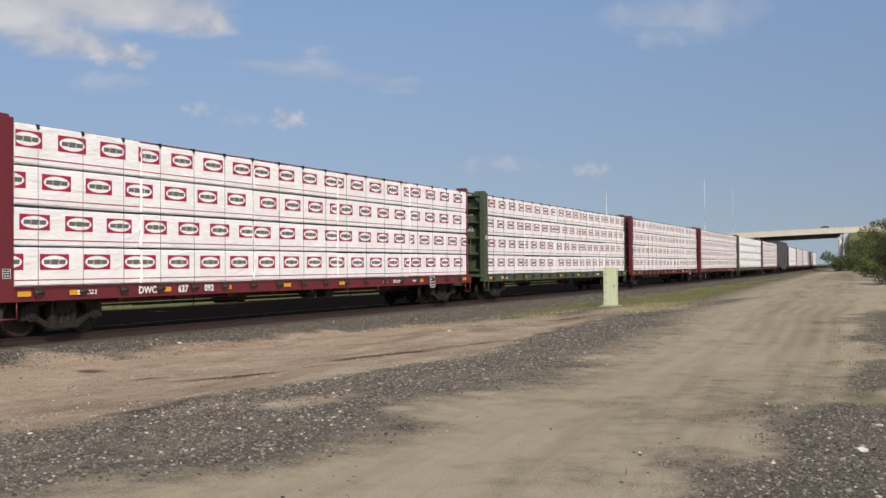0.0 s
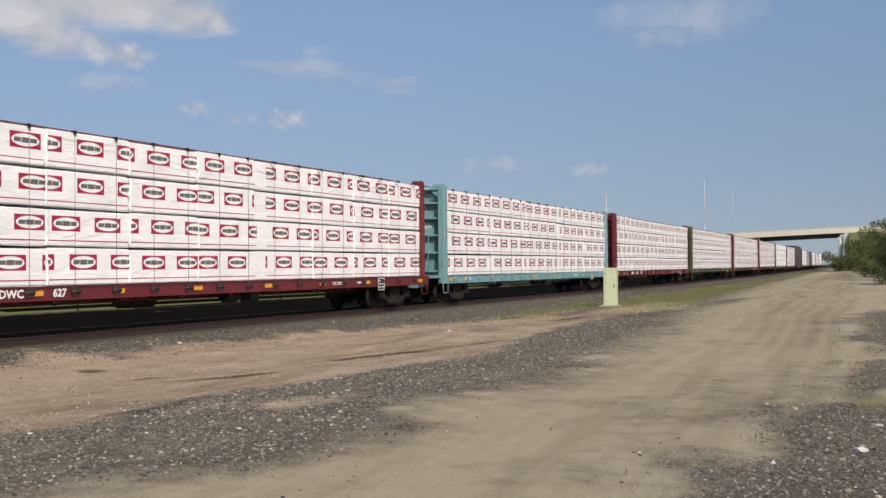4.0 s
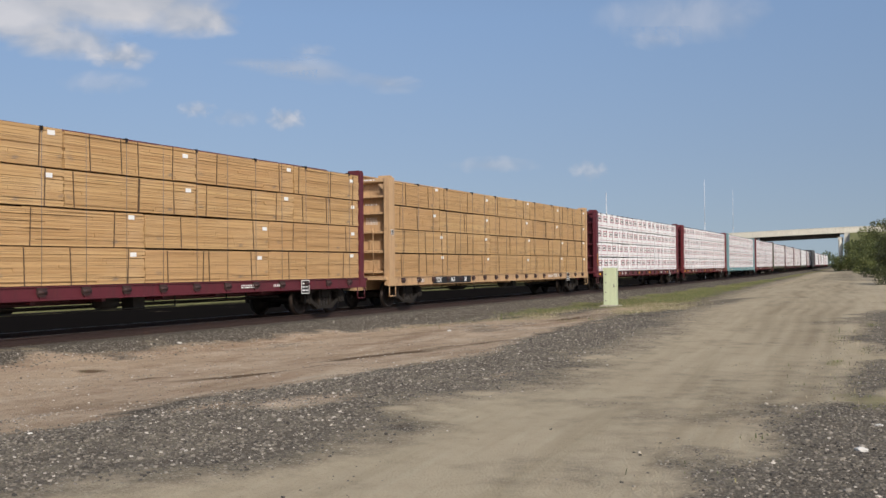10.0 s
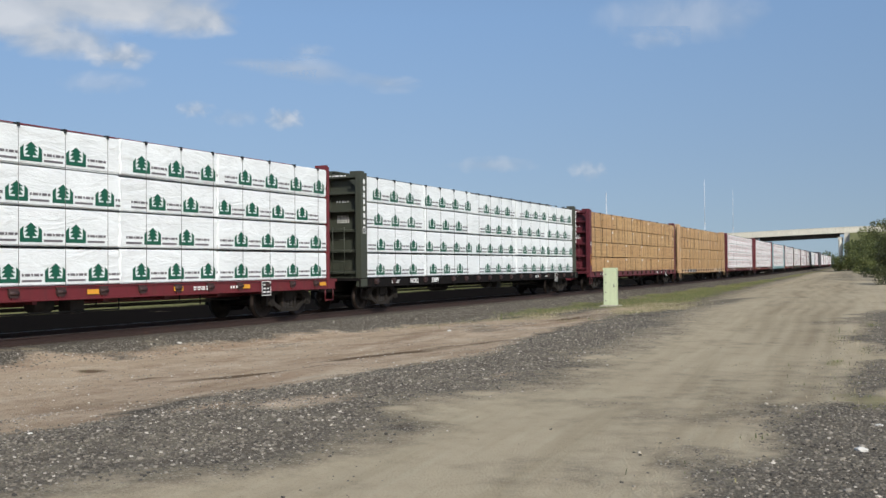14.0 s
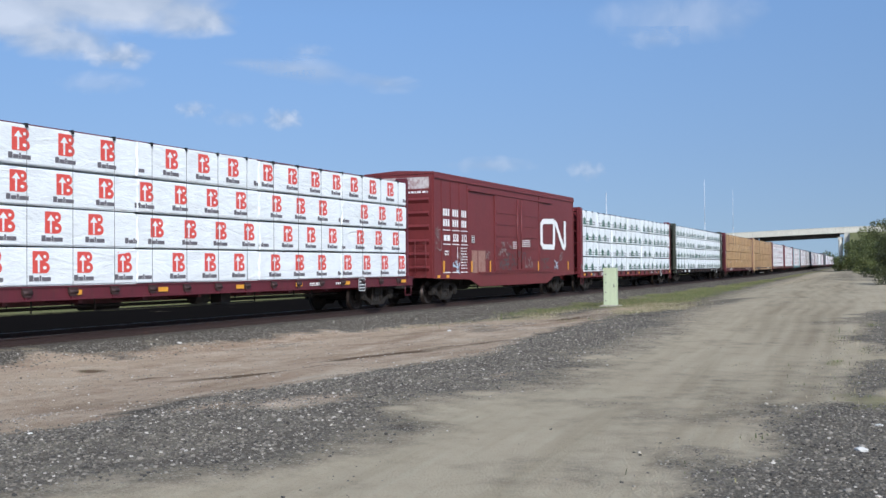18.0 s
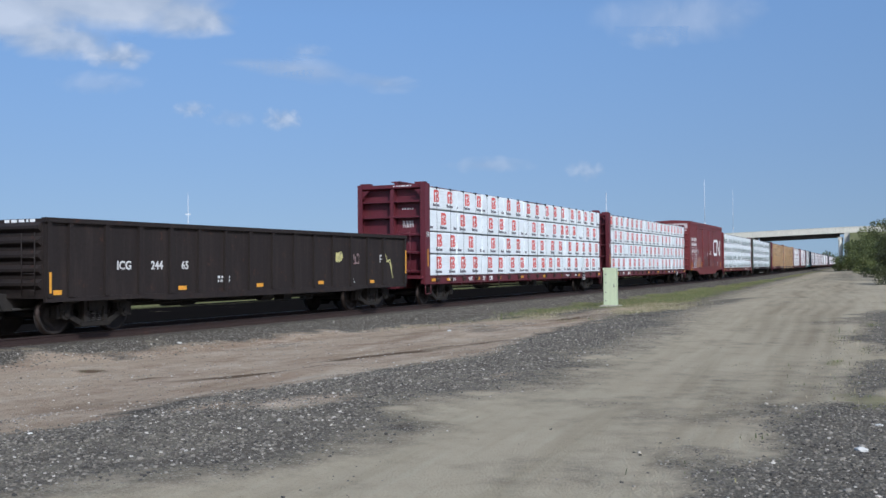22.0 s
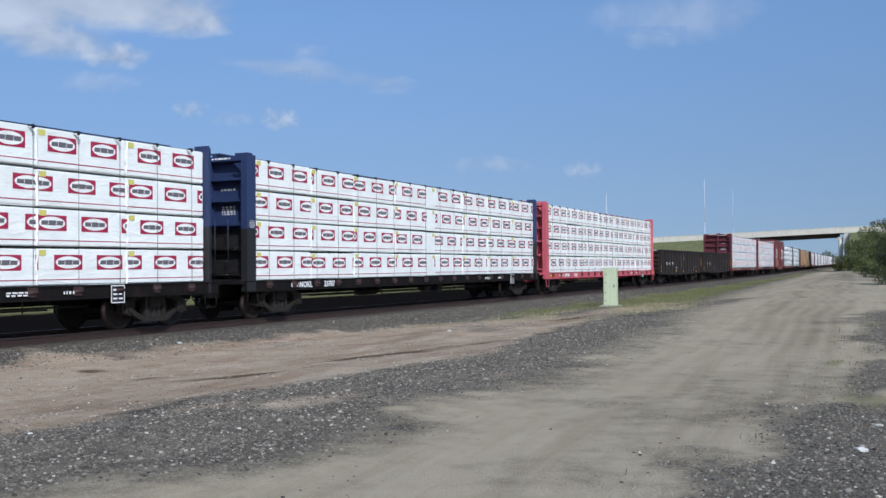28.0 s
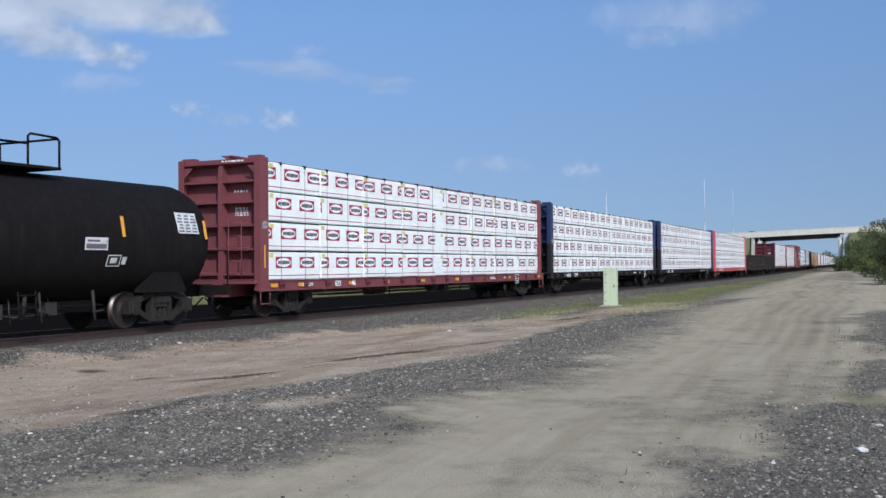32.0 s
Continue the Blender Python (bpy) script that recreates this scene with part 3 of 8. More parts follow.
def stones(name, label, n, s0, s1, inside, size, seed, mats):
    """Loose broken stones lying on the ground, in one mesh."""
    rng = np.random.default_rng(seed)
    s = rng.uniform(s0, s1, n * 6)
    u = rng.uniform(1.6, 19, n * 6)
    keep = inside(s, u, rng.random(n * 6))
    s, u = s[keep][:n], u[keep][:n]
    k = len(s)
    x, y = on_track(s, u)
    z = ground_z(s, u) + ground_bumps(s, u)
    base = np.array([(1, 0, 0), (0, 1, 0), (-1, 0, 0), (0, -1, 0), (.55, .55, .75), (-.6, .5, .65), (-.4, -.65, .7), (.6, -.5, .6)], float)
    tri = np.array([(0, 1, 4), (1, 5, 4), (1, 2, 5), (2, 6, 5), (2, 3, 6), (3, 7, 6), (3, 0, 7), (0, 4, 7), (4, 5, 6), (4, 6, 7)])
    r = size * np.minimum(rng.lognormal(0, 0.5, k), 2.4)
    ang = rng.uniform(0, math.tau, k)
    p = base[None] * rng.uniform(0.6, 1.25, (k, 8, 3)) * r[:, None, None]
    px = p[..., 0] * np.cos(ang)[:, None] - p[..., 1] * np.sin(ang)[:, None]
    py = p[..., 0] * np.sin(ang)[:, None] + p[..., 1] * np.cos(ang)[:, None]
    verts = np.stack([px + x[:, None], py + y[:, None], p[..., 2] + z[:, None] - 0.15 * r[:, None]], -1).reshape(-1, 3)
    faces = (tri[None] + (np.arange(k) * 8)[:, None, None]).reshape(-1, 3)
    ob = new(name, arr_mesh(name, verts.tolist(), faces.tolist(), mats))
    return tagged(ob, label, "gravel", kind="stuff")


def stone_material(name, stops):
    def build(nt, b):
        g = nt.nodes.new("ShaderNodeNewGeometry")
        n = noise_tex(nt, coords(nt), 40, 4, 0.6)
        c = ramp(nt, g.outputs["Random Per Island"], stops)
        nt.links.new(mixc(nt, calc(nt, 'MULTIPLY', n, 0.5), c, (0.072, 0.064, 0.055)), b.inputs["Base Color"])
        b.inputs["Roughness"].default_value = 0.9
    return mat(name, build)


M_STONE = stone_material("broken_stone", [(0.0, (0.024, 0.021, 0.017)), (0.4, (0.13, 0.114, 0.090)), (0.84, (0.245, 0.215, 0.170)), (0.95, (0.33, 0.295, 0.24)), (1.0, (0.68, 0.62, 0.53))])
M_PEBBLE = stone_material("mixed_pebbles", [(0.0, (0.06, 0.05, 0.04)), (0.3, (0.20, 0.165, 0.125)), (0.7, (0.36, 0.31, 0.25)), (0.9, (0.55, 0.49, 0.41)), (1.0, (0.75, 0.70, 0.62))])


def in_gravel(s, u, r):
    d, sa, g, k = zones(s, u)
    return r < k * (1 - sa * 0.9) ** 1.5 * (1 - 0.93 * d) * np.interp(s, [4, 12, 24, 46], [1, 0.8, 0.4, 0.12]) * (u > 0)


def in_ballast(s, u, r):
    return r < smooth(-0.5, 0.2, toe(s) - u) * np.interp(s, [0, 20, 60], [1, 0.8, 0.25])


def in_dirt(s, u, r):
    d, sa, g, k = zones(s, u)
    stony = np.clip(rough(s * 0.6, u, 2.2, 6.0, 5) * 2.2 - 0.6, 0, 1)
    return r < d * (0.16 + 0.9 * stony + 0.8 * ((d < 0.9) & (d > 0.1)))


THIN = ((9.6, 15.8, 0.5, 0.25), (12.2, 15.7, 0.7, 0.3), (13.6, 16.3, 0.9, 0.3), (14.6, 16.7, 0.8, 0.25), (17.2, 16.3, 1.3, 0.15), (17.4, 15.1, 0.5, 0.15), (22.0, 16.3, 3.0, 0.2), (7.2, 13.6, 1.2, 0.4), (8.8, 13.6, 0.8, 0.35), (10.3, 11.6, 0.8, 0.5), (16.0, 12.7, 2.5, 0.3))


def in_sand(s, u, r):
    d, sa, g, k = zones(s, u)
    near = sum(blob(s, u, a, b, c, e) for a, b, c, e in THIN)
    return r < (0.006 + 0.55 * near * np.clip(0.4 + rough(s, u, 0.5, 15.0, 3), 0, 1) + 0.3 * ((sa > 0.12) & (sa < 0.7))) * (u > 9.5)


stones("loose_gravel", "loose grey broken stone on the dirt", 96000, 3.5, 46, in_gravel, 0.0105, 3, M_STONE)
stones("coarse_gravel", "larger grey and pale stones among the gravel", 3600, 3.5, 40, in_gravel, 0.017, 6, M_STONE)
stones("track_ballast", "crushed grey stone ballast along the rail", 36000, 2, 60, in_ballast, 0.0135, 4, M_STONE)
stones("scattered_pebbles", "scattered pebbles on pinkish dirt and sand", 24000, 3.5, 40, in_dirt, 0.0088, 5, M_PEBBLE)
stones("strewn_stones", "small grey stones strewn on the sandy track", 14000, 3.5, 40, in_sand, 0.0095, 8, M_STONE)


def white_rock(s, u, r, seed):
    """One pale broken rock: a cut-down ball with uneven corners."""
    rng = random.Random(seed)
    bm = bmesh.new()
    bmesh.ops.create_icosphere(bm, subdivisions=2, radius=1.0)
    for v in bm.verts:
        k = rng.uniform(0.78, 1.12)
        v.co = Vector((v.co.x * r * 1.35, v.co.y * r * 0.9, max(v.co.z, -0.4) * r * 0.65)) * k
    x, y = on_track(s, u)
    z = float(ground_z(np.array(s), np.array(u)) + ground_bumps(np.array(s), np.array(u)))
    ob = part("pale_rock", bm, M_ROCK, at=pose(float(x), float(y), z + 0.1 * r, 0, 0, rng.uniform(0, 180)))
    tagged(ob, "pale broken rock lying on the ground", "rock", "pale rocks on the ground")


M_ROCK = plain("pale_limestone", (0.62, 0.60, 0.55), 0.9, 0, 0.14, 22)
for k, (s, u, r) in enumerate(((9.9, 17.46, 0.05), (11.5, 17.53, 0.032), (18.2, 2.33, 0.045), (25.5, 5.79, 0.06), (7.5, 9.56, 0.024))):
    white_rock(s, u, r, 80 + k)


def along_track(s0, s1, step, outline, z_up=True):
    """A section (u, z) drawn out along the track."""
    ss = np.arange(s0, s1 + step, step)
    verts, faces = [], []
    n = len(outline)
    for i, s in enumerate(ss):
        for u, z in outline:
            x, y = on_track(s, u)
            verts.append((float(x), float(y), z))
        if i:
            for k in range(n):
                a, b = (i - 1) * n + k, (i - 1) * n + (k + 1) % n
                faces.append((a, b, b + n, a + n))
    return verts, faces


M_RAIL = paint("rusty_rail_steel", (0.032, 0.017, 0.013), 0.7, (0.035, 0.023, 0.018), 0.5, 0.5)
M_RAILTOP = plain("polished_rail_head", (0.14, 0.12, 0.105), 0.5, 1.0, 0.1, 3)
M_TIE = plain("creosoted_tie", (0.055, 0.042, 0.034), 0.9, 0, 0.25, 14)
railway = thing("railway_track", "rusty steel railway track on dark wooden ties in grey ballast", "railway track", kind="structure")
for u0 in (-0.755, 0.755):
    sec = [(u0 - 0.068, -0.17), (u0 + 0.068, -0.17), (u0 + 0.068, -0.155), (u0 + 0.012, -0.13), (u0 + 0.012, -0.045), (u0 + 0.036, -0.03),
           (u0 + 0.036, -0.004), (u0 - 0.036, -0.004), (u0 - 0.036, -0.03), (u0 - 0.012, -0.045), (u0 - 0.012, -0.13), (u0 - 0.068, -0.155)]
    part("rail", arr_mesh("rail", *along_track(-480, 1100, 6, sec), M_RAIL), None, railway)
    top = [(u0 - 0.034, -0.004), (u0 + 0.034, -0.004), (u0 + 0.030, 0.0), (u0 - 0.030, 0.0)]
    part("rail_head", arr_mesh("rail_head", *along_track(-480, 1100, 6, top), M_RAILTOP), None, railway, "shiny worn running surface")


def tie_mesh():
    bm = bmesh.new()
    box(bm, -0.11, 0.11, -1.3, 1.3, -0.33, -0.168)
    soften(bm, 0.01)
    return to_mesh(bm, "tie", M_TIE)


for k in range(240):
    s = -10 + k * 0.52
    x, y = on_track(s)
    part("tie", cached("tie", tie_mesh), None, railway, at=pose(float(x), float(y), 0, 0, 0, yaw(s)))


# ---- overpass ----
M_CONC = paint("pale_concrete", (0.60, 0.57, 0.48), 0.85, (0.26, 0.24, 0.20), 0.45)
M_CONC_D = paint("old_concrete", (0.45, 0.42, 0.36), 0.85, (0.2, 0.18, 0.15), 0.5)
M_ASPH = plain("asphalt", (0.06, 0.06, 0.062), 0.9, 0, 0.2, 8)
M_TURF = plain("embankment_grass", (0.12, 0.125, 0.05), 0.95, 0, 0.35, 0.9)
TH_B = 0.392
BRIDGE = Matrix.Translation((94.7, 240.0, 0.0)) @ Matrix.Rotation(-TH_B, 4, 'Z')
# in the bridge's own space +x runs to the right along its road, +y away, with the pier at the origin
GRADE = 0.036


def road_z(x):
    """Height of the road over the rail head along the bridge."""
    return 9.05 + np.where(x < 0, GRADE * x, GRADE * 0.4 * x)


def strip(x0, x1, y0, y1, z0, z1, n=8):
    """A long block that follows the road's grade."""
    bm = bmesh.new()
    xs = np.linspace(x0, x1, n + 1)
    rows = [[bm.verts.new((x, y, float(road_z(x)) + z)) for y, z in ((y0, z0), (y1, z0), (y1, z1), (y0, z1))] for x in xs]
    for a, b in zip(rows, rows[1:]):
        for k in range(4):
            bm.faces.new((a[k], a[(k + 1) % 4], b[(k + 1) % 4], b[k]))
    bm.faces.new(rows[0][::-1]), bm.faces.new(rows[-1])
    return bm


# near-black so that the deck's shade is carried by the girder colour
M_GIRDER = paint("weathered_shaded_girder", (0.045, 0.037, 0.032), 0.8, (0.03, 0.025, 0.02), 0.5, 0.2)
overpass = thing("overpass", "pale concrete road bridge over the railway", "bridge", kind="structure", at=BRIDGE)
part("deck", strip(-60, 30, 0.0, 12.0, -0.35, 0.0, 16), M_CONC, overpass)
part("road_surface", strip(-60, 30, 0.6, 11.4, 0.004, 0.03, 16), M_ASPH, overpass, "dark asphalt road surface")
for y in (-0.12, 11.8):
    part("parapet", strip(-60, 30, y, y + 0.32, -0.36, 0.95, 16), M_CONC, overpass, "low concrete parapet")
    part("parapet_cap", strip(-60, 30, y - 0.06, y + 0.38, 0.954, 1.06, 16), M_CONC, overpass)
for y in (2.2, 4.1, 6.0, 7.9, 9.8):
    part("girder", strip(-18.6, -0.2, y, y + 0.55, -1.25, -0.355, 6), M_GIRDER, overpass, "weathered girder darkened for the shade under the deck")
for x in (-18.4, 0.0):
    zb = float(road_z(x))
    cap = bmesh.new()
    box(cap, x - 0.5, x + 0.5, 0.6, 11.7, zb - 1.95, zb - 1.26)
    part("pier_cap", soften(cap, 0.05), M_CONC, overpass)
    for y in (0.9, 5.9, 10.9):
        bm = bmesh.new()
        rod(bm, (x, y, -0.8), (x, y, zb - 1.96), 0.42, 16)
        part("pier", bm, M_CONC, overpass)
part("abutment", boxes_mesh("abutment", M_CONC_D, (-20.4, -19.6, 0.2, 11.8, -0.8, 7.9), bevel=0.04), None, overpass)
part("abutment", boxes_mesh("abutment", M_CONC_D, (1.3, 2.1, 0.2, 11.8, -0.8, 8.6), bevel=0.04), None, overpass)


bm = bmesh.new()
slab(bm, [(0.9, 2.0), (0.9, 8.7), (12.0, 8.9), (12.0, 7.6)], -0.02, 0.28)
part("wing_wall", bm, M_CONC, overpass, "pale concrete wing wall")


def embankment(x0, x1, name, n=24):
    bm = bmesh.new()
    rows = []
    for i, x in enumerate(np.linspace(x0, x1, n + 1)):
        h = max(float(road_z(x)) - 0.36, -0.5)
        w = (h + 0.8) * 1.7
        row = []
        for y, z in ((-w - 2, -0.85), (-w * 0.55, h * 0.42), (-0.6, h), (12.6, h), (12 + w * 0.55, h * 0.42), (14 + w, -0.85)):
            row.append(bm.verts.new((x + 0.5 * math.sin(i * 1.7 + y), y + 0.5 * math.sin(i * 2.3 + z), z)))
        rows.append(row)
    for a, b in zip(rows, rows[1:]):
        for k in range(5):
            bm.faces.new((a[k], a[k + 1], b[k + 1], b[k]))
    bm.faces.new(rows[0]), bm.faces.new(rows[-1])
    ob = part(name, bm, M_TURF, at=BRIDGE)
    return tagged(ob, "grassy earth embankment carrying the bridge road", "embankment", kind="structure")


embankment(-260, -21, "embankment")
embankment(2.4, 150, "embankment")
for x0, x1, n in ((-260, -60.5, 40), (30.5, 150, 20)):
    ob = part("approach_road", strip(x0, x1, 0.6, 11.4, -0.34, 0.02, n), M_ASPH, at=BRIDGE)
    tagged(ob, "asphalt approach road on top of the embankment", "road", kind="structure")
    for y in (0.2, 11.5):
        rail = part("guard_rail", strip(x0, x1, y, y + 0.12, -0.3, 0.75, n), M_CONC, at=BRIDGE)
        tagged(rail, "pale roadside barrier along the approach road", "barrier", kind="structure")

# ---- freight cars ----
# In a car's own space x points ahead, y to its left, z up from the rail head; its centre is the origin.
LOAD = 22.2          # length of the load between the bulkheads
DECK = 1.08
TIER = 0.835
HALF = LOAD / 2
WHEEL_R = 0.457
TRUCK_X = 9.5


def wheelset_mesh():
    bm = bmesh.new()
    for y in (-1, 1):
        prof = [(0.10, 0.76), (0.10, 0.64), (0.16, 0.665), (0.38, 0.69), (0.40, 0.66), (0.485, 0.665), (0.49, 0.69), (0.457, 0.70), (0.452, 0.79), (0.39, 0.79), (0.37, 0.75), (0.17, 0.72), (0.16, 0.76)]
        n = 28
        rings = [[bm.verts.new((r * math.cos(k * math.tau / n), y * w, r * math.sin(k * math.tau / n))) for k in range(n)] for r, w in prof]
        for j in range(len(prof)):
            for k in range(n):
                f = bm.faces.new((rings[j][k], rings[j][(k + 1) % n], rings[(j + 1) % len(prof)][(k + 1) % n], rings[(j + 1) % len(prof)][k]))
                f.smooth, f.material_index = True, 1 if j == 7 else 0
        # bolts and cast holes that show the turning
        for k in range(6):
            a = k * math.tau / 6
            rod(bm, (0.27 * math.cos(a), y * 0.70, 0.27 * math.sin(a)), (0.27 * math.cos(a), y * 0.745, 0.27 * math.sin(a)), 0.035, 6, 0)
    rod(bm, (0, -1.12, 0), (0, 1.12, 0), 0.085, 12)
    return to_mesh(bm, "wheelset", [M_WHEEL, M_TREAD])


def bar(bm, x0, z0, x1, z1, h, y0, y1):
    """A flat bar of height h from one point of the side view to another."""
    d = Vector((x1 - x0, z1 - z0)).normalized()
    n = Vector((-d.y, d.x)) * h / 2
    slab(bm, [(x0 - n.x, z0 - n.y), (x1 - n.x, z1 - n.y), (x1 + n.x, z1 + n.y), (x0 + n.x, z0 + n.y)], y0, y1)


def side_frame_mesh():
    """Cast frame: arched top member, sagging bottom member, two columns round the spring window, bearing pedestals."""
    bm = bmesh.new()
    for k in (-1, 1):
        bar(bm, k * 1.08, 0.60, k * 0.40, 0.80, 0.13, -0.09, 0.09)
        bar(bm, k * 0.80, 0.44, k * 0.38, 0.22, 0.12, -0.08, 0.08)
        bar(bm, k * 0.30, 0.22, k * 0.30, 0.82, 0.10, -0.10, 0.09)
        bar(bm, k * 0.80, 0.40, k * 0.72, 0.66, 0.10, -0.075, 0.075)
        rod(bm, (k * 0.89, -0.13, 0.457), (k * 0.89, 0.13, 0.457), 0.125, 14)
        rod(bm, (k * 0.89, -0.16, 0.457), (k * 0.89, -0.131, 0.457), 0.07, 10)
        box(bm, k * 0.89 - 0.15, k * 0.89 + 0.15, -0.11, 0.10, 0.53, 0.66)
        box(bm, k * 1.08 - 0.045, k * 1.08 + 0.045, -0.09, 0.09, 0.36, 0.62)
    box(bm, -0.44, 0.44, -0.11, 0.10, 0.16, 0.26)
    box(bm, -0.44, 0.44, -0.09, 0.09, 0.76, 0.88)
    box(bm, -0.24, 0.24, -0.13, 0.10, 0.60, 0.755)
    soften(bm, 0.014)
    return to_mesh(bm, "side_frame", M_STEEL)


def spring_mesh():
    bm = bmesh.new()
    prof = [(0.075 if k % 3 < 2 else 0.048, 0.27 + k * 0.0155) for k in range(22)]
    rings = [[bm.verts.new((r * math.cos(a * math.tau / 8), r * math.sin(a * math.tau / 8), z)) for a in range(8)] for r, z in prof]
    for a, b in zip(rings, rings[1:]):
        for k in range(8):
            bm.faces.new((a[k], a[(k + 1) % 8], b[(k + 1) % 8], b[k]))
    return to_mesh(bm, "spring", M_UNDER)


def bolster_mesh():
    bm = bmesh.new()
    slab(bm, [(-0.2, 0.5), (0.2, 0.5), (0.2, 0.72), (-0.2, 0.72)], -1.1, 1.1)
    rod(bm, (0, 0, 0.7), (0, 0, 0.86), 0.2, 16)
    for x in (-0.42, 0.42):
        box(bm, x - 0.04, x + 0.04, -0.85, 0.85, 0.30, 0.38)
        for y in (-0.75, 0.75):
            box(bm, x - 0.05 + (0.07 if x > 0 else -0.07), x + 0.05, y - 0.06, y + 0.06, 0.3, 0.62)
    return to_mesh(soften(bm, 0.012), "bolster", M_STEEL)


WHEELSETS = []


def add_truck(car, x):
    truck = part("truck", cached("bolster", bolster_mesh), None, car, "grimy cast-steel wheel truck", (x, 0, 0))
    for y in (-1.0, 1.0):
        part("side_frame", cached("side_frame", side_frame_mesh), None, truck, at=pose(0, y, 0, 0, 0, 0 if y < 0 else 180))
        for dx in (-0.17, 0.0, 0.17):
            part("spring", cached("springs", spring_mesh), None, truck, at=(dx, y, 0))
    for dx in (-0.89, 0.89):
        w = part("wheelset", cached("wheelset", wheelset_mesh), None, truck, "worn steel wheels with polished treads", (dx, 0, WHEEL_R))
        WHEELSETS.append((w, dx))


def coupler_mesh():
    bm = bmesh.new()
    box(bm, -0.1, 0.55, -0.09, 0.09, 0.74, 0.94)
    slab(bm, [(0.50, 0.68), (0.78, 0.70), (0.80, 0.98), (0.50, 1.0)], -0.15, 0.13)
    rod(bm, (0.1, -0.45, 0.62), (0.7, -0.35, 0.30), 0.022, 6)
    rod(bm, (0.7, -0.35, 0.30), (1.0, -0.25, 0.42), 0.022, 6)
    rod(bm, (0.05, -1.25, 0.92), (0.05, 0.0, 0.92), 0.014, 6)
    rod(bm, (0.05, -1.25, 0.92), (0.16, -1.25, 0.62), 0.014, 6)
    return to_mesh(soften(bm, 0.02), "coupler", M_STEEL)


def add_couplers(car, x):
    part("coupler", cached("coupler", coupler_mesh), None, car, "steel knuckle coupler with air hose", (x - 0.12, 0, 0))
    part("coupler", cached("coupler", coupler_mesh), None, car, "steel knuckle coupler with air hose", pose(-x + 0.12, 0, 0, 0, 0, 180))


def text_mesh(body, height, depth=0.004, material=None, squeeze=1.0):
    """Upright writing on the near side of a car, centred, facing -y."""
    def make():
        cu = bpy.data.curves.new("lettering", 'FONT')
        cu.body, cu.size, cu.extrude = body, height * 1.38, depth / 2
        cu.offset = height * 0.035
        cu.align_x, cu.align_y, cu.resolution_u = 'CENTER', 'CENTER', 2
        tmp = new("tmp", cu)
        bpy.context.view_layer.update()
        me = bpy.data.meshes.new_from_object(tmp.evaluated_get(bpy.context.evaluated_depsgraph_get()))
        bpy.data.objects.remove(tmp)
        bpy.data.curves.remove(cu)
        me.transform(Matrix.Rotation(math.pi / 2, 4, 'X') @ Matrix.Diagonal((squeeze, 1, 1, 1)))
        me.materials.clear()
        me.materials.append(material or M_WHITE)
        return me
    return cached(("text", body, height, squeeze, (material or M_WHITE).name), make)


def bars_mesh(w, h, rows, material=None, seed=1, gap=0.4):
    """Small unreadable writing as rows of plain bars, facing -y."""
    def make():
        rng = random.Random(seed)
        bm = bmesh.new()
        rh = h / rows
        for r in range(rows):
            x, z = -w / 2, h / 2 - (r + 1) * rh
            while x < w / 2 - 0.02:
                l = min(w / 2 - x, rng.uniform(0.06, 0.22) * max(w, 0.3))
                box(bm, x, x + l, -0.002, 0.002, z + rh * gap / 2, z + rh * (1 - gap / 2))
                x += l + 0.12 * rh + rng.uniform(0.02, 0.05)
        return to_mesh(bm, "small_print", material or M_WHITE)
    return cached(("bars", w, h, rows, seed, (material or M_WHITE).name), make)


# prints on the wrap: drawn in the x-z plane, facing -y
def ellipse(bm, cx, cz, rx, rz, y, mi, n=20):
    vs = [bm.verts.new((cx + rx * math.cos(k * math.tau / n), y, cz + rz * math.sin(k * math.tau / n))) for k in range(n)]
    bm.faces.new(vs).material_index = mi


def flat(bm, pts, y, mi):
    bm.faces.new([bm.verts.new((x, y, z)) for x, z in pts]).material_index = mi


def clip_rect(x0, x1, lo, hi):
    return max(x0, lo), min(x1, hi)


def oval_print(bm, cx, length):
    """Red panel with a white oval and a dark bar for the name."""
    z0 = 0.495
    a, b = clip_rect(cx - 0.395, cx + 0.395, -length / 2 + 0.01, length / 2 - 0.01)
    if b - a < 0.05:
        return
    flat(bm, [(a, z0 - 0.165), (b, z0 - 0.165), (b, z0 + 0.165), (a, z0 + 0.165)], -0.003, 0)
    if a > cx - 0.34 and b < cx + 0.34:
        return
    n = 24
    pts = [(min(max(cx + 0.355 * math.cos(k * math.tau / n), a + 0.01), b - 0.01), z0 + 0.133 * math.sin(k * math.tau / n)) for k in range(n)]
    flat(bm, pts, -0.005, 1)
    x = cx - 0.29
    for k, w in enumerate((0.18, 0.20, 0.18)):
        h = (0.046, 0.054, 0.046)[k]
        p, q = clip_rect(x, x + w, a, b)
        if q - p > 0.015:
            flat(bm, [(p - 0.008, z0 - h), (q - 0.008, z0 - h), (q + 0.008, z0 + h), (p + 0.008, z0 + h)], -0.007, 2)
        x += w + 0.012


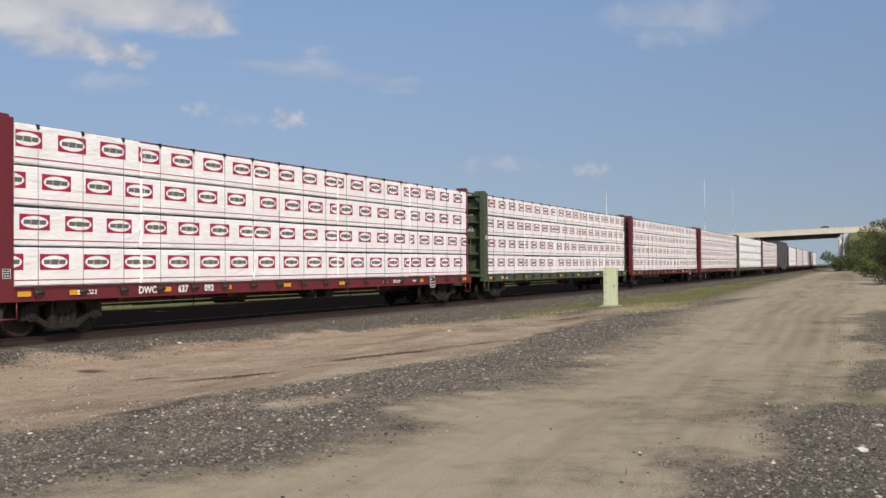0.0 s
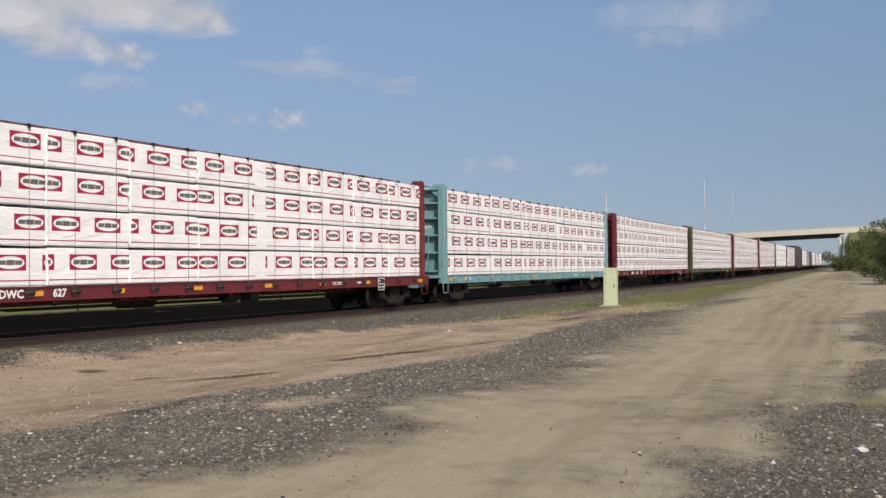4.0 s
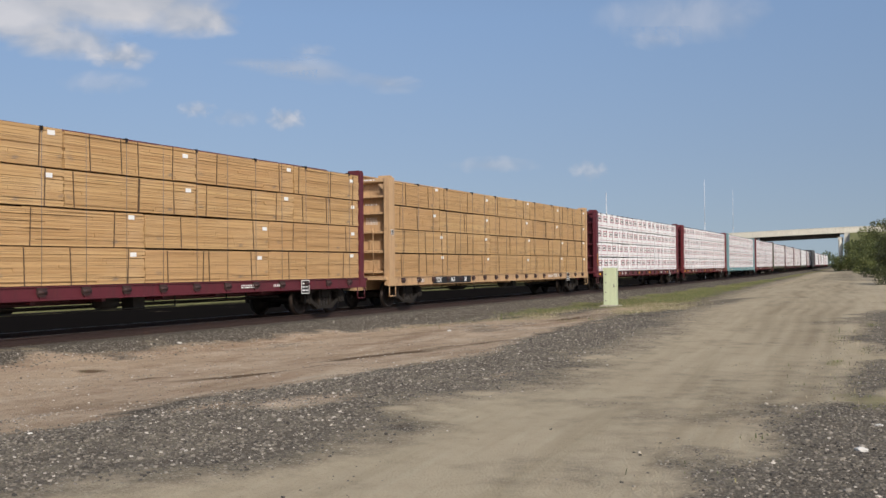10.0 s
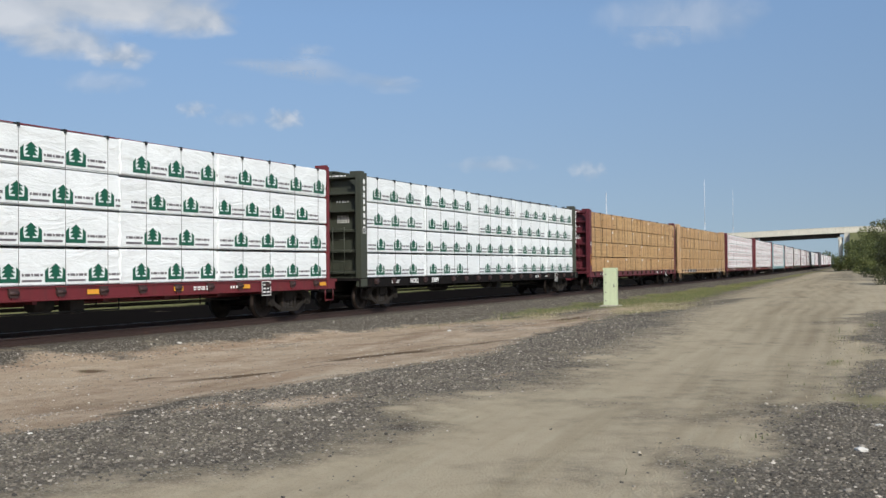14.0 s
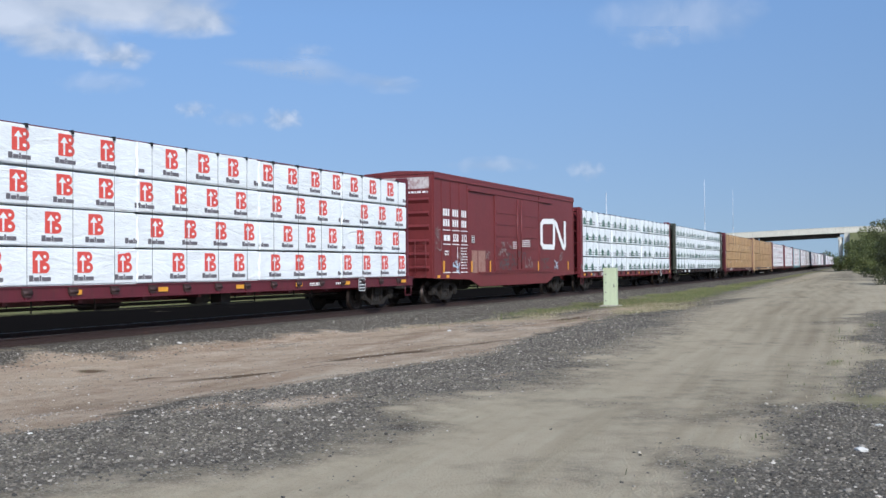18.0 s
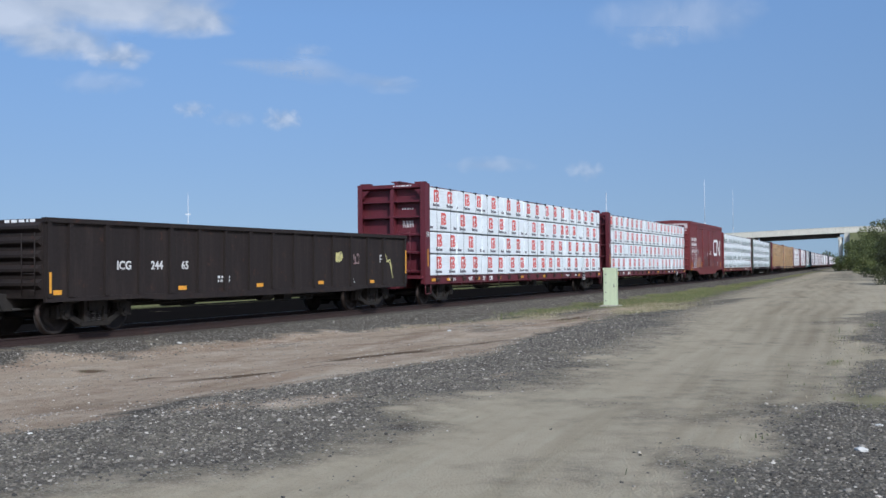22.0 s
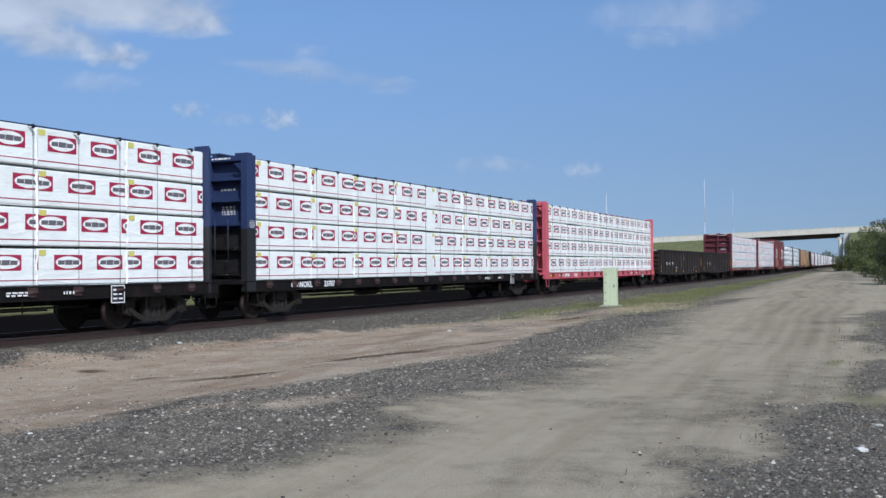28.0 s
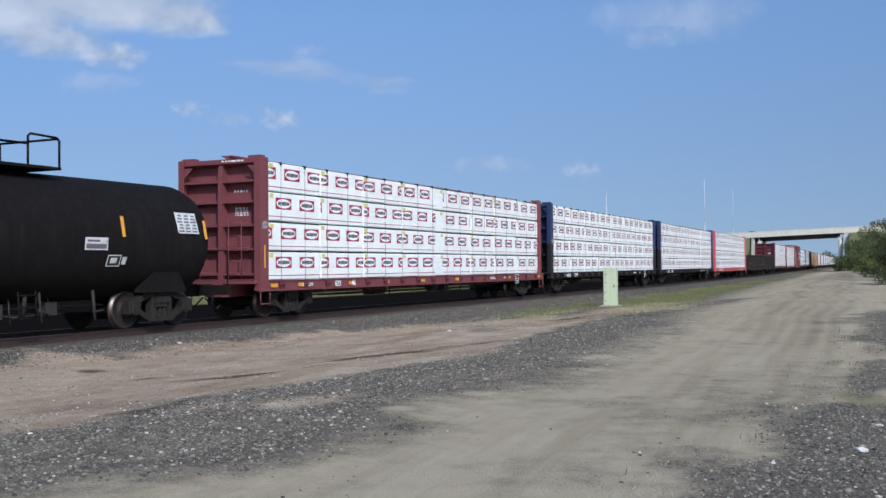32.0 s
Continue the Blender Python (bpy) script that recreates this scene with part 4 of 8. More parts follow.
def tree_print(bm, cx, length):
    """Green house shape holding a pale tree, with dark bars for words."""
    if abs(cx) < length / 2 - 0.22:
        z = 0.075
        flat(bm, [(cx - 0.285, z), (cx + 0.285, z), (cx + 0.285, z + 0.085), (cx - 0.285, z + 0.085)], -0.003, 0)
        flat(bm, [(cx - 0.045, z + 0.085), (cx + 0.045, z + 0.085), (cx + 0.045, z + 0.13), (cx - 0.045, z + 0.13)], -0.003, 0)
        flat(bm, [(cx - 0.165, z + 0.12), (cx + 0.165, z + 0.12), (cx + 0.055, z + 0.225), (cx - 0.055, z + 0.225)], -0.0034, 0)
        flat(bm, [(cx - 0.175, z + 0.205), (cx + 0.175, z + 0.205), (cx + 0.065, z + 0.305), (cx - 0.065, z + 0.305)], -0.0038, 0)
        flat(bm, [(cx - 0.155, z + 0.29), (cx + 0.155, z + 0.29), (cx, z + 0.405)], -0.0042, 0)
        for k in (-1, 1):
            flat(bm, [(cx + k * 0.18, z + 0.085), (cx + k * 0.285, z + 0.085), (cx + k * 0.285, z + 0.25), (cx + k * 0.19, z + 0.33), (cx + k * 0.195, z + 0.17), (cx + k * 0.18, z + 0.11)], -0.003, 0)
    x = cx + 0.33
    for w in (0.05, 0.14, 0.05, 0.13, 0.07):
        p, q = clip_rect(x, x + w, -length / 2 + 0.02, length / 2 - 0.02)
        if q - p > 0.02:
            flat(bm, [(p, 0.205), (q, 0.205), (q, 0.26), (p, 0.26)], -0.003, 2)
        x += w + 0.025
    p, q = clip_rect(cx + 0.33, cx + 0.84, -length / 2 + 0.02, length / 2 - 0.02)
    if q - p > 0.05:
        flat(bm, [(p, 0.085), (q, 0.085), (q, 0.13), (p, 0.13)], -0.003, 2)


def arrow_print(bm, cx, length):
    """Vermilion double-lobed emblem with a white arrow, over a dark bar for the name."""
    lo, hi = -length / 2 + 0.01, length / 2 - 0.01
    if lo < cx - 0.24 and cx + 0.26 < hi:
        z = 0.26
        flat(bm, [(cx - 0.22, z), (cx + 0.10, z), (cx + 0.10, z + 0.46), (cx - 0.22, z + 0.46)], -0.003, 0)
        ellipse(bm, cx + 0.10, z + 0.115, 0.135, 0.115, -0.0032, 0)
        ellipse(bm, cx + 0.10, z + 0.345, 0.115, 0.115, -0.0032, 0)
        flat(bm, [(cx - 0.06, z + 0.40), (cx - 0.17, z + 0.27), (cx + 0.05, z + 0.27)], -0.005, 1)
        flat(bm, [(cx - 0.085, z + 0.02), (cx - 0.035, z + 0.02), (cx - 0.035, z + 0.27), (cx - 0.085, z + 0.27)], -0.005, 1)
        for x0, x1 in ((0.02, 0.12),):
            ellipse(bm, cx + 0.10, z + 0.115, 0.05, 0.035, -0.005, 1, 10)
            ellipse(bm, cx + 0.10, z + 0.345, 0.04, 0.035, -0.005, 1, 10)
    x = cx - 0.31
    for w, h in ((0.11, 0.125), (0.14, 0.085), (0.05, 0.12), (0.24, 0.085)):
        p, q = clip_rect(x, x + w, lo, hi)
        if q - p > 0.02:
            flat(bm, [(p, 0.095), (q, 0.095), (q, 0.095 + h), (p, 0.095 + h)], -0.003, 2)
        x += w + 0.01


def line_print(bm, cx, length):
    pass


PRINTS = {"oval": (oval_print, [M_RED, M_WRAP, M_INK], 1.21), "tree": (tree_print, [M_GREEN_P, M_WRAP_B, M_INK], 1.21),
          "arrow": (arrow_print, [M_ORANGE, M_WRAP_B, M_INK], 1.21), "lines": (line_print, [M_INK, M_WRAP, M_INK], 1.2)}


def logo_places(style, length, first, skip):
    """Middles of the emblems of a pack whose print starts skip metres from its rear end."""
    step = PRINTS[style][2]
    x, out = -length / 2 + skip + first % step - step, []
    while x < length / 2 + 0.4:
        if x > -length / 2 + skip - 0.4:
            out.append(x)
        x += step
    return out


def logo_mesh(style, lo, hi):
    """One printed emblem round the origin, cut off at lo and hi where its pack ends."""
    fn, mats, step = PRINTS[style]
    lo, hi = max(round(lo, 1), -1.0), min(round(hi, 1), 1.0)

    def make():
        bm = bmesh.new()
        fn(bm, -(lo + hi) / 2, hi - lo)
        bmesh.ops.translate(bm, verts=bm.verts, vec=((lo + hi) / 2, 0, 0))
        return to_mesh(bm, "emblem", mats) if len(bm.faces) else bm.free()
    return cached(("logo", style, lo, hi), make)


def stripe_mesh(length, skip):
    def make():
        bm = bmesh.new()
        a, b = -length / 2 + skip + 0.02, length / 2 - 0.02
        flat(bm, [(a, 0.112), (b, 0.112), (b, 0.133), (a, 0.133)], -0.003, 0)
        return to_mesh(bm, "red_stripe", [M_RED])
    return cached(("stripe", round(length, 2), skip), make)


def pattern_mesh(style, length, first, skip):
    """All prints of a pack on a car that stays far off."""
    fn, mats, step = PRINTS[style]

    def make():
        bm = bmesh.new()
        for x in logo_places(style, length, first, skip):
            fn(bm, x, length)
        a, b = -length / 2 + 0.02, length / 2 - 0.02
        flat(bm, [(a, 0.105), (b, 0.105), (b, 0.148), (a, 0.148)], -0.003, 0)
        return to_mesh(bm, "print", mats)
    return cached((style, round(length, 2), first, skip), make)


def add_prints(pk, style, length, first, skip, near):
    if not near:
        part("print", pattern_mesh(style, length, first, skip), None, pk, "row of printed emblems")["kind"] = "stuff"
        return
    for x in logo_places(style, length, first, skip):
        me = logo_mesh(style, -length / 2 + skip - x, length / 2 - x)
        if me:
            part("emblem", me, None, pk, at=(x, 0, 0))
    if style == "oval":
        part("stripe", stripe_mesh(length, skip), None, pk, "thin red printed line")


def pack_mesh(length, material, seed):
    """A wrapped bundle: soft edges, slightly uneven faces. Origin at the middle of its bottom front edge."""
    def make():
        rng = random.Random(seed)
        bm = bmesh.new()
        vs = box(bm, -length / 2 + 0.006, length / 2 - 0.006, 0.0, 1.24, 0.0, TIER - 0.042)
        bmesh.ops.bevel(bm, geom=list(bm.edges), offset=0.028, segments=2, affect='EDGES')
        for v in bm.verts:
            v.co += Vector((rng.uniform(-0.012, 0.012), rng.uniform(-0.004, 0.010), rng.uniform(-0.006, 0.004)))
        return to_mesh(bm, "lumber_pack", material)
    return cached(("pack", round(length, 2), material.name, seed), make)


def bare_pack_mesh(length, seed):
    """Unwrapped boards: layers of boards whose edges and ends stand uneven, with open slits between some layers."""
    def make():
        rng = random.Random(seed)
        bm = bmesh.new()
        h = TIER - 0.03
        a, b = -length / 2 + 0.012, length / 2 - 0.012
        box(bm, a + 0.03, b - 0.03, 0.06, 1.24, 0.0, h - 0.01)
        n = 11
        hh = h / n
        for k in range(n):
            z0 = k * hh
            loose = rng.random() < 0.45
            x = a + rng.uniform(-0.01, 0.03)
            while x < b - 0.3:
                x1 = x + rng.choice((0.6, 1.0, 1.6, 2.4)) * rng.uniform(0.8, 1.3)
                x1 = b + rng.uniform(-0.03, 0.01) if x1 > b - 0.5 else x1
                e = rng.uniform(0.0, 0.014)
                slit = rng.choice((0.002, 0.009, 0.018)) if loose else rng.choice((0.0015, 0.0015, 0.0015, 0.006))
                box(bm, x, x1 - 0.002, e, 0.059, z0 + rng.uniform(0, 0.003), z0 + hh - slit)
                x = x1
        return to_mesh(bm, "lumber_pack", M_LUMBER)
    return cached(("bare", round(length, 2), seed), make)


def strap_mesh(seed):
    """A narrow band down the face of a bare pack, a little crooked."""
    def make():
        rng = random.Random(seed)
        bm = bmesh.new()
        e = rng.uniform(-0.02, 0.02)
        slab(bm, [(-0.010 + e, 0.0), (0.010 + e, 0.0), (0.010 - e, TIER - 0.04), (-0.010 - e, TIER - 0.04)], -0.010, 0.006)
        return to_mesh(bm, "strap", M_BAND)
    return cached(("strap", seed), make)


def fold_mesh(material, seed):
    """The gathered end of a wrap: a crooked ridge standing proud of the pack's face."""
    def make():
        rng = random.Random(seed + 40)
        bm = bmesh.new()
        rows = []
        for k in range(8):
            z = 0.01 + k * (TIER - 0.06) / 7
            c, w, h = rng.uniform(-0.02, 0.02), rng.uniform(0.025, 0.06), rng.uniform(0.012, 0.04)
            rows.append([bm.verts.new((c - w, 0.006, z)), bm.verts.new((c - w * 0.2, -h, z)), bm.verts.new((c + w, 0.006, z))])
        for a, b in zip(rows, rows[1:]):
            for i in (0, 1):
                bm.faces.new((a[i], a[i + 1], b[i + 1], b[i]))
        return to_mesh(bm, "wrap_fold", material)
    return cached(("fold", material.name, seed), make)


def cable_mesh(side):
    def make():
        bm = bmesh.new()
        zt = DECK + 4 * TIER
        rod(bm, (0, -1.415, 0.98), (0, -1.415, zt - 0.03), 0.0055, 5)
        rod(bm, (0, -1.415, zt - 0.03), (0, -0.16, zt + 0.19), 0.0055, 5)
        return to_mesh(bm, "tie_down_cable", M_STRAP)
    return cached("cable", make)


def corner_mesh():
    bm = bmesh.new()
    box(bm, -0.03, 0.03, -1.425, -1.30, DECK + 4 * TIER - 0.02, DECK + 4 * TIER + 0.012)
    box(bm, -0.03, 0.03, -1.432, -1.405, DECK + 4 * TIER - 0.075, DECK + 4 * TIER + 0.012)
    return to_mesh(soften(bm, 0.008), "corner_guard", M_BLACK)


def winch_mesh(paintkey):
    def make():
        bm = bmesh.new()
        slab(bm, [(-0.13, 1.05), (0.13, 1.05), (0.09, 0.86), (-0.09, 0.86)], -1.44, -1.36)
        rod(bm, (-0.12, -1.43, 0.95), (0.12, -1.43, 0.95), 0.045, 8)
        return to_mesh(bm, "winch", [PAINTS[paintkey] if paintkey == "teal" else PAINTS["oxide"] if paintkey == "pink" else PAINTS["maroon"] if paintkey == "faded" else M_WINCH])
    return cached(("winch", paintkey), make)


def deck_mesh(key):
    def make():
        bm = bmesh.new()
        L = HALF + 0.62
        box(bm, -L, L, -1.34, 1.34, 0.99, DECK - 0.004)
        # centre sill and cross bearers under the floor
        box(bm, -L, L, -0.30, 0.30, 0.62, 0.988)
        for x in np.linspace(-8.0, 8.0, 9):
            slab(bm, [(x - 0.06, 0.98), (x + 0.06, 0.98), (x + 0.06, 0.70), (x - 0.06, 0.70)], -1.30, -0.31)
            slab(bm, [(x - 0.06, 0.98), (x + 0.06, 0.98), (x + 0.06, 0.70), (x - 0.06, 0.70)], 0.31, 1.30)
        return to_mesh(bm, "floor_frame", [PAINTS[key]])
    return cached(("deck", key), make)


def sill_mesh(key):
    """Side sill: a channel with top and bottom flanges, facing -y."""
    def make():
        bm = bmesh.new()
        L = HALF + 0.42
        box(bm, -L, L, -1.395, -1.345, 0.80, 1.05)
        box(bm, -L, L, -1.425, -1.345, 1.052, 1.075)
        box(bm, -L, L, -1.43, -1.345, 0.775, 0.798)
        for x in np.arange(-HALF + 0.6, HALF, 1.23):
            box(bm, x - 0.02, x + 0.02, -1.425, -1.396, 0.80, 1.05)
        return to_mesh(bm, "side_sill", [PAINTS[key]])
    return cached(("sill", key), make)


def brake_gear_mesh():
    bm = bmesh.new()
    rod(bm, (-2.2, 0.55, 0.62), (-1.0, 0.55, 0.62), 0.2, 14)
    rod(bm, (0.4, -0.7, 0.66), (0.95, -0.7, 0.66), 0.16, 14)
    box(bm, 1.3, 1.7, -0.95, -0.6, 0.45, 0.8)
    rod(bm, (-8, -0.42, 0.58), (8, -0.42, 0.58), 0.03, 6)
    rod(bm, (-6, 0.2, 0.52), (7, -0.2, 0.52), 0.022, 6)
    for x in (-5.2, -3.4, 2.6, 5.5):
        rod(bm, (x, -0.42, 0.58), (x, -0.42, 0.98), 0.02, 5)
        rod(bm, (x + 0.12, -1.0, 0.50), (x + 0.12, -1.0, 0.98), 0.018, 5)
    rod(bm, (-3.28, -1.0, 0.50), (2.72, -1.0, 0.50), 0.018, 5)
    return to_mesh(bm, "brake_gear", M_UNDER)


def step_mesh(key):
    def make():
        bm = bmesh.new()
        for x in (-0.22, 0.22):
            rod(bm, (x, -1.38, 0.80), (x, -1.38, 0.42), 0.016, 6)
        rod(bm, (-0.22, -1.38, 0.43), (0.22, -1.38, 0.43), 0.018, 6)
        return to_mesh(bm, "sill_step", [PAINTS[key]])
    return cached(("step", key), make)


def bulkhead_parts(car, key, at, number=True, wide=0.40):
    """End wall: plate, deep side posts, centre post, stacked ribs, top beam, ladder. Drawn for the rear (-x) end."""
    p = PAINTS[key]
    zt = DECK + 4 * TIER + 0.10

    def plate():
        bm = bmesh.new()
        box(bm, -0.05, 0.0, -1.36, 1.36, DECK, zt - 0.10)
        return to_mesh(bm, "bulkhead", [p])
    bh = part("bulkhead", cached(("plate", key), plate), None, car, "steel end bulkhead with horizontal ribs", at)

    def post(y0, y1, depth):
        bm = bmesh.new()
        slab(bm, [(-0.051, 0.80), (-0.051, zt - 0.02), (-depth * 0.8, zt - 0.02), (-depth, zt - 0.5), (-depth, 0.80)], y0, y1)
        return to_mesh(soften(bm, 0.015), "side_post", [p])

    def face_post():
        bm = bmesh.new()
        ell = [(0.0, -1.42), (-wide, -1.42), (-wide, -1.22), (0.028 - wide, -1.22), (0.028 - wide, -1.362), (0.0, -1.362)]
        lo = [bm.verts.new((x, y, 0.80)) for x, y in ell]
        hi = [bm.verts.new((x, y, zt - 0.01)) for x, y in ell]
        bm.faces.new(lo), bm.faces.new(hi[::-1])
        for k in range(6):
            bm.faces.new((lo[k], hi[k], hi[(k + 1) % 6], lo[(k + 1) % 6]))
        return to_mesh(soften(bm, 0.008), "side_post", [p])
    part("side_post", cached(("fpost", key, wide), face_post), None, bh)
    part("side_post", cached(("fpost", key, wide), face_post), None, bh, at=Matrix.Diagonal((1, -1, 1, 1)))
    part("centre_post", cached(("cpost", key), lambda: post(-0.07, 0.07, 0.33)), None, bh)

    def rib(coat):
        bm = bmesh.new()
        slab(bm, [(-0.051, -0.03), (-0.051, 0.055), (-0.31, 0.04), (-0.31, -0.03)], -1.36, -0.075)
        slab(bm, [(-0.051, -0.03), (-0.051, 0.055), (-0.31, 0.04), (-0.31, -0.03)], 0.075, 1.36)
        return to_mesh(soften(bm, 0.01), "rib", [PAINTS[coat]])
    for z in (1.25, 1.95, 2.62, 3.28, 3.86):
        coat = key if key != "navy" else "navy_plain" if z > 2.5 else "black"
        part("rib", cached(("rib", coat), lambda: rib(coat)), None, bh, at=(0, 0, z))

    def top_beam():
        bm = bmesh.new()
        slab(bm, [(-0.051, zt - 0.22), (-0.051, zt - 0.03), (-0.34, zt - 0.03), (-0.34, zt - 0.16)], -1.36, 1.36)
        for y0, y1 in ((-1.36, -0.95), (0.95, 1.36)):
            slab(bm, [(-0.06, zt - 0.03), (-0.06, zt + 0.05), (-0.30, zt + 0.05), (-0.30, zt - 0.03)], y0, y1)
            # gusset under the corner
            ys = 1 if y0 > 0 else -1
            tri = [(ys * 1.355, zt - 0.23), (ys * 0.95, zt - 0.23), (ys * 1.355, zt - 0.62)]
            f0 = [bm.verts.new((-0.345, y, z)) for y, z in tri]
            f1 = [bm.verts.new((-0.315, y, z)) for y, z in tri]
            bm.faces.new(f0), bm.faces.new(f1[::-1])
            for k in range(3):
                bm.faces.new((f0[k], f1[k], f1[(k + 1) % 3], f0[(k + 1) % 3]))
        return to_mesh(soften(bm, 0.012), "top_beam", [p])
    part("top_beam", cached(("tbeam", key), top_beam), None, bh)

    def ladder():
        bm = bmesh.new()
        for y in (-0.80, -0.36):
            rod(bm, (-0.42, y, 1.15), (-0.42, y, 2.75), 0.013, 6)
        for k in range(5):
            rod(bm, (-0.42, -0.80, 1.25 + k * 0.36), (-0.42, -0.36, 1.25 + k * 0.36), 0.011, 6)
        box(bm, -0.60, -0.06, -1.2, 1.2, 1.085, 1.11)
        rod(bm, (-0.56, -1.1, 1.9), (-0.42, -1.1, 2.0), 0.013, 6)
        rod(bm, (-0.45, 0.62, 1.1), (-0.45, 0.62, 2.3), 0.02, 6)
        for k in range(12):
            a0, a1 = k * math.tau / 12, (k + 1) * math.tau / 12
            rod(bm, (-0.47, 0.62 + 0.22 * math.cos(a0), 2.2 + 0.22 * math.sin(a0)), (-0.47, 0.62 + 0.22 * math.cos(a1), 2.2 + 0.22 * math.sin(a1)), 0.014, 5)
        return to_mesh(bm, "ladder", [p])
    part("ladder", cached(("ladder", key), ladder), None, bh, "end ladder, platform and hand brake wheel")
    if number:
        turn = Matrix.Rotation(-math.pi / 2, 4, 'Z')
        part("small_print", bars_mesh(0.5, 0.10, 1, seed=3), None, bh, at=Matrix.Translation((-0.056, -0.55, 3.60)) @ turn)
        part("small_print", bars_mesh(0.45, 0.26, 4, seed=5), None, bh, at=Matrix.Translation((-0.056, -0.55, 3.02)) @ turn)
        part("small_print", bars_mesh(0.75, 0.07, 1, seed=8), None, bh, at=Matrix.Translation((-0.345, -0.45, zt - 0.09)) @ turn)
    return bh


def beam_parts(car, key):
    """The truss down the middle of the car that the load leans on."""
    p = PAINTS[key]
    zt = DECK + 4 * TIER + 0.10

    def chord():
        bm = bmesh.new()
        box(bm, -HALF, HALF, -0.19, 0.19, zt + 0.085, zt + 0.12)
        box(bm, -HALF, HALF, -0.06, 0.06, zt - 0.30, zt + 0.084)
        return to_mesh(bm, "top_chord", [p])

    def post():
        bm = bmesh.new()
        box(bm, -0.07, 0.07, -0.10, 0.10, DECK, zt - 0.31)
        return to_mesh(bm, "centre_beam_post", [p])

    def brace():
        bm = bmesh.new()
        rod(bm, (0, 0, DECK + 0.1), (2.2, 0, zt - 0.35), 0.05, 6)
        return to_mesh(bm, "brace", [p])
    part("top_chord", cached(("chord", key), chord), None, car)
    for k in range(9):
        x = -HALF + 1.2 + k * (LOAD - 2.4) / 8
        part("centre_beam_post", cached(("cbp", key), post), None, car, at=(x, 0, 0))
        if k < 8:
            part("brace", cached(("brace", key), brace), None, car, at=(x + 0.1, 0, 0))


FLIP = Matrix.Rotation(math.pi, 4, 'Z')
COLOUR_WORD = {"oxide": "oxide-red", "maroon": "maroon", "faded": "faded red", "pink": "sun-bleached red", "green": "dark green", "teal": "pale teal",
               "tan": "buff", "olive": "dark olive", "navy": "navy", "black": "black"}
LOAD_WORD = {"oval": "white packs printed in red ovals", "tree": "white packs with green emblems",
             "arrow": "white packs with vermilion emblems", "lumber": "bare tan board packs", "lines": "plain white wrapped packs"}
CARS = []


def split_load(pattern):
    """Lengths of the packs of one tier, rear to front; a negative length is the bare start of the pack after it."""
    k = LOAD / sum(abs(v) for v in pattern)
    out, skip = [], 0.0
    for v in pattern:
        if v < 0:
            skip = -v * k
        else:
            out.append((v * k + skip, skip))
            skip = 0.0
    return out


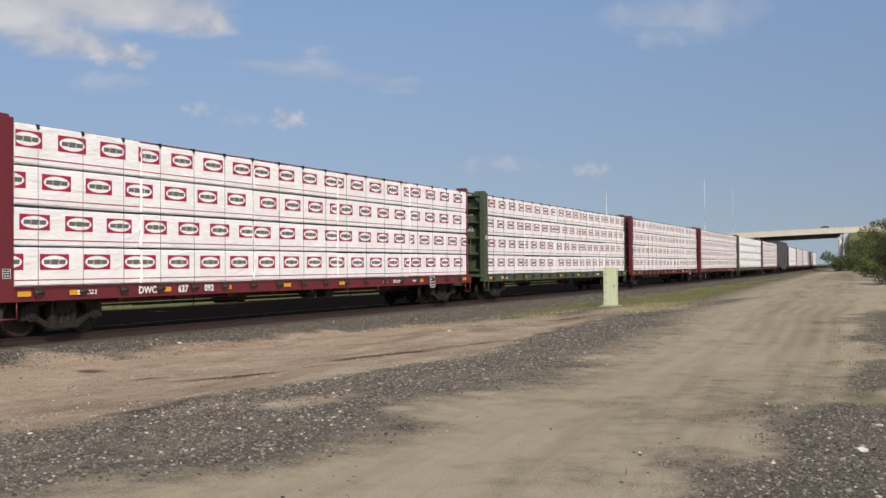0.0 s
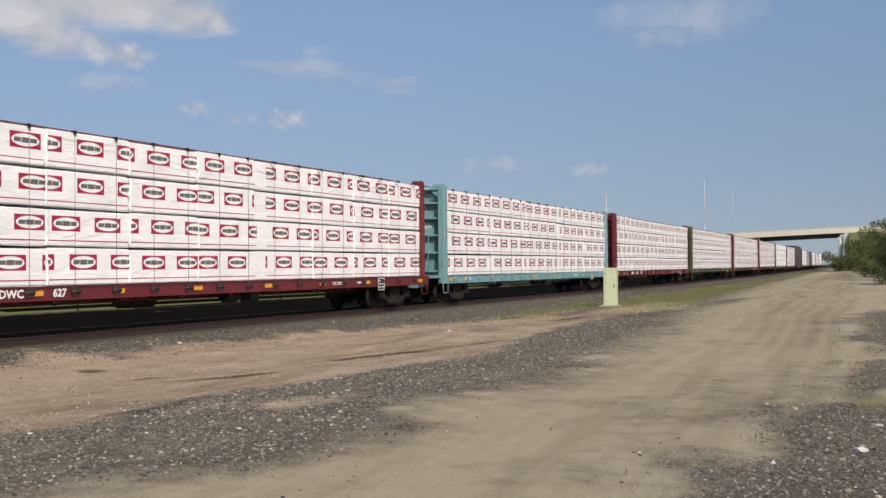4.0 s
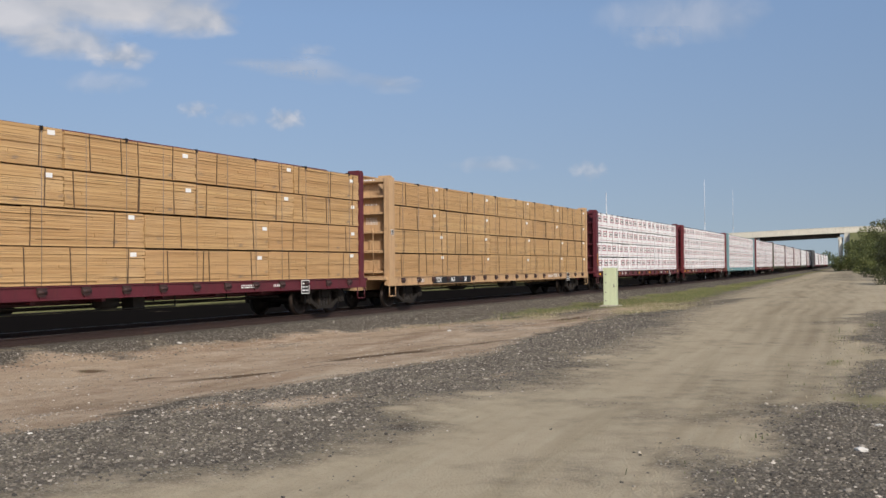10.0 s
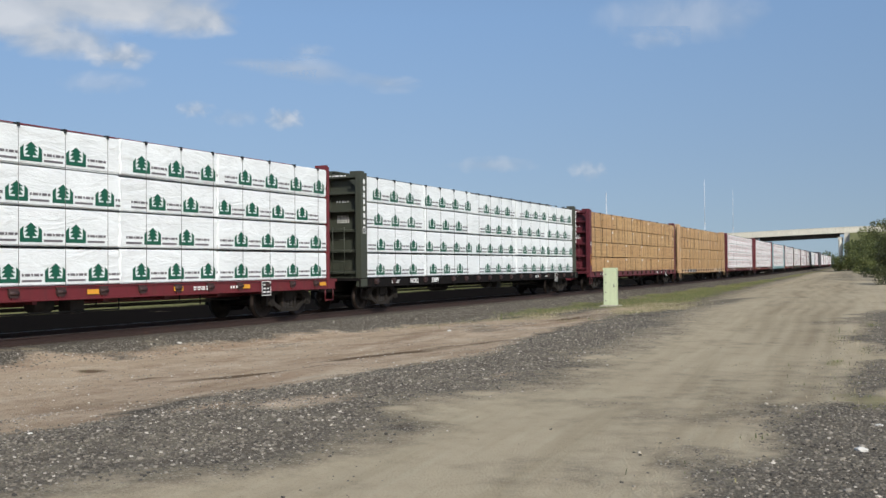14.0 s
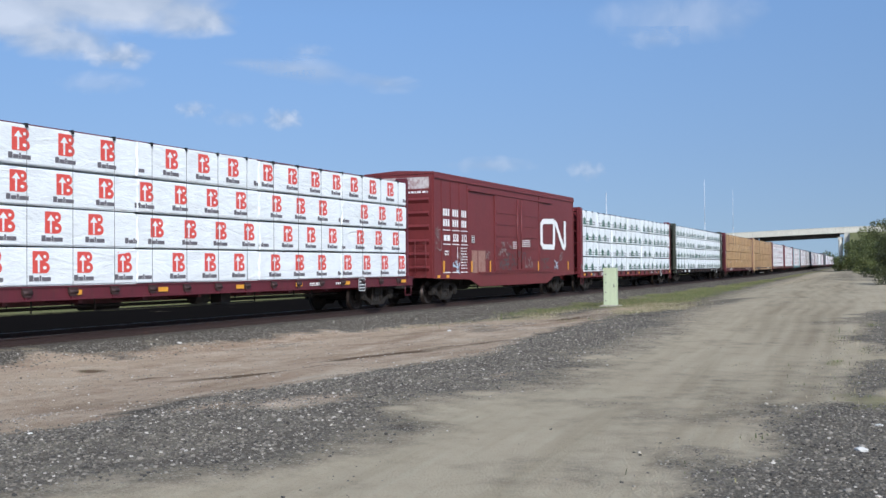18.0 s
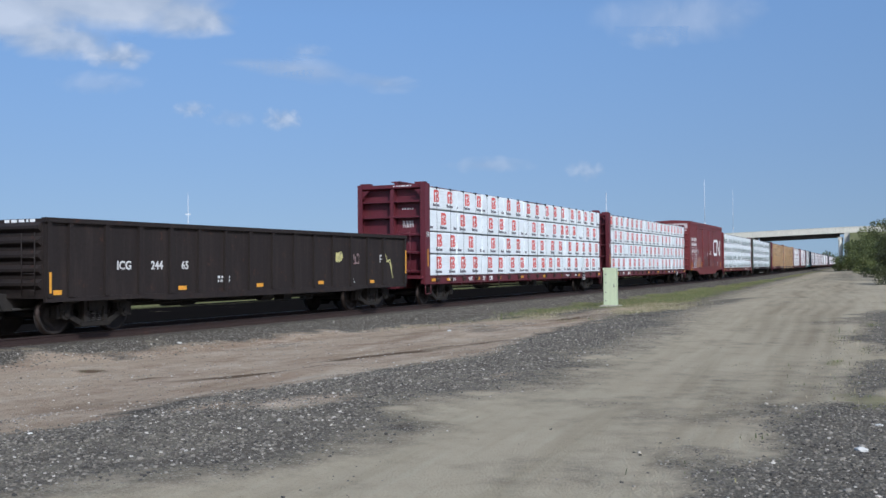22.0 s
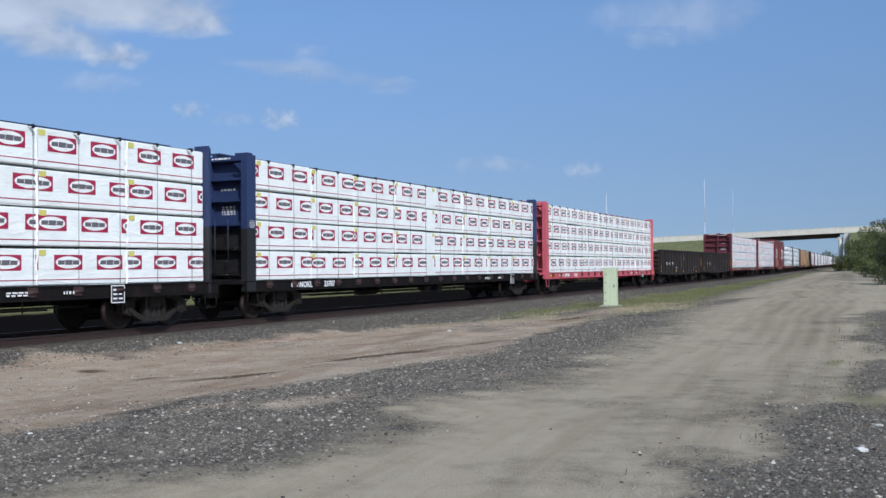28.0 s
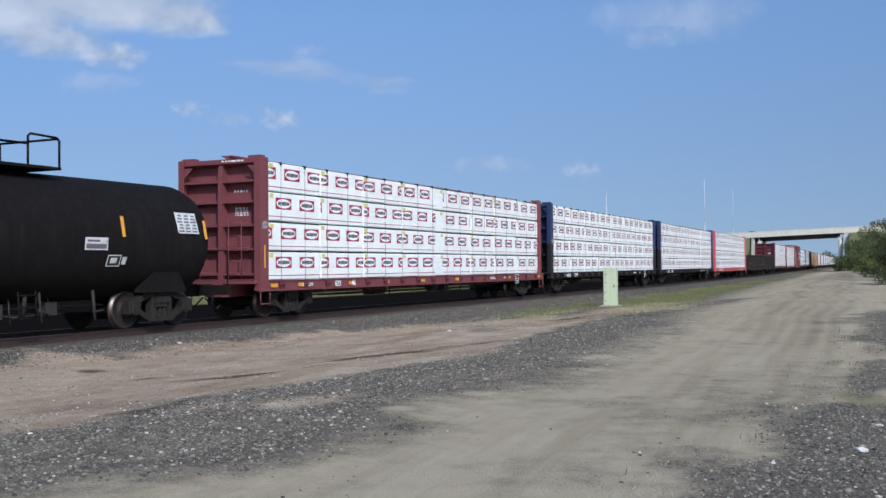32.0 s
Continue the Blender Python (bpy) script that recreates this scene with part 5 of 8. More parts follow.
def centerbeam(rear, key, style, seed, pattern=(3.66, 4.27, 4.27, 4.88, 4.88), mark=None, sill_key=None, spots=None, amber=True, tags=False, side_word=None, detail=2):
    """A lumber car. rear: where the load's rear edge is at the start. detail 2: passes close by; 1: seen far off only."""
    rng = random.Random(seed)
    car = thing("lumber_car", f"{COLOUR_WORD[key]} lumber car loaded with {LOAD_WORD[style]}", "rail car", "freight cars of the train")
    sk = sill_key or key
    part("floor_frame", cached(("deckobj", sk), lambda: deck_mesh(sk)), None, car)
    for side in (FLIP, Matrix()):
        sill = part("side_sill", sill_mesh(sk), None, car, at=side)
        if detail == 2 and side[0][0] > 0:
            for k, x in enumerate(np.arange(-HALF + 0.62, HALF, 1.23)):
                if not any(abs(x + HALF - mx) < 0.17 + 0.075 * len(word) for word, mx in mark or ()):
                    part("winch", winch_mesh(sk), None, sill, at=(float(x), 0, 0))
            if amber:
                for x in (-HALF + 0.25, -HALF + 1.62, -HALF + 4.5, -HALF + 6.85, -1.5, 1.5, 4.3, 7.0, HALF - 0.3):
                    ob = part("reflector", cached("refl", lambda: boxes_mesh("reflector", M_YELLOW, (-0.17, 0.17, -1.432, -1.427, 0.88, 0.985))), None, sill, "amber reflector plate", (x, 0, 0))
    part("brake_gear", cached("brake", brake_gear_mesh), None, car)
    for side in (Matrix(), FLIP):
        for x in (-HALF - 0.12, HALF + 0.12):
            part("sill_step", step_mesh(sk), None, car, at=side @ Matrix.Translation((x, 0, 0)))
    bulkhead_parts(car, key, Matrix.Translation((-HALF - 0.005, 0, 0)))
    # the forward end wall of the wrapped loads' cars is shallow
    slim = 1.0 if style == "lumber" else 0.4
    bulkhead_parts(car, key, FLIP @ Matrix.Translation((-HALF - 0.005, 0, 0)) @ Matrix.Diagonal((slim, 1, 1, 1)), wide=0.24)
    beam_parts(car, key)
    # load
    for sidek, side in enumerate((Matrix(), FLIP)):
        for tier in range(4):
            packs = split_load(pattern)
            if style == "lumber" and tier in (0, 1):
                packs = split_load(pattern[::-1])
            x = -HALF
            back = 0.0
            for j, (l, skip) in enumerate(packs):
                # the forward half of the load stands a little deeper, so that the half behind it ends in a shadow line
                back = 0.12 if skip else back
                out = rng.uniform(-0.012, 0.018) + back
                at = side @ Matrix.Translation((x + l / 2, -1.395 + out, DECK + 0.008 + tier * TIER)) @ Matrix.Diagonal((1, 1, rng.uniform(0.975, 1.012 if tier < 3 else 1.045), 1))
                if style == "lumber":
                    pk = part("lumber_pack", bare_pack_mesh(l, rng.randrange(6)), None, car, at=at)
                    pk["kind"] = "stuff"
                    if sidek == 0:
                        for f in rng.choice(((0.14, 0.5, 0.86), (0.12, 0.46, 0.52, 0.86), (0.2, 0.8))):
                            part("strap", strap_mesh(rng.randrange(3)), None, pk, "dark brown strap", ((f - 0.5) * l + rng.uniform(-0.3, 0.3), 0, 0))
                    if detail == 2 and sidek == 0:
                        part("paper_tag", cached("ptag", lambda: boxes_mesh("paper_tag", M_WHITE, (-0.10, 0.10, -0.006, -0.001, -0.05, 0.05))), None, pk, "white paper tag", (l / 2 - rng.uniform(0.2, 0.5), 0, 0.62 + rng.uniform(-0.05, 0.1)))
                else:
                    m = (M_WRAP if tags else M_WRAP_C) if style in ("oval", "lines") else M_WRAP_B
                    pk = part("lumber_pack", pack_mesh(l, m, rng.randrange(3)), None, car, at=at)
                    first = spots[tier][j] if spots else rng.choice((0.05, 0.35, 0.65, 0.95, 0.5))
                    if sidek == 0:
                        add_prints(pk, style, l, first, skip, detail == 2)
                    if sidek == 0 and detail == 2 and j:
                        part("wrap_fold", fold_mesh(m, rng.randrange(4)), None, pk, "", (-l / 2 + 0.02, 0, 0))
                    if tags and sidek == 0:
                        part("yellow_label", cached("ytag", lambda: boxes_mesh("yellow_label", M_TAG, (-0.09, 0.09, -0.008, -0.003, -0.06, 0.06))), None, pk, "small yellow label", (-l / 2 + (0.16 if not skip else skip - 0.1), 0, 0.70))
                x += l
        if detail == 2 and sidek == 0:
            for k in range(18):
                xx = -HALF + 0.62 + k * 1.232 + (0.12 if style == "tree" else 0)
                if xx < HALF:
                    part("tie_down_cable", cable_mesh(0), None, car, at=side @ Matrix.Translation((xx, 0, 0)))
                    if style != "lumber" or k % 2:
                        part("corner_guard", cached("corner", corner_mesh), None, car, at=side @ Matrix.Translation((xx, 0, 0)))
    if detail == 2:
        def on_side(name, me, x, z, label="", y=-1.433):
            part(name, me, None, car, label, Matrix.Translation((x, y, z)))
        # painted data on the sill, and the boxed stencil near the front
        if mark and key == "tan":
            on_side("number_board", cached("plate_bg", lambda: boxes_mesh("number_board", M_BLACK, (-1.75, 1.75, -0.0015, 0.0015, -0.13, 0.13))), -HALF + 4.75, 0.925, "black painted board behind white numbers", -1.4315)
        if mark:
            for txt, x in mark:
                on_side("lettering", text_mesh(txt, 0.17, squeeze=1.05), -HALF + x, 0.925, "white painted lettering", -1.4335)
        on_side("small_print", bars_mesh(0.55, 0.12, 2, seed=seed), -HALF + 1.95, 0.93, "", -1.4335)
        on_side("small_print", bars_mesh(0.7, 0.11, 2, seed=seed + 1), 5.2, 0.93, "", -1.4335)
        on_side("small_print", bars_mesh(0.35, 0.11, 1, seed=seed + 2), HALF - 4.6, 0.93, "", -1.4335)
        on_side("data_panel", cached("stencil", stencil_mesh), HALF - 3.2, 0.86, "black consolidated stencil panel", -1.436)
        if side_word:
            for k in range(side_word):
                on_side("painted_bar", cached("wbar", lambda: boxes_mesh("painted_bar", M_WHITE, (-0.055, 0.055, -0.001, 0.001, -0.075, 0.075))), -HALF - 0.19, 4.22 - k * 0.22, "white painted bar", -1.4225)
                on_side("painted_bar", cached("wbar", None), HALF + 0.12, 4.22 - k * 0.22, "white painted bar", -1.4225)
        on_side("data_panel", cached("stencil2", lambda: stencil_mesh(0.20)), -HALF - 0.19, 2.62 if key != "oxide" else 1.35, "small stencil panel", -1.4215)
        part("post_reflector", cached("prefl", lambda: boxes_mesh("post_reflector", M_YELLOW, (-0.03, 0.03, -0.003, 0.003, -0.32, 0.32))), None, car, "upright amber reflector", (-HALF - 0.19, -1.424, 1.75)) if key in ("maroon", "faded") else None
    for x in (-TRUCK_X, TRUCK_X):
        add_truck(car, x)
    add_couplers(car, HALF + 0.55)
    CARS.append((car, rear + HALF))
    return car


def stencil_mesh(k=0.42):
    bm = bmesh.new()
    w, h = k / 2, k / 2 * 0.95
    box(bm, -w, w, -0.004, 0.0, -h, h, 0)
    for a, b, c, d in ((-w, w, h - 0.02 * k / 0.42, h), (-w, w, -h, -h + 0.02 * k / 0.42), (-w, -w + 0.02 * k / 0.42, -h, h), (w - 0.02 * k / 0.42, w, -h, h)):
        box(bm, a, b, -0.008, -0.0045, c, d, 1)
    for r in range(3):
        z = h * 0.5 - r * h * 0.5
        box(bm, -w * 0.70, -w * 0.12, -0.008, -0.0045, z - h * 0.09, z + h * 0.09, 1)
        box(bm, w * 0.12, w * (0.55 if r == 1 else 0.70), -0.008, -0.0045, z - h * 0.09, z + h * 0.09, 1)
    return to_mesh(bm, "data_panel", [M_BLACK, M_WHITE])


def boxcar(rear, length, key, detail=2):
    """Red boxcar with a double plug door, ribbed ends and a fish-belly side sill."""
    car = thing("boxcar", "weathered oxide-red boxcar with white lettering and graffiti" if detail == 2 else "dark grey boxcar far along the train", "rail car", "freight cars of the train")
    p = PAINTS[key]
    H = length / 2
    Z0, Z1 = 1.0, 5.0
    bm = bmesh.new()
    box(bm, -H, H, -1.45, 1.45, Z0, Z1 - 0.06)
    part("body", soften(bm, 0.02), p, car)
    bm = bmesh.new()
    slab(bm, [(-1.47, Z1 - 0.10), (-1.47, Z1 - 0.02), (0, Z1 + 0.06), (1.47, Z1 - 0.02), (1.47, Z1 - 0.10)], -H - 0.04, H + 0.04)
    bmesh.ops.rotate(bm, verts=bm.verts, matrix=Matrix.Rotation(math.pi / 2, 3, 'Z'))
    part("roof", bm, p, car, "dusty red roof")
    for side in (Matrix(), FLIP):
        # side sill, deeper between the trucks
        bm = bmesh.new()
        slab(bm, [(-H, 0.98), (-H, 1.12), (H, 1.12), (H, 0.98), (H - 3.3, 0.90), (H - 4.3, 0.60), (-H + 4.3, 0.60), (-H + 3.3, 0.90)], -1.49, -1.44)
        part("side_sill", bm, p, car, at=side)
        bm = bmesh.new()
        box(bm, -H, H, -1.50, -1.44, Z1 - 0.26, Z1 - 0.11)
        part("eave_rail", bm, p, car, at=side)
        # posts on the fixed side sheets, some with narrow, some with wide bays
        for x in (-H + 0.06, -H + 0.72, -H + 1.54, -H + 2.37, -H + 3.15, H - 5.3, H - 0.06):
            bm = bmesh.new()
            box(bm, x - 0.035, x + 0.035, -1.472, -1.448, 1.13, Z1 - 0.27)
            part("side_post", bm, p, car, at=side)
        # plug door with its own ribs, rails and lock bars
        door = part("door", boxes_mesh("door", p, (-2.5, 2.8, -1.505, -1.446, 1.22, Z1 - 0.55), bevel=0.012), None, car, "double plug door", side)
        for z in (1.75, 2.25, 2.75, 3.25, 3.75):
            for x0, x1 in ((-2.4, 0.05), (0.2, 2.7)):
                part("door_rib", boxes_mesh("door_rib", p, (x0, x1, -1.53, -1.506, z - 0.045, z + 0.045), bevel=0.01), None, door)
        for x in (0.05, 0.55):
            bm = bmesh.new()
            rod(bm, (x, -1.545, 1.3), (x, -1.545, Z1 - 0.62), 0.022, 6)
            part("lock_bar", bm, p, door)
        for z in (1.16, Z1 - 0.50):
            part("door_track", boxes_mesh("door_track", p, (-5.2 if z > 2 else -4.2, 5.0, -1.535, -1.451, z - 0.035, z + 0.035)), None, car, at=side)
    for end in (Matrix(), FLIP):
        wall = part("end_wall", boxes_mesh("end_wall", p, (-H - 0.05, -H - 0.001, -1.42, 1.42, Z0, Z1 - 0.12)), None, car, at=end)
        for z in (1.35, 1.85, 2.35, 2.9, 3.4, 3.9):
            bm = bmesh.new()
            slab(bm, [(-H - 0.05, z - 0.10), (-H - 0.05, z + 0.11), (-H - 0.13, z + 0.02)], -1.3, 1.3)
            part("end_rib", soften(bm, 0.02), p, wall)
        bm = bmesh.new()
        for y in (-1.25, -0.80):
            rod(bm, (-H - 0.24, y, 1.0), (-H - 0.24, y, 2.4), 0.014, 6)
        for k in range(5):
            rod(bm, (-H - 0.24, -1.25, 1.1 + k * 0.3), (-H - 0.24, -0.80, 1.1 + k * 0.3), 0.012, 6)
        box(bm, -H - 0.42, -H - 0.06, -1.2, 1.2, 1.02, 1.05)
        part("ladder", bm, p, wall)
        if detail == 2:
            bm = bmesh.new()
            box(bm, -H - 0.054, -H - 0.0505, -1.30, 1.30, 4.35, 4.78)
            part("worn_patch", bm, M_WORN, wall, "scuffed bare white patch under the eaves")
            part("small_print", bars_mesh(0.8, 0.12, 1, seed=4), None, wall, at=Matrix.Translation((-H - 0.056, -0.85, 4.22)) @ Matrix.Rotation(-math.pi / 2, 4, 'Z'))
    bm = bmesh.new()
    box(bm, -H - 0.3, H + 0.3, -0.3, 0.3, 0.62, 0.99)
    part("centre_sill", bm, M_UNDER, car)
    part("brake_gear", cached("brake", brake_gear_mesh), None, car)
    if detail == 2:
        Y = -1.4735

        def put(name, me, x, z, label="", y=Y):
            part(name, me, None, car, label, Matrix.Translation((-H + x, y, z)))
        # the owner's name in plain bars, the numbers as they stand
        for z in (3.50, 3.10):
            for x, w in ((1.13, 0.62), (1.96, 0.58), (2.77, 0.5)):
                put("lettering", cached(("name_bars", w), lambda: boxes_mesh("lettering", M_WHITE, *[(-w / 2 + j * w / 3, -w / 2 + (j + 0.68) * w / 3, -0.002, 0.002, -0.135, 0.135) for j in range(3)])), x, z, "white painted bars")
        for txt, x in (("558", 1.96), ("312", 2.77)):
            put("lettering", text_mesh(txt, 0.29, squeeze=0.88), x, 2.52, "white painted car number")
        put("lettering", cached("initial_bars", lambda: boxes_mesh("lettering", M_WHITE, (-0.28, -0.04, -0.002, 0.002, -0.11, 0.11), (0.02, 0.26, -0.002, 0.002, -0.11, 0.11))), 1.15, 2.52, "white painted bars")
        for z in (2.82, 2.28, 1.20):
            for x in (1.13, 1.96, 2.77):
                put("painted_line", cached("pline", lambda: boxes_mesh("painted_line", M_WHITE, (-0.33, 0.33, -0.002, 0.002, -0.016, 0.016))), x, z, "white painted line")
        put("small_print", bars_mesh(0.4, 0.22, 2, seed=11), 1.15, 1.95)
        put("small_print", bars_mesh(0.12, 0.85, 1, seed=12, gap=0.0), 2.16, 1.75)
        put("small_print", bars_mesh(0.6, 0.9, 8, seed=13, gap=0.6), 2.77, 1.75)
        put("data_panel", cached("stencil3", lambda: stencil_mesh(0.30)), 3.65, 2.52, "small stencil panel")
        put("small_print", bars_mesh(1.1, 0.35, 4, seed=14, gap=0.6), 9.6, 2.45, "", -1.535)
        put("small_print", bars_mesh(0.5, 0.35, 4, seed=15, gap=0.6), 8.2, 2.35, "", -1.535)
        emblem(car, -H + 13.65, 2.95, Y)
        for x in (0.85, 3.5, 5.45, 11.4, 15.9):
            put("reflector", cached("vrefl", lambda: boxes_mesh("reflector", M_YELLOW, (-0.06, 0.06, -0.004, 0.004, -0.22, 0.22))), x, 1.42, "upright amber reflector", -1.478)
        for x in (0.35, 1.15):
            put("reflector", cached("refl4", lambda: boxes_mesh("reflector", M_YELLOW, (-0.12, 0.12, -0.004, 0.004, -0.05, 0.05))), x, 1.05, "amber reflector plate", -1.497)
        for k, (x, z, w, h, c) in enumerate(((2.0, 1.35, 0.6, 0.55, 0), (6.8, 2.0, 1.1, 0.32, 1), (7.3, 1.5, 1.8, 0.45, 2), (9.9, 1.6, 1.0, 0.45, 1), (14.0, 1.45, 0.5, 0.45, 0), (0.4, 2.5, 0.45, 0.9, 1), (5.2, 1.9, 0.45, 0.35, 1), (14.8, 1.9, 0.5, 0.4, 1), (8.2, 1.75, 2.6, 0.6, 2), (7.2, 2.3, 1.3, 0.3, 1), (12.3, 1.55, 1.4, 0.5, 2), (2.3, 1.9, 0.7, 0.5, 1))):
            put("graffiti", scribble_mesh(w, h, 30 + k, (M_PALEBLUE, M_GREYPAINT, M_SILVER)[c]), x, z, "faded scrawled graffiti", -1.477 if not 5.8 < x < 11.5 else -1.534)
        for x, w in ((3.85, 0.55), (4.6, 0.75)):
            put("faded_patch", boxes_mesh("faded_patch", M_FADED, (-w / 2, w / 2, -0.002, 0.002, -0.45, 0.45)), x, 1.62, "bleached rectangular patch", -1.4525)
    for x in (-H + 1.75, H - 1.75):
        add_truck(car, x)
    add_couplers(car, H + 0.45)
    CARS.append((car, rear + H))
    return car


def emblem(car, x, z, y):
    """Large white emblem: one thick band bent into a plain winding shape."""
    bm = bmesh.new()
    t = 0.17
    pts = [(0.62, 0.42), (-0.75, 0.42), (-0.88, 0.30), (-0.88, -0.30), (-0.75, -0.42), (-0.02, -0.42), (0.02, -0.30), (0.05, 0.38), (0.12, 0.42), (0.22, 0.36), (0.70, -0.36), (0.80, -0.42), (0.88, -0.34), (0.88, 0.46)]
    pts = [(0.0, 0.46)] + pts[1:]
    for (x0, z0), (x1, z1) in zip(pts, pts[1:]):
        d = Vector((x1 - x0, z1 - z0)).normalized()
        n = Vector((-d.y, d.x)) * t / 2
        flat(bm, [(x0 + n.x - d.x * .05, z0 + n.y - d.y * .05), (x0 - n.x - d.x * .05, z0 - n.y - d.y * .05), (x1 - n.x + d.x * .05, z1 - n.y + d.y * .05), (x1 + n.x + d.x * .05, z1 + n.y + d.y * .05)], 0, 0)
    for i, v in enumerate(bm.verts):
        v.co = (v.co.x * 2.0, v.co.y - 0.0004 * (i // 4), v.co.z * 1.45)
    part("emblem", bm, M_WHITE, car, "large white painted emblem", (x, y, z))


def scribble_mesh(w, h, seed, material):
    """Loose spray-paint strokes, facing -y."""
    def make():
        rng = random.Random(seed)
        bm = bmesh.new()
        k = 0
        for _ in range(6 + int(w * 5)):
            x, z = rng.uniform(-w / 2, w / 2), rng.uniform(-h / 2, h / 2)
            a = rng.uniform(0, math.tau)
            for _ in range(rng.randint(2, 4)):
                l = rng.uniform(0.10, 0.24)
                x1 = min(max(x + l * math.cos(a), -w / 2), w / 2)
                z1 = min(max(z + l * math.sin(a), -h / 2), h / 2)
                d = Vector((x1 - x, z1 - z))
                if d.length > 0.03:
                    n = Vector((-d.y, d.x)).normalized() * rng.uniform(0.012, 0.03)
                    flat(bm, [(x + n.x, z + n.y), (x - n.x, z - n.y), (x1 - n.x, z1 - n.y), (x1 + n.x, z1 + n.y)], -0.0003 * k, 0)
                    k += 1
                x, z, a = x1, z1, a + rng.uniform(-1.2, 1.2)
        return to_mesh(bm, "graffiti", material)
    return cached(("scribble", w, h, seed, material.name), make)


def faint(name, c, under, cover):
    """Worn paint that lets the coat under it show in patches."""
    def build(nt, b):
        n = noise_tex(nt, coords(nt), 5, 7, 0.75)
        nt.links.new(mixc(nt, step_ramp(nt, n, cover - 0.12, cover + 0.12), c, under), b.inputs["Base Color"])
        b.inputs["Roughness"].default_value = 0.65
    return mat(name, build)


M_WORN = faint("scuffed_white", (0.55, 0.50, 0.48), (0.20, 0.05, 0.05), 0.56)
M_PALEBLUE = faint("pale_blue_spray", (0.42, 0.52, 0.60), (0.2, 0.10, 0.10), 0.62)
M_GREYPAINT = faint("grey_spray", (0.26, 0.20, 0.19), (0.16, 0.05, 0.045), 0.55)
M_SILVER = faint("dark_silver_spray", (0.10, 0.085, 0.085), (0.17, 0.045, 0.04), 0.6)
M_FADED = faint("bleached_red", (0.30, 0.17, 0.13), (0.20, 0.05, 0.045), 0.6)
M_YELLOWISH = faint("pale_yellow_spray", (0.55, 0.50, 0.20), (0.10, 0.08, 0.07), 0.60)
M_CHALK = faint("chalky_white", (0.60, 0.60, 0.58), (0.10, 0.08, 0.07), 0.62)


def stroke_mesh(pts, w):
    """One sprayed line through the points (x, z), facing -y."""
    bm = bmesh.new()
    for k, ((x0, z0), (x1, z1)) in enumerate(zip(pts, pts[1:])):
        n = Vector((z0 - z1, x1 - x0)).normalized() * w
        flat(bm, [(x0 + n.x, z0 + n.y), (x0 - n.x, z0 - n.y), (x1 - n.x, z1 - n.y), (x1 + n.x, z1 + n.y)], -0.0004 * k, 0)
    return to_mesh(bm, "graffiti", M_CHALK if len(pts) < 5 else M_YELLOWISH)


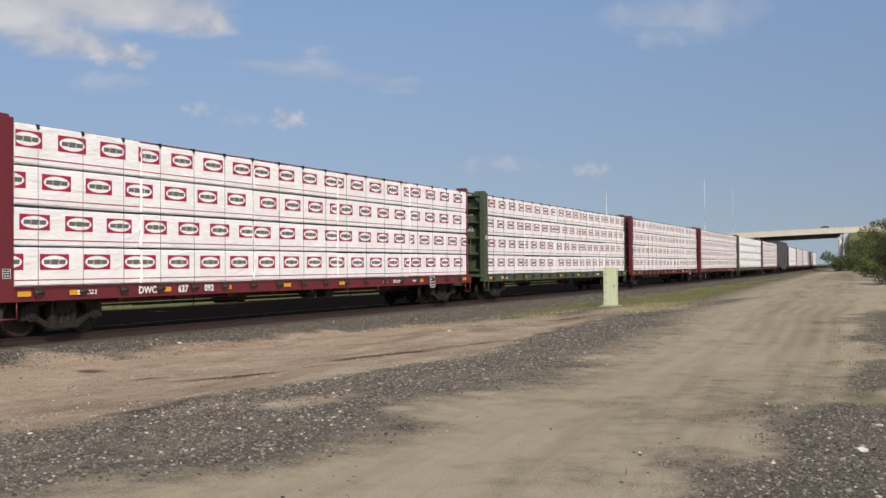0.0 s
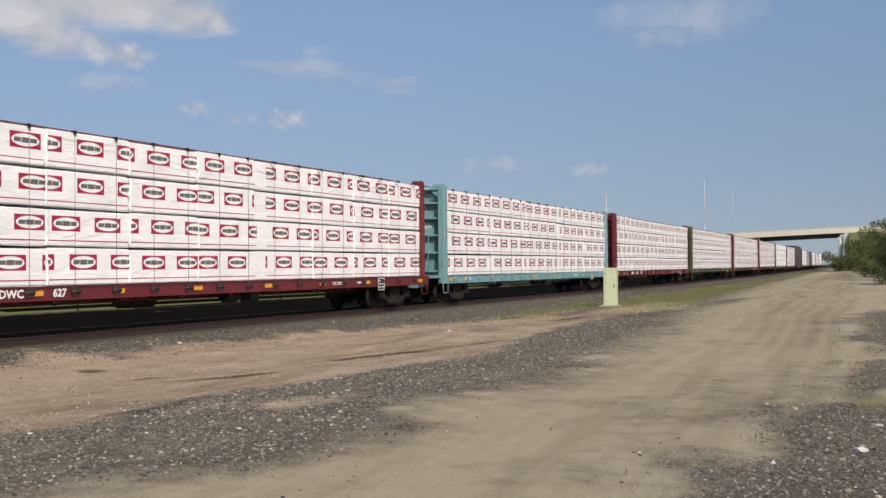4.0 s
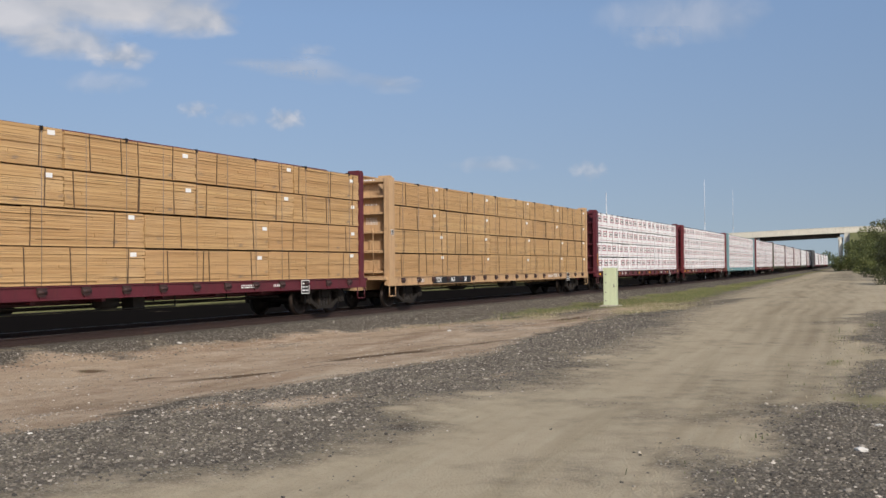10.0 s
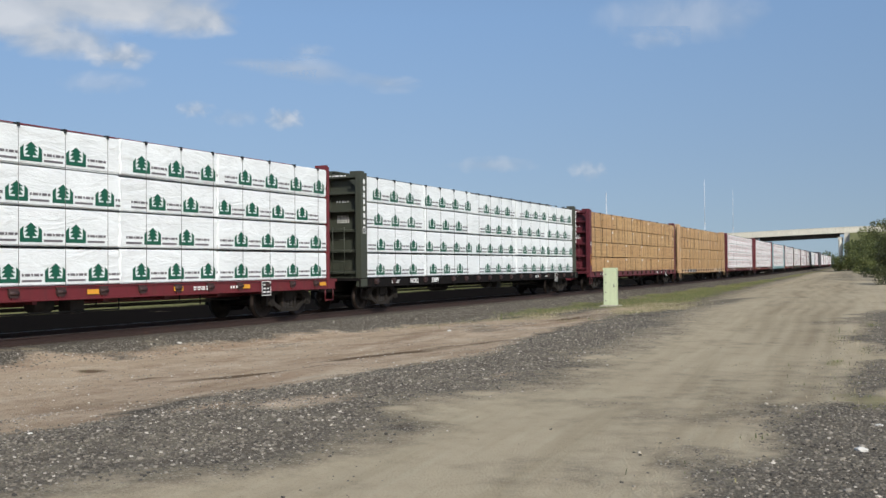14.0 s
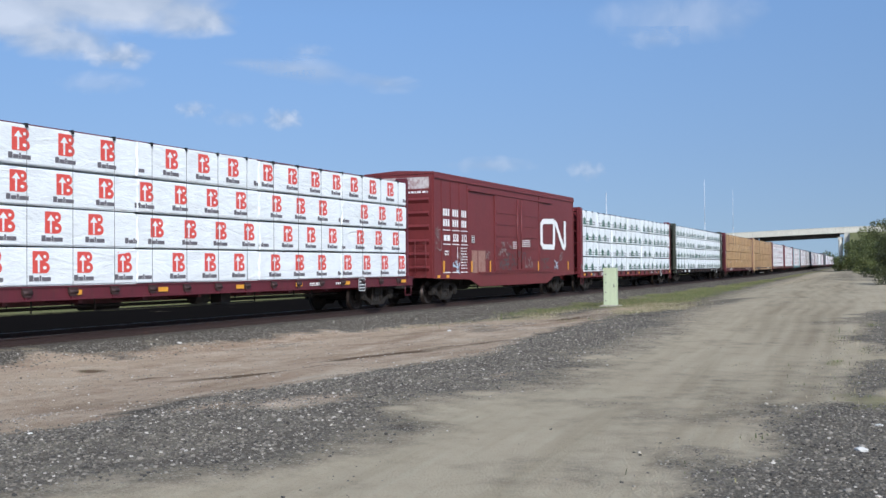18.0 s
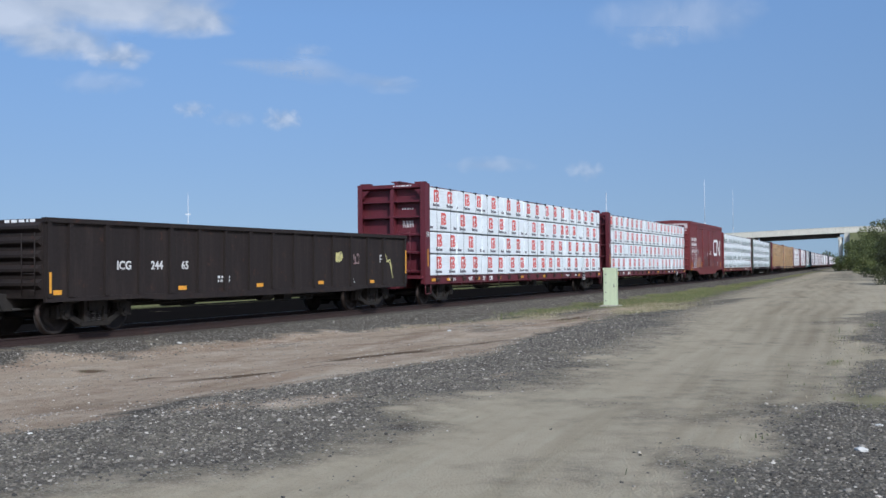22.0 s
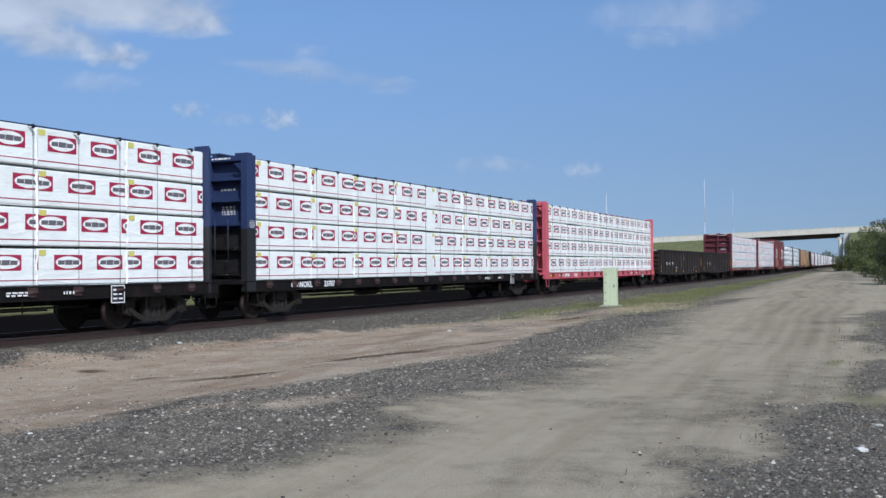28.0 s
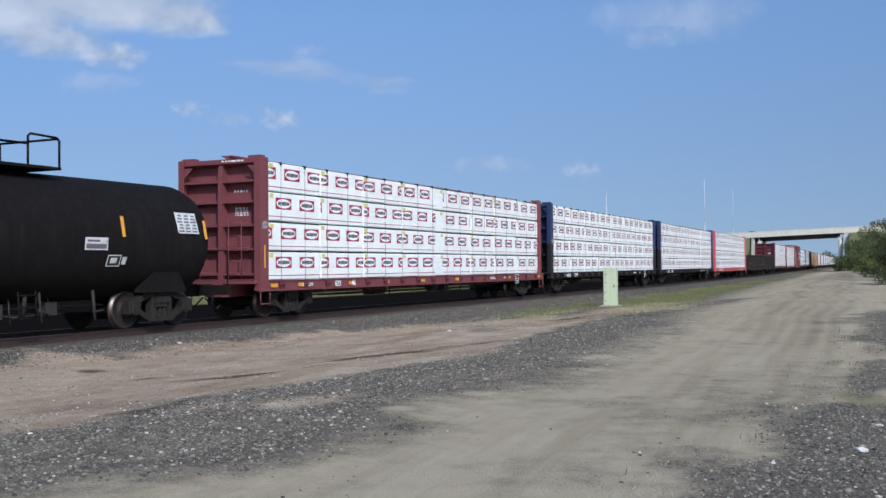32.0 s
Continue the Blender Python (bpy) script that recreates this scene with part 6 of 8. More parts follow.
def gondola(rear, length, seed, number, extra, plates, strokes=()):
    """Low open wagon with posts along its sides and corrugated ends."""
    rng = random.Random(seed)
    car = thing("gondola_car", "grimy brown-black open gondola car with amber reflectors and chalky marks", "rail car", "freight cars of the train")
    p = PAINTS["gondola"]
    H, Z0, Z1 = length / 2, 0.82, 2.52
    for side in (Matrix(), FLIP):
        part("side_wall", boxes_mesh("side_wall", p, (-H, H, -1.42, -1.38, Z0, Z1 - 0.1)), None, car, at=side)
        part("top_rail", boxes_mesh("top_rail", p, (-H - 0.03, H + 0.03, -1.50, -1.36, Z1 - 0.1, Z1), bevel=0.012), None, car, at=side)
        bm = bmesh.new()
        slab(bm, [(-H, Z0 - 0.08), (-H, Z0 + 0.02), (H, Z0 + 0.02), (H, Z0 - 0.08), (H - 2.9, Z0 - 0.08), (H - 3.7, Z0 - 0.14), (-H + 3.7, Z0 - 0.14), (-H + 2.9, Z0 - 0.08)], -1.46, -1.375)
        part("bottom_rail", bm, p, car, at=side)
        n = 15
        for k in range(n + 1):
            x = H - 0.08 if k == n else -H + 0.14 + (k - 0.5) * (length - 0.16) / n if 0 < k else -H + 0.08

            def post():
                bm = bmesh.new()
                slab(bm, [(-0.075, 0), (0.075, 0), (0.055, Z1 - Z0 - 0.13), (-0.055, Z1 - Z0 - 0.13)], -1.495, -1.421)
                return to_mesh(soften(bm, 0.02), "side_post", p)
            part("side_post", cached("gpost", post), None, car, at=side @ Matrix.Translation((x, 0, Z0 + 0.022)))
        for x in plates:
            part("reflector", cached("grefl", lambda: boxes_mesh("reflector", M_YELLOW, (-0.15, 0.15, -1.427, -1.4215, -0.05, 0.05))), None, car, "amber reflector plate", side @ Matrix.Translation((-H + x, 0, 0.92 + rng.uniform(-0.05, 0.06))))
        part("reflector", cached("gvrefl", lambda: boxes_mesh("reflector", M_YELLOW, (-0.04, 0.04, -1.50, -1.496, -0.4, 0.4))), None, car, "upright amber reflector", side @ Matrix.Translation((H - 0.08, 0, 1.6)))
        part("reflector", cached("gvrefl2", lambda: boxes_mesh("reflector", M_YELLOW, (-0.03, 0.03, -1.50, -1.496, -0.22, 0.22))), None, car, "upright amber reflector", side @ Matrix.Translation((-H + 0.08, 0, 1.15)))
    for end in (Matrix(), FLIP):
        wall = part("end_wall", boxes_mesh("end_wall", p, (-H, -H + 0.04, -1.38, 1.38, Z0, Z1 - 0.02)), None, car, at=end)
        for k in range(5):
            def rib():
                bm = bmesh.new()
                slab(bm, [(0, -0.11), (0, 0.11), (-0.10, 0.03), (-0.10, -0.03)], -1.34, 1.34)
                return to_mesh(soften(bm, 0.02), "end_rib", p)
            part("end_rib", cached("grib", rib), None, wall, at=(-H, 0, 1.12 + k * 0.30))
        part("small_print", bars_mesh(0.9, 0.10, 1, seed=seed), None, wall, at=Matrix.Translation((-H - 0.006, -0.7, Z1 - 0.06)) @ Matrix.Rotation(-math.pi / 2, 4, 'Z'))
        bm = bmesh.new()
        for y in (-1.28, -0.9):
            rod(bm, (-H - 0.14, y, 0.9), (-H - 0.14, y, 2.2), 0.013, 6)
        for k in range(4):
            rod(bm, (-H - 0.14, -1.28, 1.0 + k * 0.34), (-H - 0.14, -0.9, 1.0 + k * 0.34), 0.012, 6)
        part("ladder", bm, p, wall)
    part("floor", boxes_mesh("floor", p, (-H, H, -1.375, 1.375, 0.92, 0.99)), None, car)
    bm = bmesh.new()
    box(bm, -H - 0.3, H + 0.3, -0.3, 0.3, 0.55, 0.919)
    for x in np.linspace(-H + 3.4, H - 3.4, 6):
        box(bm, x - 0.06, x + 0.06, -1.37, 1.37, 0.66, 0.919)
    part("centre_sill", bm, M_UNDER, car)
    part("brake_gear", cached("brake", brake_gear_mesh), None, car)
    for txt, x in number:
        part("lettering", text_mesh(txt, 0.20, material=M_CHALK), None, car, "chalky white car number", (-H + x, -1.4235, 1.50))
    for k, (x, z, w, h) in enumerate(extra):
        part("graffiti", scribble_mesh(w, h, seed * 7 + k, M_CHALK if k % 4 else M_GREYPAINT), None, car, "pale scrawled marks", (-H + x, -1.4235, z))
    for pts in strokes:
        part("graffiti", stroke_mesh(pts, 0.022 if len(pts) < 9 else 0.07), None, car, "pale sprayed line", (-H, -1.4240, 0))
    part("small_print", bars_mesh(0.5, 0.2, 2, M_CHALK, seed + 1), None, car, "", (-2.1, -1.4235, 1.15))
    part("small_print", bars_mesh(0.3, 0.16, 2, M_CHALK, seed + 2), None, car, "", (4.4, -1.4235, 1.0))
    for x in (-H + 1.75, H - 1.75):
        add_truck(car, x)
    add_couplers(car, H + 0.35)
    CARS.append((car, rear + H))
    return car


def tank_car(front):
    """Black tank car: a welded tank with dished ends, a railed platform on top, cradles and end sills."""
    length = 16.6
    H = length / 2
    car = thing("tank_car", "black tank car with a railed top platform and white panels", "rail car", "freight cars of the train")
    p = PAINTS["black"]
    R, ZC = 1.46, 2.12
    bm = bmesh.new()
    prof = [(H - 0.05, 0.02), (H - 0.08, 0.45), (H - 0.17, 0.85), (H - 0.32, 1.18), (H - 0.52, 1.38), (H - 0.75, R)]
    prof = prof + [(x, R) for x in np.linspace(H - 1.2, -H + 1.2, 9)] + [(-x, r) for x, r in prof[::-1]]
    n = 40
    rings = [[bm.verts.new((x, r * math.cos(k * math.tau / n), ZC + r * math.sin(k * math.tau / n))) for k in range(n)] for x, r in prof]
    for a, b in zip(rings, rings[1:]):
        for k in range(n):
            bm.faces.new((a[k], a[(k + 1) % n], b[(k + 1) % n], b[k])).smooth = True
    bm.faces.new(rings[0]), bm.faces.new(rings[-1][::-1])
    part("tank", bm, PAINTS["black"], car, "dusty black welded tank")
    for x in (-5.2, -1.8, 1.8, 5.2):
        bm = bmesh.new()
        m = 40
        for k in range(m):
            a0, a1 = k * math.tau / m, (k + 1) * math.tau / m
            vs = [bm.verts.new((x + dx, (R + 0.006) * math.cos(a), ZC + (R + 0.006) * math.sin(a))) for dx, a in ((-0.02, a0), (0.02, a0), (0.02, a1), (-0.02, a1))]
            bm.faces.new(vs).smooth = True
        part("weld_seam", bm, p, car)
    # platform and railing round the top fittings
    def pipe(pts, r=0.026):
        b2 = bmesh.new()
        for a, b in zip(pts, pts[1:]):
            rod(b2, a, b, r, 8)
        return b2
    zt = ZC + R
    part("platform", boxes_mesh("platform", p, (-1.7, 3.36, -0.95, 0.95, zt + 0.02, zt + 0.08)), None, car, "steel grating platform")
    for y in (-0.92, 0.92):
        part("railing", pipe([(-1.65, y, zt + 0.08), (-1.65, y, zt + 0.78), (-0.3, y, zt + 0.74), (0.6, y, zt + 0.50), (2.48, y, zt + 0.52), (2.48, y, zt + 0.68), (2.55, y, zt + 0.74), (3.25, y, zt + 0.72), (3.33, y, zt + 0.66), (3.33, y, zt + 0.08)]), p, car)
        part("railing", pipe([(2.48, y, zt + 0.52), (2.48, y, zt + 0.08)]), p, car)
        part("railing", pipe([(-0.3, y, zt + 0.80), (-0.3, y, zt + 0.08)]), p, car)
    part("railing", pipe([(3.3, -0.92, zt + 0.70), (3.3, 0.92, zt + 0.70)]), p, car)
    bm = bmesh.new()
    rod(bm, (-0.2, 0, zt - 0.1), (-0.2, 0, zt + 0.55), 0.55, 20)
    rod(bm, (0.9, 0.2, zt), (0.9, 0.2, zt + 0.4), 0.12, 10)
    part("dome", bm, p, car, "valve housing on top")
    for y in (-1.28, 1.28):
        bm = bmesh.new()
        for x in (1.9, 2.35):
            rod(bm, (x, y * 1.0, 0.98), (x, y * 1.04, 0.40), 0.02, 6)
        for k in range(3):
            z = 0.42 + k * 0.24
            rod(bm, (1.9, y * 1.03, z), (2.35, y * 1.03, z), 0.016, 6)
        part("ladder", bm, p, car)
    for sx in (-1, 1):
        bm = bmesh.new()
        x = sx * (H - 1.94)
        slab(bm, [(x - 0.75, 0.86), (x + 0.75, 0.86), (x + 0.45, 1.35), (x - 0.45, 1.35)], -1.25, -0.9)
        slab(bm, [(x - 0.75, 0.86), (x + 0.75, 0.86), (x + 0.45, 1.35), (x - 0.45, 1.35)], 0.9, 1.25)
        box(bm, x - 0.5, x + 0.5, -0.9, 0.9, 0.8, 1.1)
        part("cradle", soften(bm, 0.02), p, car, "tank cradle over the truck")
        bm = bmesh.new()
        box(bm, min(sx * (H - 2.6), sx * (H + 0.45)), max(sx * (H - 2.6), sx * (H + 0.45)), -0.32, 0.32, 0.68, 0.95)
        box(bm, min(sx * (H + 0.30), sx * (H + 0.42)), max(sx * (H + 0.30), sx * (H + 0.42)), -1.35, 1.35, 0.72, 0.98)
        rod(bm, (sx * (H + 0.36), -1.3, 1.0), (sx * (H + 0.36), -1.3, 1.9), 0.016, 6)
        rod(bm, (sx * (H + 0.36), -1.3, 1.9), (sx * (H + 0.36), 1.3, 1.9), 0.016, 6)
        rod(bm, (sx * (H + 0.36), 1.3, 1.9), (sx * (H + 0.36), 1.3, 1.0), 0.016, 6)
        part("end_sill", bm, p, car)
    bm = bmesh.new()
    for x in (-2.4, 2.2):
        for dx in (-0.35, 0.35):
            rod(bm, (x + dx, -0.7, 0.45), (x + dx, -0.75, 1.0), 0.05, 6)
    rod(bm, (-0.6, -0.4, 0.5), (0.8, -0.4, 0.5), 0.2, 12)
    rod(bm, (-5, -0.5, 0.6), (5, -0.5, 0.6), 0.03, 6)
    rod(bm, (0, 0, 0.40), (0, 0, 0.75), 0.14, 10)
    part("outlet_gear", bm, M_UNDER, car)
    rng = random.Random(77)
    for k in range(14):
        bm = bmesh.new()
        x = -4.6 + k * 0.68 + rng.uniform(-0.2, 0.2)
        y = rng.uniform(-1.15, -0.5)
        rod(bm, (x, y, 0.95), (x + rng.uniform(-0.1, 0.1), y, rng.uniform(0.25, 0.5)), rng.uniform(0.02, 0.05), 6)
        rod(bm, (x, y, rng.uniform(0.4, 0.6)), (x + rng.uniform(0.3, 0.8), y + 0.1, rng.uniform(0.4, 0.6)), 0.025, 6)
        if k % 3 == 0:
            box(bm, x - 0.16, x + 0.16, y - 0.1, y + 0.2, 0.42, 0.72)
        part("pipework", bm, M_UNDER, car)
    part("skid", boxes_mesh("skid", M_UNDER, (-4.8, 4.8, -0.35, 0.35, 0.45, 0.72), bevel=0.04), None, car, "dark steel skid under the tank")

    def panel(name, me, x, a, label):
        """Set flush on the tank's near side, a degrees below its middle."""
        r = R + 0.008
        part(name, me, None, car, label, Matrix.Translation((x, -r * math.cos(radians(a)), ZC - r * math.sin(radians(a)))) @ Matrix.Rotation(radians(a), 4, 'X'))
    panel("data_panel", cached("tp1", lambda: boxes_mesh("data_panel", [M_CHALK, M_INK], (-0.38, 0.38, -0.003, 0, -0.27, 0.27, 0), *[(-0.34 + j * 0.24 + 0.03 * (k % 3), -0.15 + j * 0.24, -0.005, -0.0035, -0.235 + k * 0.081, -0.19 + k * 0.081, 1) for k in range(6) for j in range(3)])), H - 1.37, -17, "white data panel with rows of dark print")
    panel("placard", cached("tp2", lambda: boxes_mesh("placard", [M_CHALK, M_INK], (-0.34, 0.34, -0.003, 0, -0.14, 0.14, 0), (-0.30, 0.30, -0.005, -0.0035, -0.11, 0.0, 1), (-0.28, 0.1, -0.005, -0.0035, 0.04, 0.09, 1))), H - 4.42, 5, "white placard with dark print")
    panel("placard", cached("tp3", lambda: boxes_mesh("placard", [M_CHALK, M_BLACK], (-0.30, 0.12, -0.003, 0, -0.14, 0.14, 0), (-0.275, 0.095, -0.005, -0.0035, -0.115, 0.115, 1), (-0.2, 0.0, -0.007, -0.0055, -0.06, 0.07, 0), (0.17, 0.30, -0.003, 0, -0.09, 0.09, 0))), H - 3.74, 20, "black and white stencil panel")
    for x in (H - 3.6, H - 0.72, -H + 1.2):
        panel("reflector", cached("tp4", lambda: boxes_mesh("reflector", M_YELLOW, (-0.05, 0.05, -0.003, 0, -0.24, 0.24))), x, -11, "upright amber reflector")
    for x in (-H + 1.94, H - 1.94):
        add_truck(car, x)
    add_couplers(car, H + 0.5)
    CARS.append((car, front - H))
    return car


# ---- the train, from its front to its rear ----
REG = (3.66, 4.27, 4.27, 4.88, 4.88)
FIVE = (4.4, 4.4, 4.4, 4.4, 4.4)
for k, (key, style) in enumerate((("maroon", "lines"), ("oxide", "oval"), ("green", "lines"), ("maroon", "oval"), ("maroon", "lines"))):
    centerbeam(283.00 - 24.4 * k, key, style, 60 + k, detail=1)
boxcar(163.50, 16.9, "charcoal", 1)
centerbeam(136.20, "maroon", "oval", 20, REG, detail=1)
centerbeam(111.80, "green", "lines", 21, REG, detail=1)
centerbeam(87.40, "maroon", "oval", 22, FIVE)
centerbeam(63.00, "maroon", "oval", 23, REG)
centerbeam(38.65, "green", "oval", 24, FIVE)
centerbeam(14.30, "oxide", "oval", 25, (3.66, 4.36, 4.36, 4.88, 4.9), mark=(("DWC", 3.85), ("627", 5.1), ("092", 6.1)),
           spots=((1.07, 0.1, 0.6, 0, 0.47), (0.56, 0.5, 0.42, 0.5, 1.16), (1.14, 0, 0.72, 0.53, 0.4), (0.34, 0.25, 0.38, 0, 0.46)))
centerbeam(-10.1, "teal", "oval", 26, (4.36, 4.36, 4.36, -0.8, 4.3, 4.0),
           spots=((1.08, 0.86, 0.75, 0.95, 0.45), (0.88, 0.34, 0.48, 1.08, 0.9), (0.85, 0.81, 1.18, 1.14, 0.2), (0.58, 0.7, 0.43, 1.1, 0.4)))
centerbeam(-34.35, "oxide", "oval", 27, (2.35, 2.45, 2.45, 2.42, 2.45, -0.65, 2.37, 2.43, 2.34, 2.4), mark=(("DWC", 3.85), ("627", 5.1)),
           spots=((1.15, 0.3, 1.02, 0.8, 0.4, 0.87, 0.42, 1.07, 0.84), (0.8, 0.8, 0.54, 1.1, 0.05, 0.71, 1.16, 0.8, 0.45), (0.8, 0.9, 0.05, 0.8, 0.27, 0.07, 0.2, 0.9, 0.56), (0.64, 0.7, 0.03, 1.0, 0.68, 0.11, 0.08, 0.66, 0.08)))
centerbeam(-59.07, "maroon", "oval", 28, (2.34, 2.35, 2.44, 2.48, 2.46, 2.26, -0.8, 2.33, 2.4, 2.41), mark=(("WC", 3.97), ("38", 5.26), ("27", 6.04)),
           spots=((0.45, 0.27, 0.9, 1.09, 0.2, 0.47, 1.08, 0.68, 0.53), (0.05, 0, 0.42, 0.3, 0.72, 0.46, 1.0, 0.93, 0.71), (0.29, 0.48, 1.12, 0.56, 0.66, 0.62, 0.15, 0.21, 0.3), (0.37, 0.76, 0.78, 0.37, 0.59, 0.86, 0.78, 0.52, 1.19)))
centerbeam(-83.70, "tan", "lumber", 29, (3.66, 4.88, 4.88, 4.27, 4.27), mark=(("TZX", 3.5), ("363", 4.75), ("38", 5.95), ("TTX", 17.0)), sill_key="tan", amber=False)
centerbeam(-108.27, "maroon", "lumber", 30, (4.88, 4.88, 4.27, 4.27, 3.66), mark=(("AOK", 2.95), ("27812", 4.05)), amber=False)
centerbeam(-133.50, "olive", "tree", 31, (4.29, 4.35, -0.74, 4.53, 4.09, 4.2), mark=(("NOKL", 3.4), ("33899", 5.1)), sill_key="black", amber=False, side_word=8,
           spots=((0.91, 0.7, 1.2, 1.13, 0.91), (0.96, 0.41, 0.27, 1.15, 0.32), (0.84, 0.63, 0.03, 0.56, 0.51), (0.73, 0.38, 1.12, 0.19, 0.05)))
centerbeam(-158.1, "oxide", "tree", 32, (2.95, 3.05, 3.6, 3.85, 3.5, 5.25), mark=(("734", 3.7), ("263", 4.65)),
           spots=((0.6, 1.15, 0.99, 0.76, 0.69, 1.0), (0.2, 1.05, 0.06, 0.12, 1.08, 1.0), (0.9, 0.43, 0.64, 0.96, 0.04, 0.27), (0.4, 0, 0.83, 0.12, 0.7, 1.18)))
boxcar(-176.73, 16.9, "box")
centerbeam(-201.00, "maroon", "arrow", 33, (3.72, 5.04, 4.75, 4.33, 4.36), mark=(("WC", 2.9), ("37737", 4.3)),
           spots=((0.72, 1.0, 0.24, 0.79, 0.39), (1.18, 0.12, 0.68, 0.16, 1.19), (0.06, 0.42, 0.32, 0.86, 0.19), (0.26, 0.49, 1.2, 0.44, 0.79)))
centerbeam(-225.50, "maroon", "arrow", 34, (2.45, 2.55, 2.5, 2.5, 2.95, 3.0, 2.95, 3.3), mark=(("WC", 3.71), ("37", 5.08), ("280", 5.85)),
           spots=((0.82, 0.65, 0.86, 0.96, 0.17, 0.71, 0.68, 0.86), (0.87, 0.21, 0.02, 0.54, 0.06, 1.07, 0.82, 0.28), (0.02, 0.57, 0.98, 0.03, 0.07, 0.13, 0.35, 1.06), (0.6, 1.08, 0.11, 0.61, 0.63, 0.28, 0.08, 0.65)))
gondola(-243.53, 16.05, 5, (("ICG", 2.3), ("244", 3.39), ("65", 4.4)), ((12.6, 1.7, 0.5, 0.3),), (0.3, 4.3, 7.5, 10.6, 13.7),
        (((11.35, 1.70), (11.7, 1.82), (11.85, 1.78), (11.4, 1.66), (11.8, 1.70), (11.45, 1.84), (11.6, 1.62), (11.8, 1.86), (11.4, 1.76)), ((14.25, 1.82), (14.25, 1.58)), ((14.25, 1.82), (14.45, 1.80)), ((14.25, 1.70), (14.42, 1.68)),
         ((14.62, 1.85), (14.75, 1.65), (14.95, 1.55), (15.05, 1.30), (15.15, 1.05)), ((14.7, 1.6), (14.95, 1.68), (15.02, 1.5), (15.1, 1.42), (15.0, 1.35))))
gondola(-260.90, 16.05, 6, (("ICG", 2.42), ("246", 3.3), ("529", 4.46)), ((9.1, 2.0, 0.9, 0.4), (13.5, 1.55, 0.5, 0.4), (13.7, 1.25, 0.4, 0.12)), (2.0, 5.75, 8.6, 11.6, 13.9),
        (((7.35, 2.12), (6.95, 1.85), (7.3, 1.68)), ((7.45, 1.98), (7.5, 1.85)), ((8.02, 1.66), (7.98, 1.25), (8.03, 0.98)), ((12.5, 1.25), (12.5, 1.62), (12.85, 1.62)), ((12.5, 1.42), (12.75, 1.42)), ((12.45, 1.18), (12.45, 0.95), (12.85, 0.97), (12.85, 1.2))))
centerbeam(-285.3, "pink", "oval", 35, (2.94, 3.01, 3.08, 2.98, -0.74, 2.43, 2.45, 2.37, 2.25), mark=(("WRWK", 2.85), ("16238", 4.25)), tags=True,
           spots=((0.79, 0.17, 0.3, 0.1, 1.01, 0.74, 0.81, 0.45), (0.14, 0.05, 0.14, 0.11, 0.35, 0.09, 0.11, 0.83), (0.07, 0.1, 1.18, 0.46, 0.33, 0.16, 0.81, 0.39), (0.08, 0.11, 1.04, 0.24, 0.77, 0.7, 0.12, 0.86)))
centerbeam(-309.30, "navy", "oval", 36, (2.79, 2.53, 2.8, 2.52, -0.94, 2.55, 2.6, 2.8, 2.8), mark=(("NOKL", 2.45), ("33787", 3.75)), sill_key="black", amber=False, tags=True,
           spots=((0.2, 0.43, 0.2, 0.97, 0.86, 0.42, 0.71, 0.51), (0.98, 0.95, 1.06, 0.54, 0.32, 0.79, 0.24, 0.1), (0.18, 0.88, 0.69, 0.12, 1.05, 1.0, 0.98, 0.89), (0.98, 1.0, 0.4, 0.96, 0.74, 0.61, 0.46, 0.53)))
centerbeam(-333.50, "navy", "oval", 37, (2.7, 2.68, 2.73, 2.48, -0.97, 2.62, 2.68, 2.61, 2.75), mark=(("NOKL", 2.47), ("33789", 3.69)), sill_key="black", amber=False, tags=True,
           spots=((0.56, 0.86, 0.66, 0.79, 1.18, 0.68, 0.87, 0.1), (0.92, 0.55, 1.07, 0.33, 0.51, 0.36, 0.41, 0.84), (0.18, 0.23, 0.74, 0.28, 0.2, 0.06, 0.04, 0.48), (1.19, 1.03, 0.41, 1.01, 0.65, 0.78, 0.71, 0.77)))
centerbeam(-357.6, "faded", "oval", 38, (2.71, 2.61, 2.73, 2.68, -0.92, 2.61, 2.5, 2.7, 2.8), mark=(("623", 3.66), ("46", 4.62)), tags=True,
           spots=((0.77, 0.08, 0.4, 0.82, 0.16, 0.1, 0.67, 0.72), (1.0, 0.75, 0.33, 0.06, 0.58, 0.52, 0.51, 0.28), (0.75, 0.94, 0, 0.39, 0.71, 0.87, 0.08, 0.73), (0, 0.07, 0.42, 0.63, 0.94, 0.75, 0.39, 1.04)))
tank_car(-359.62)

# ---- things beside the track ----
HORIZON = 472.7
FOCAL = 1782.2


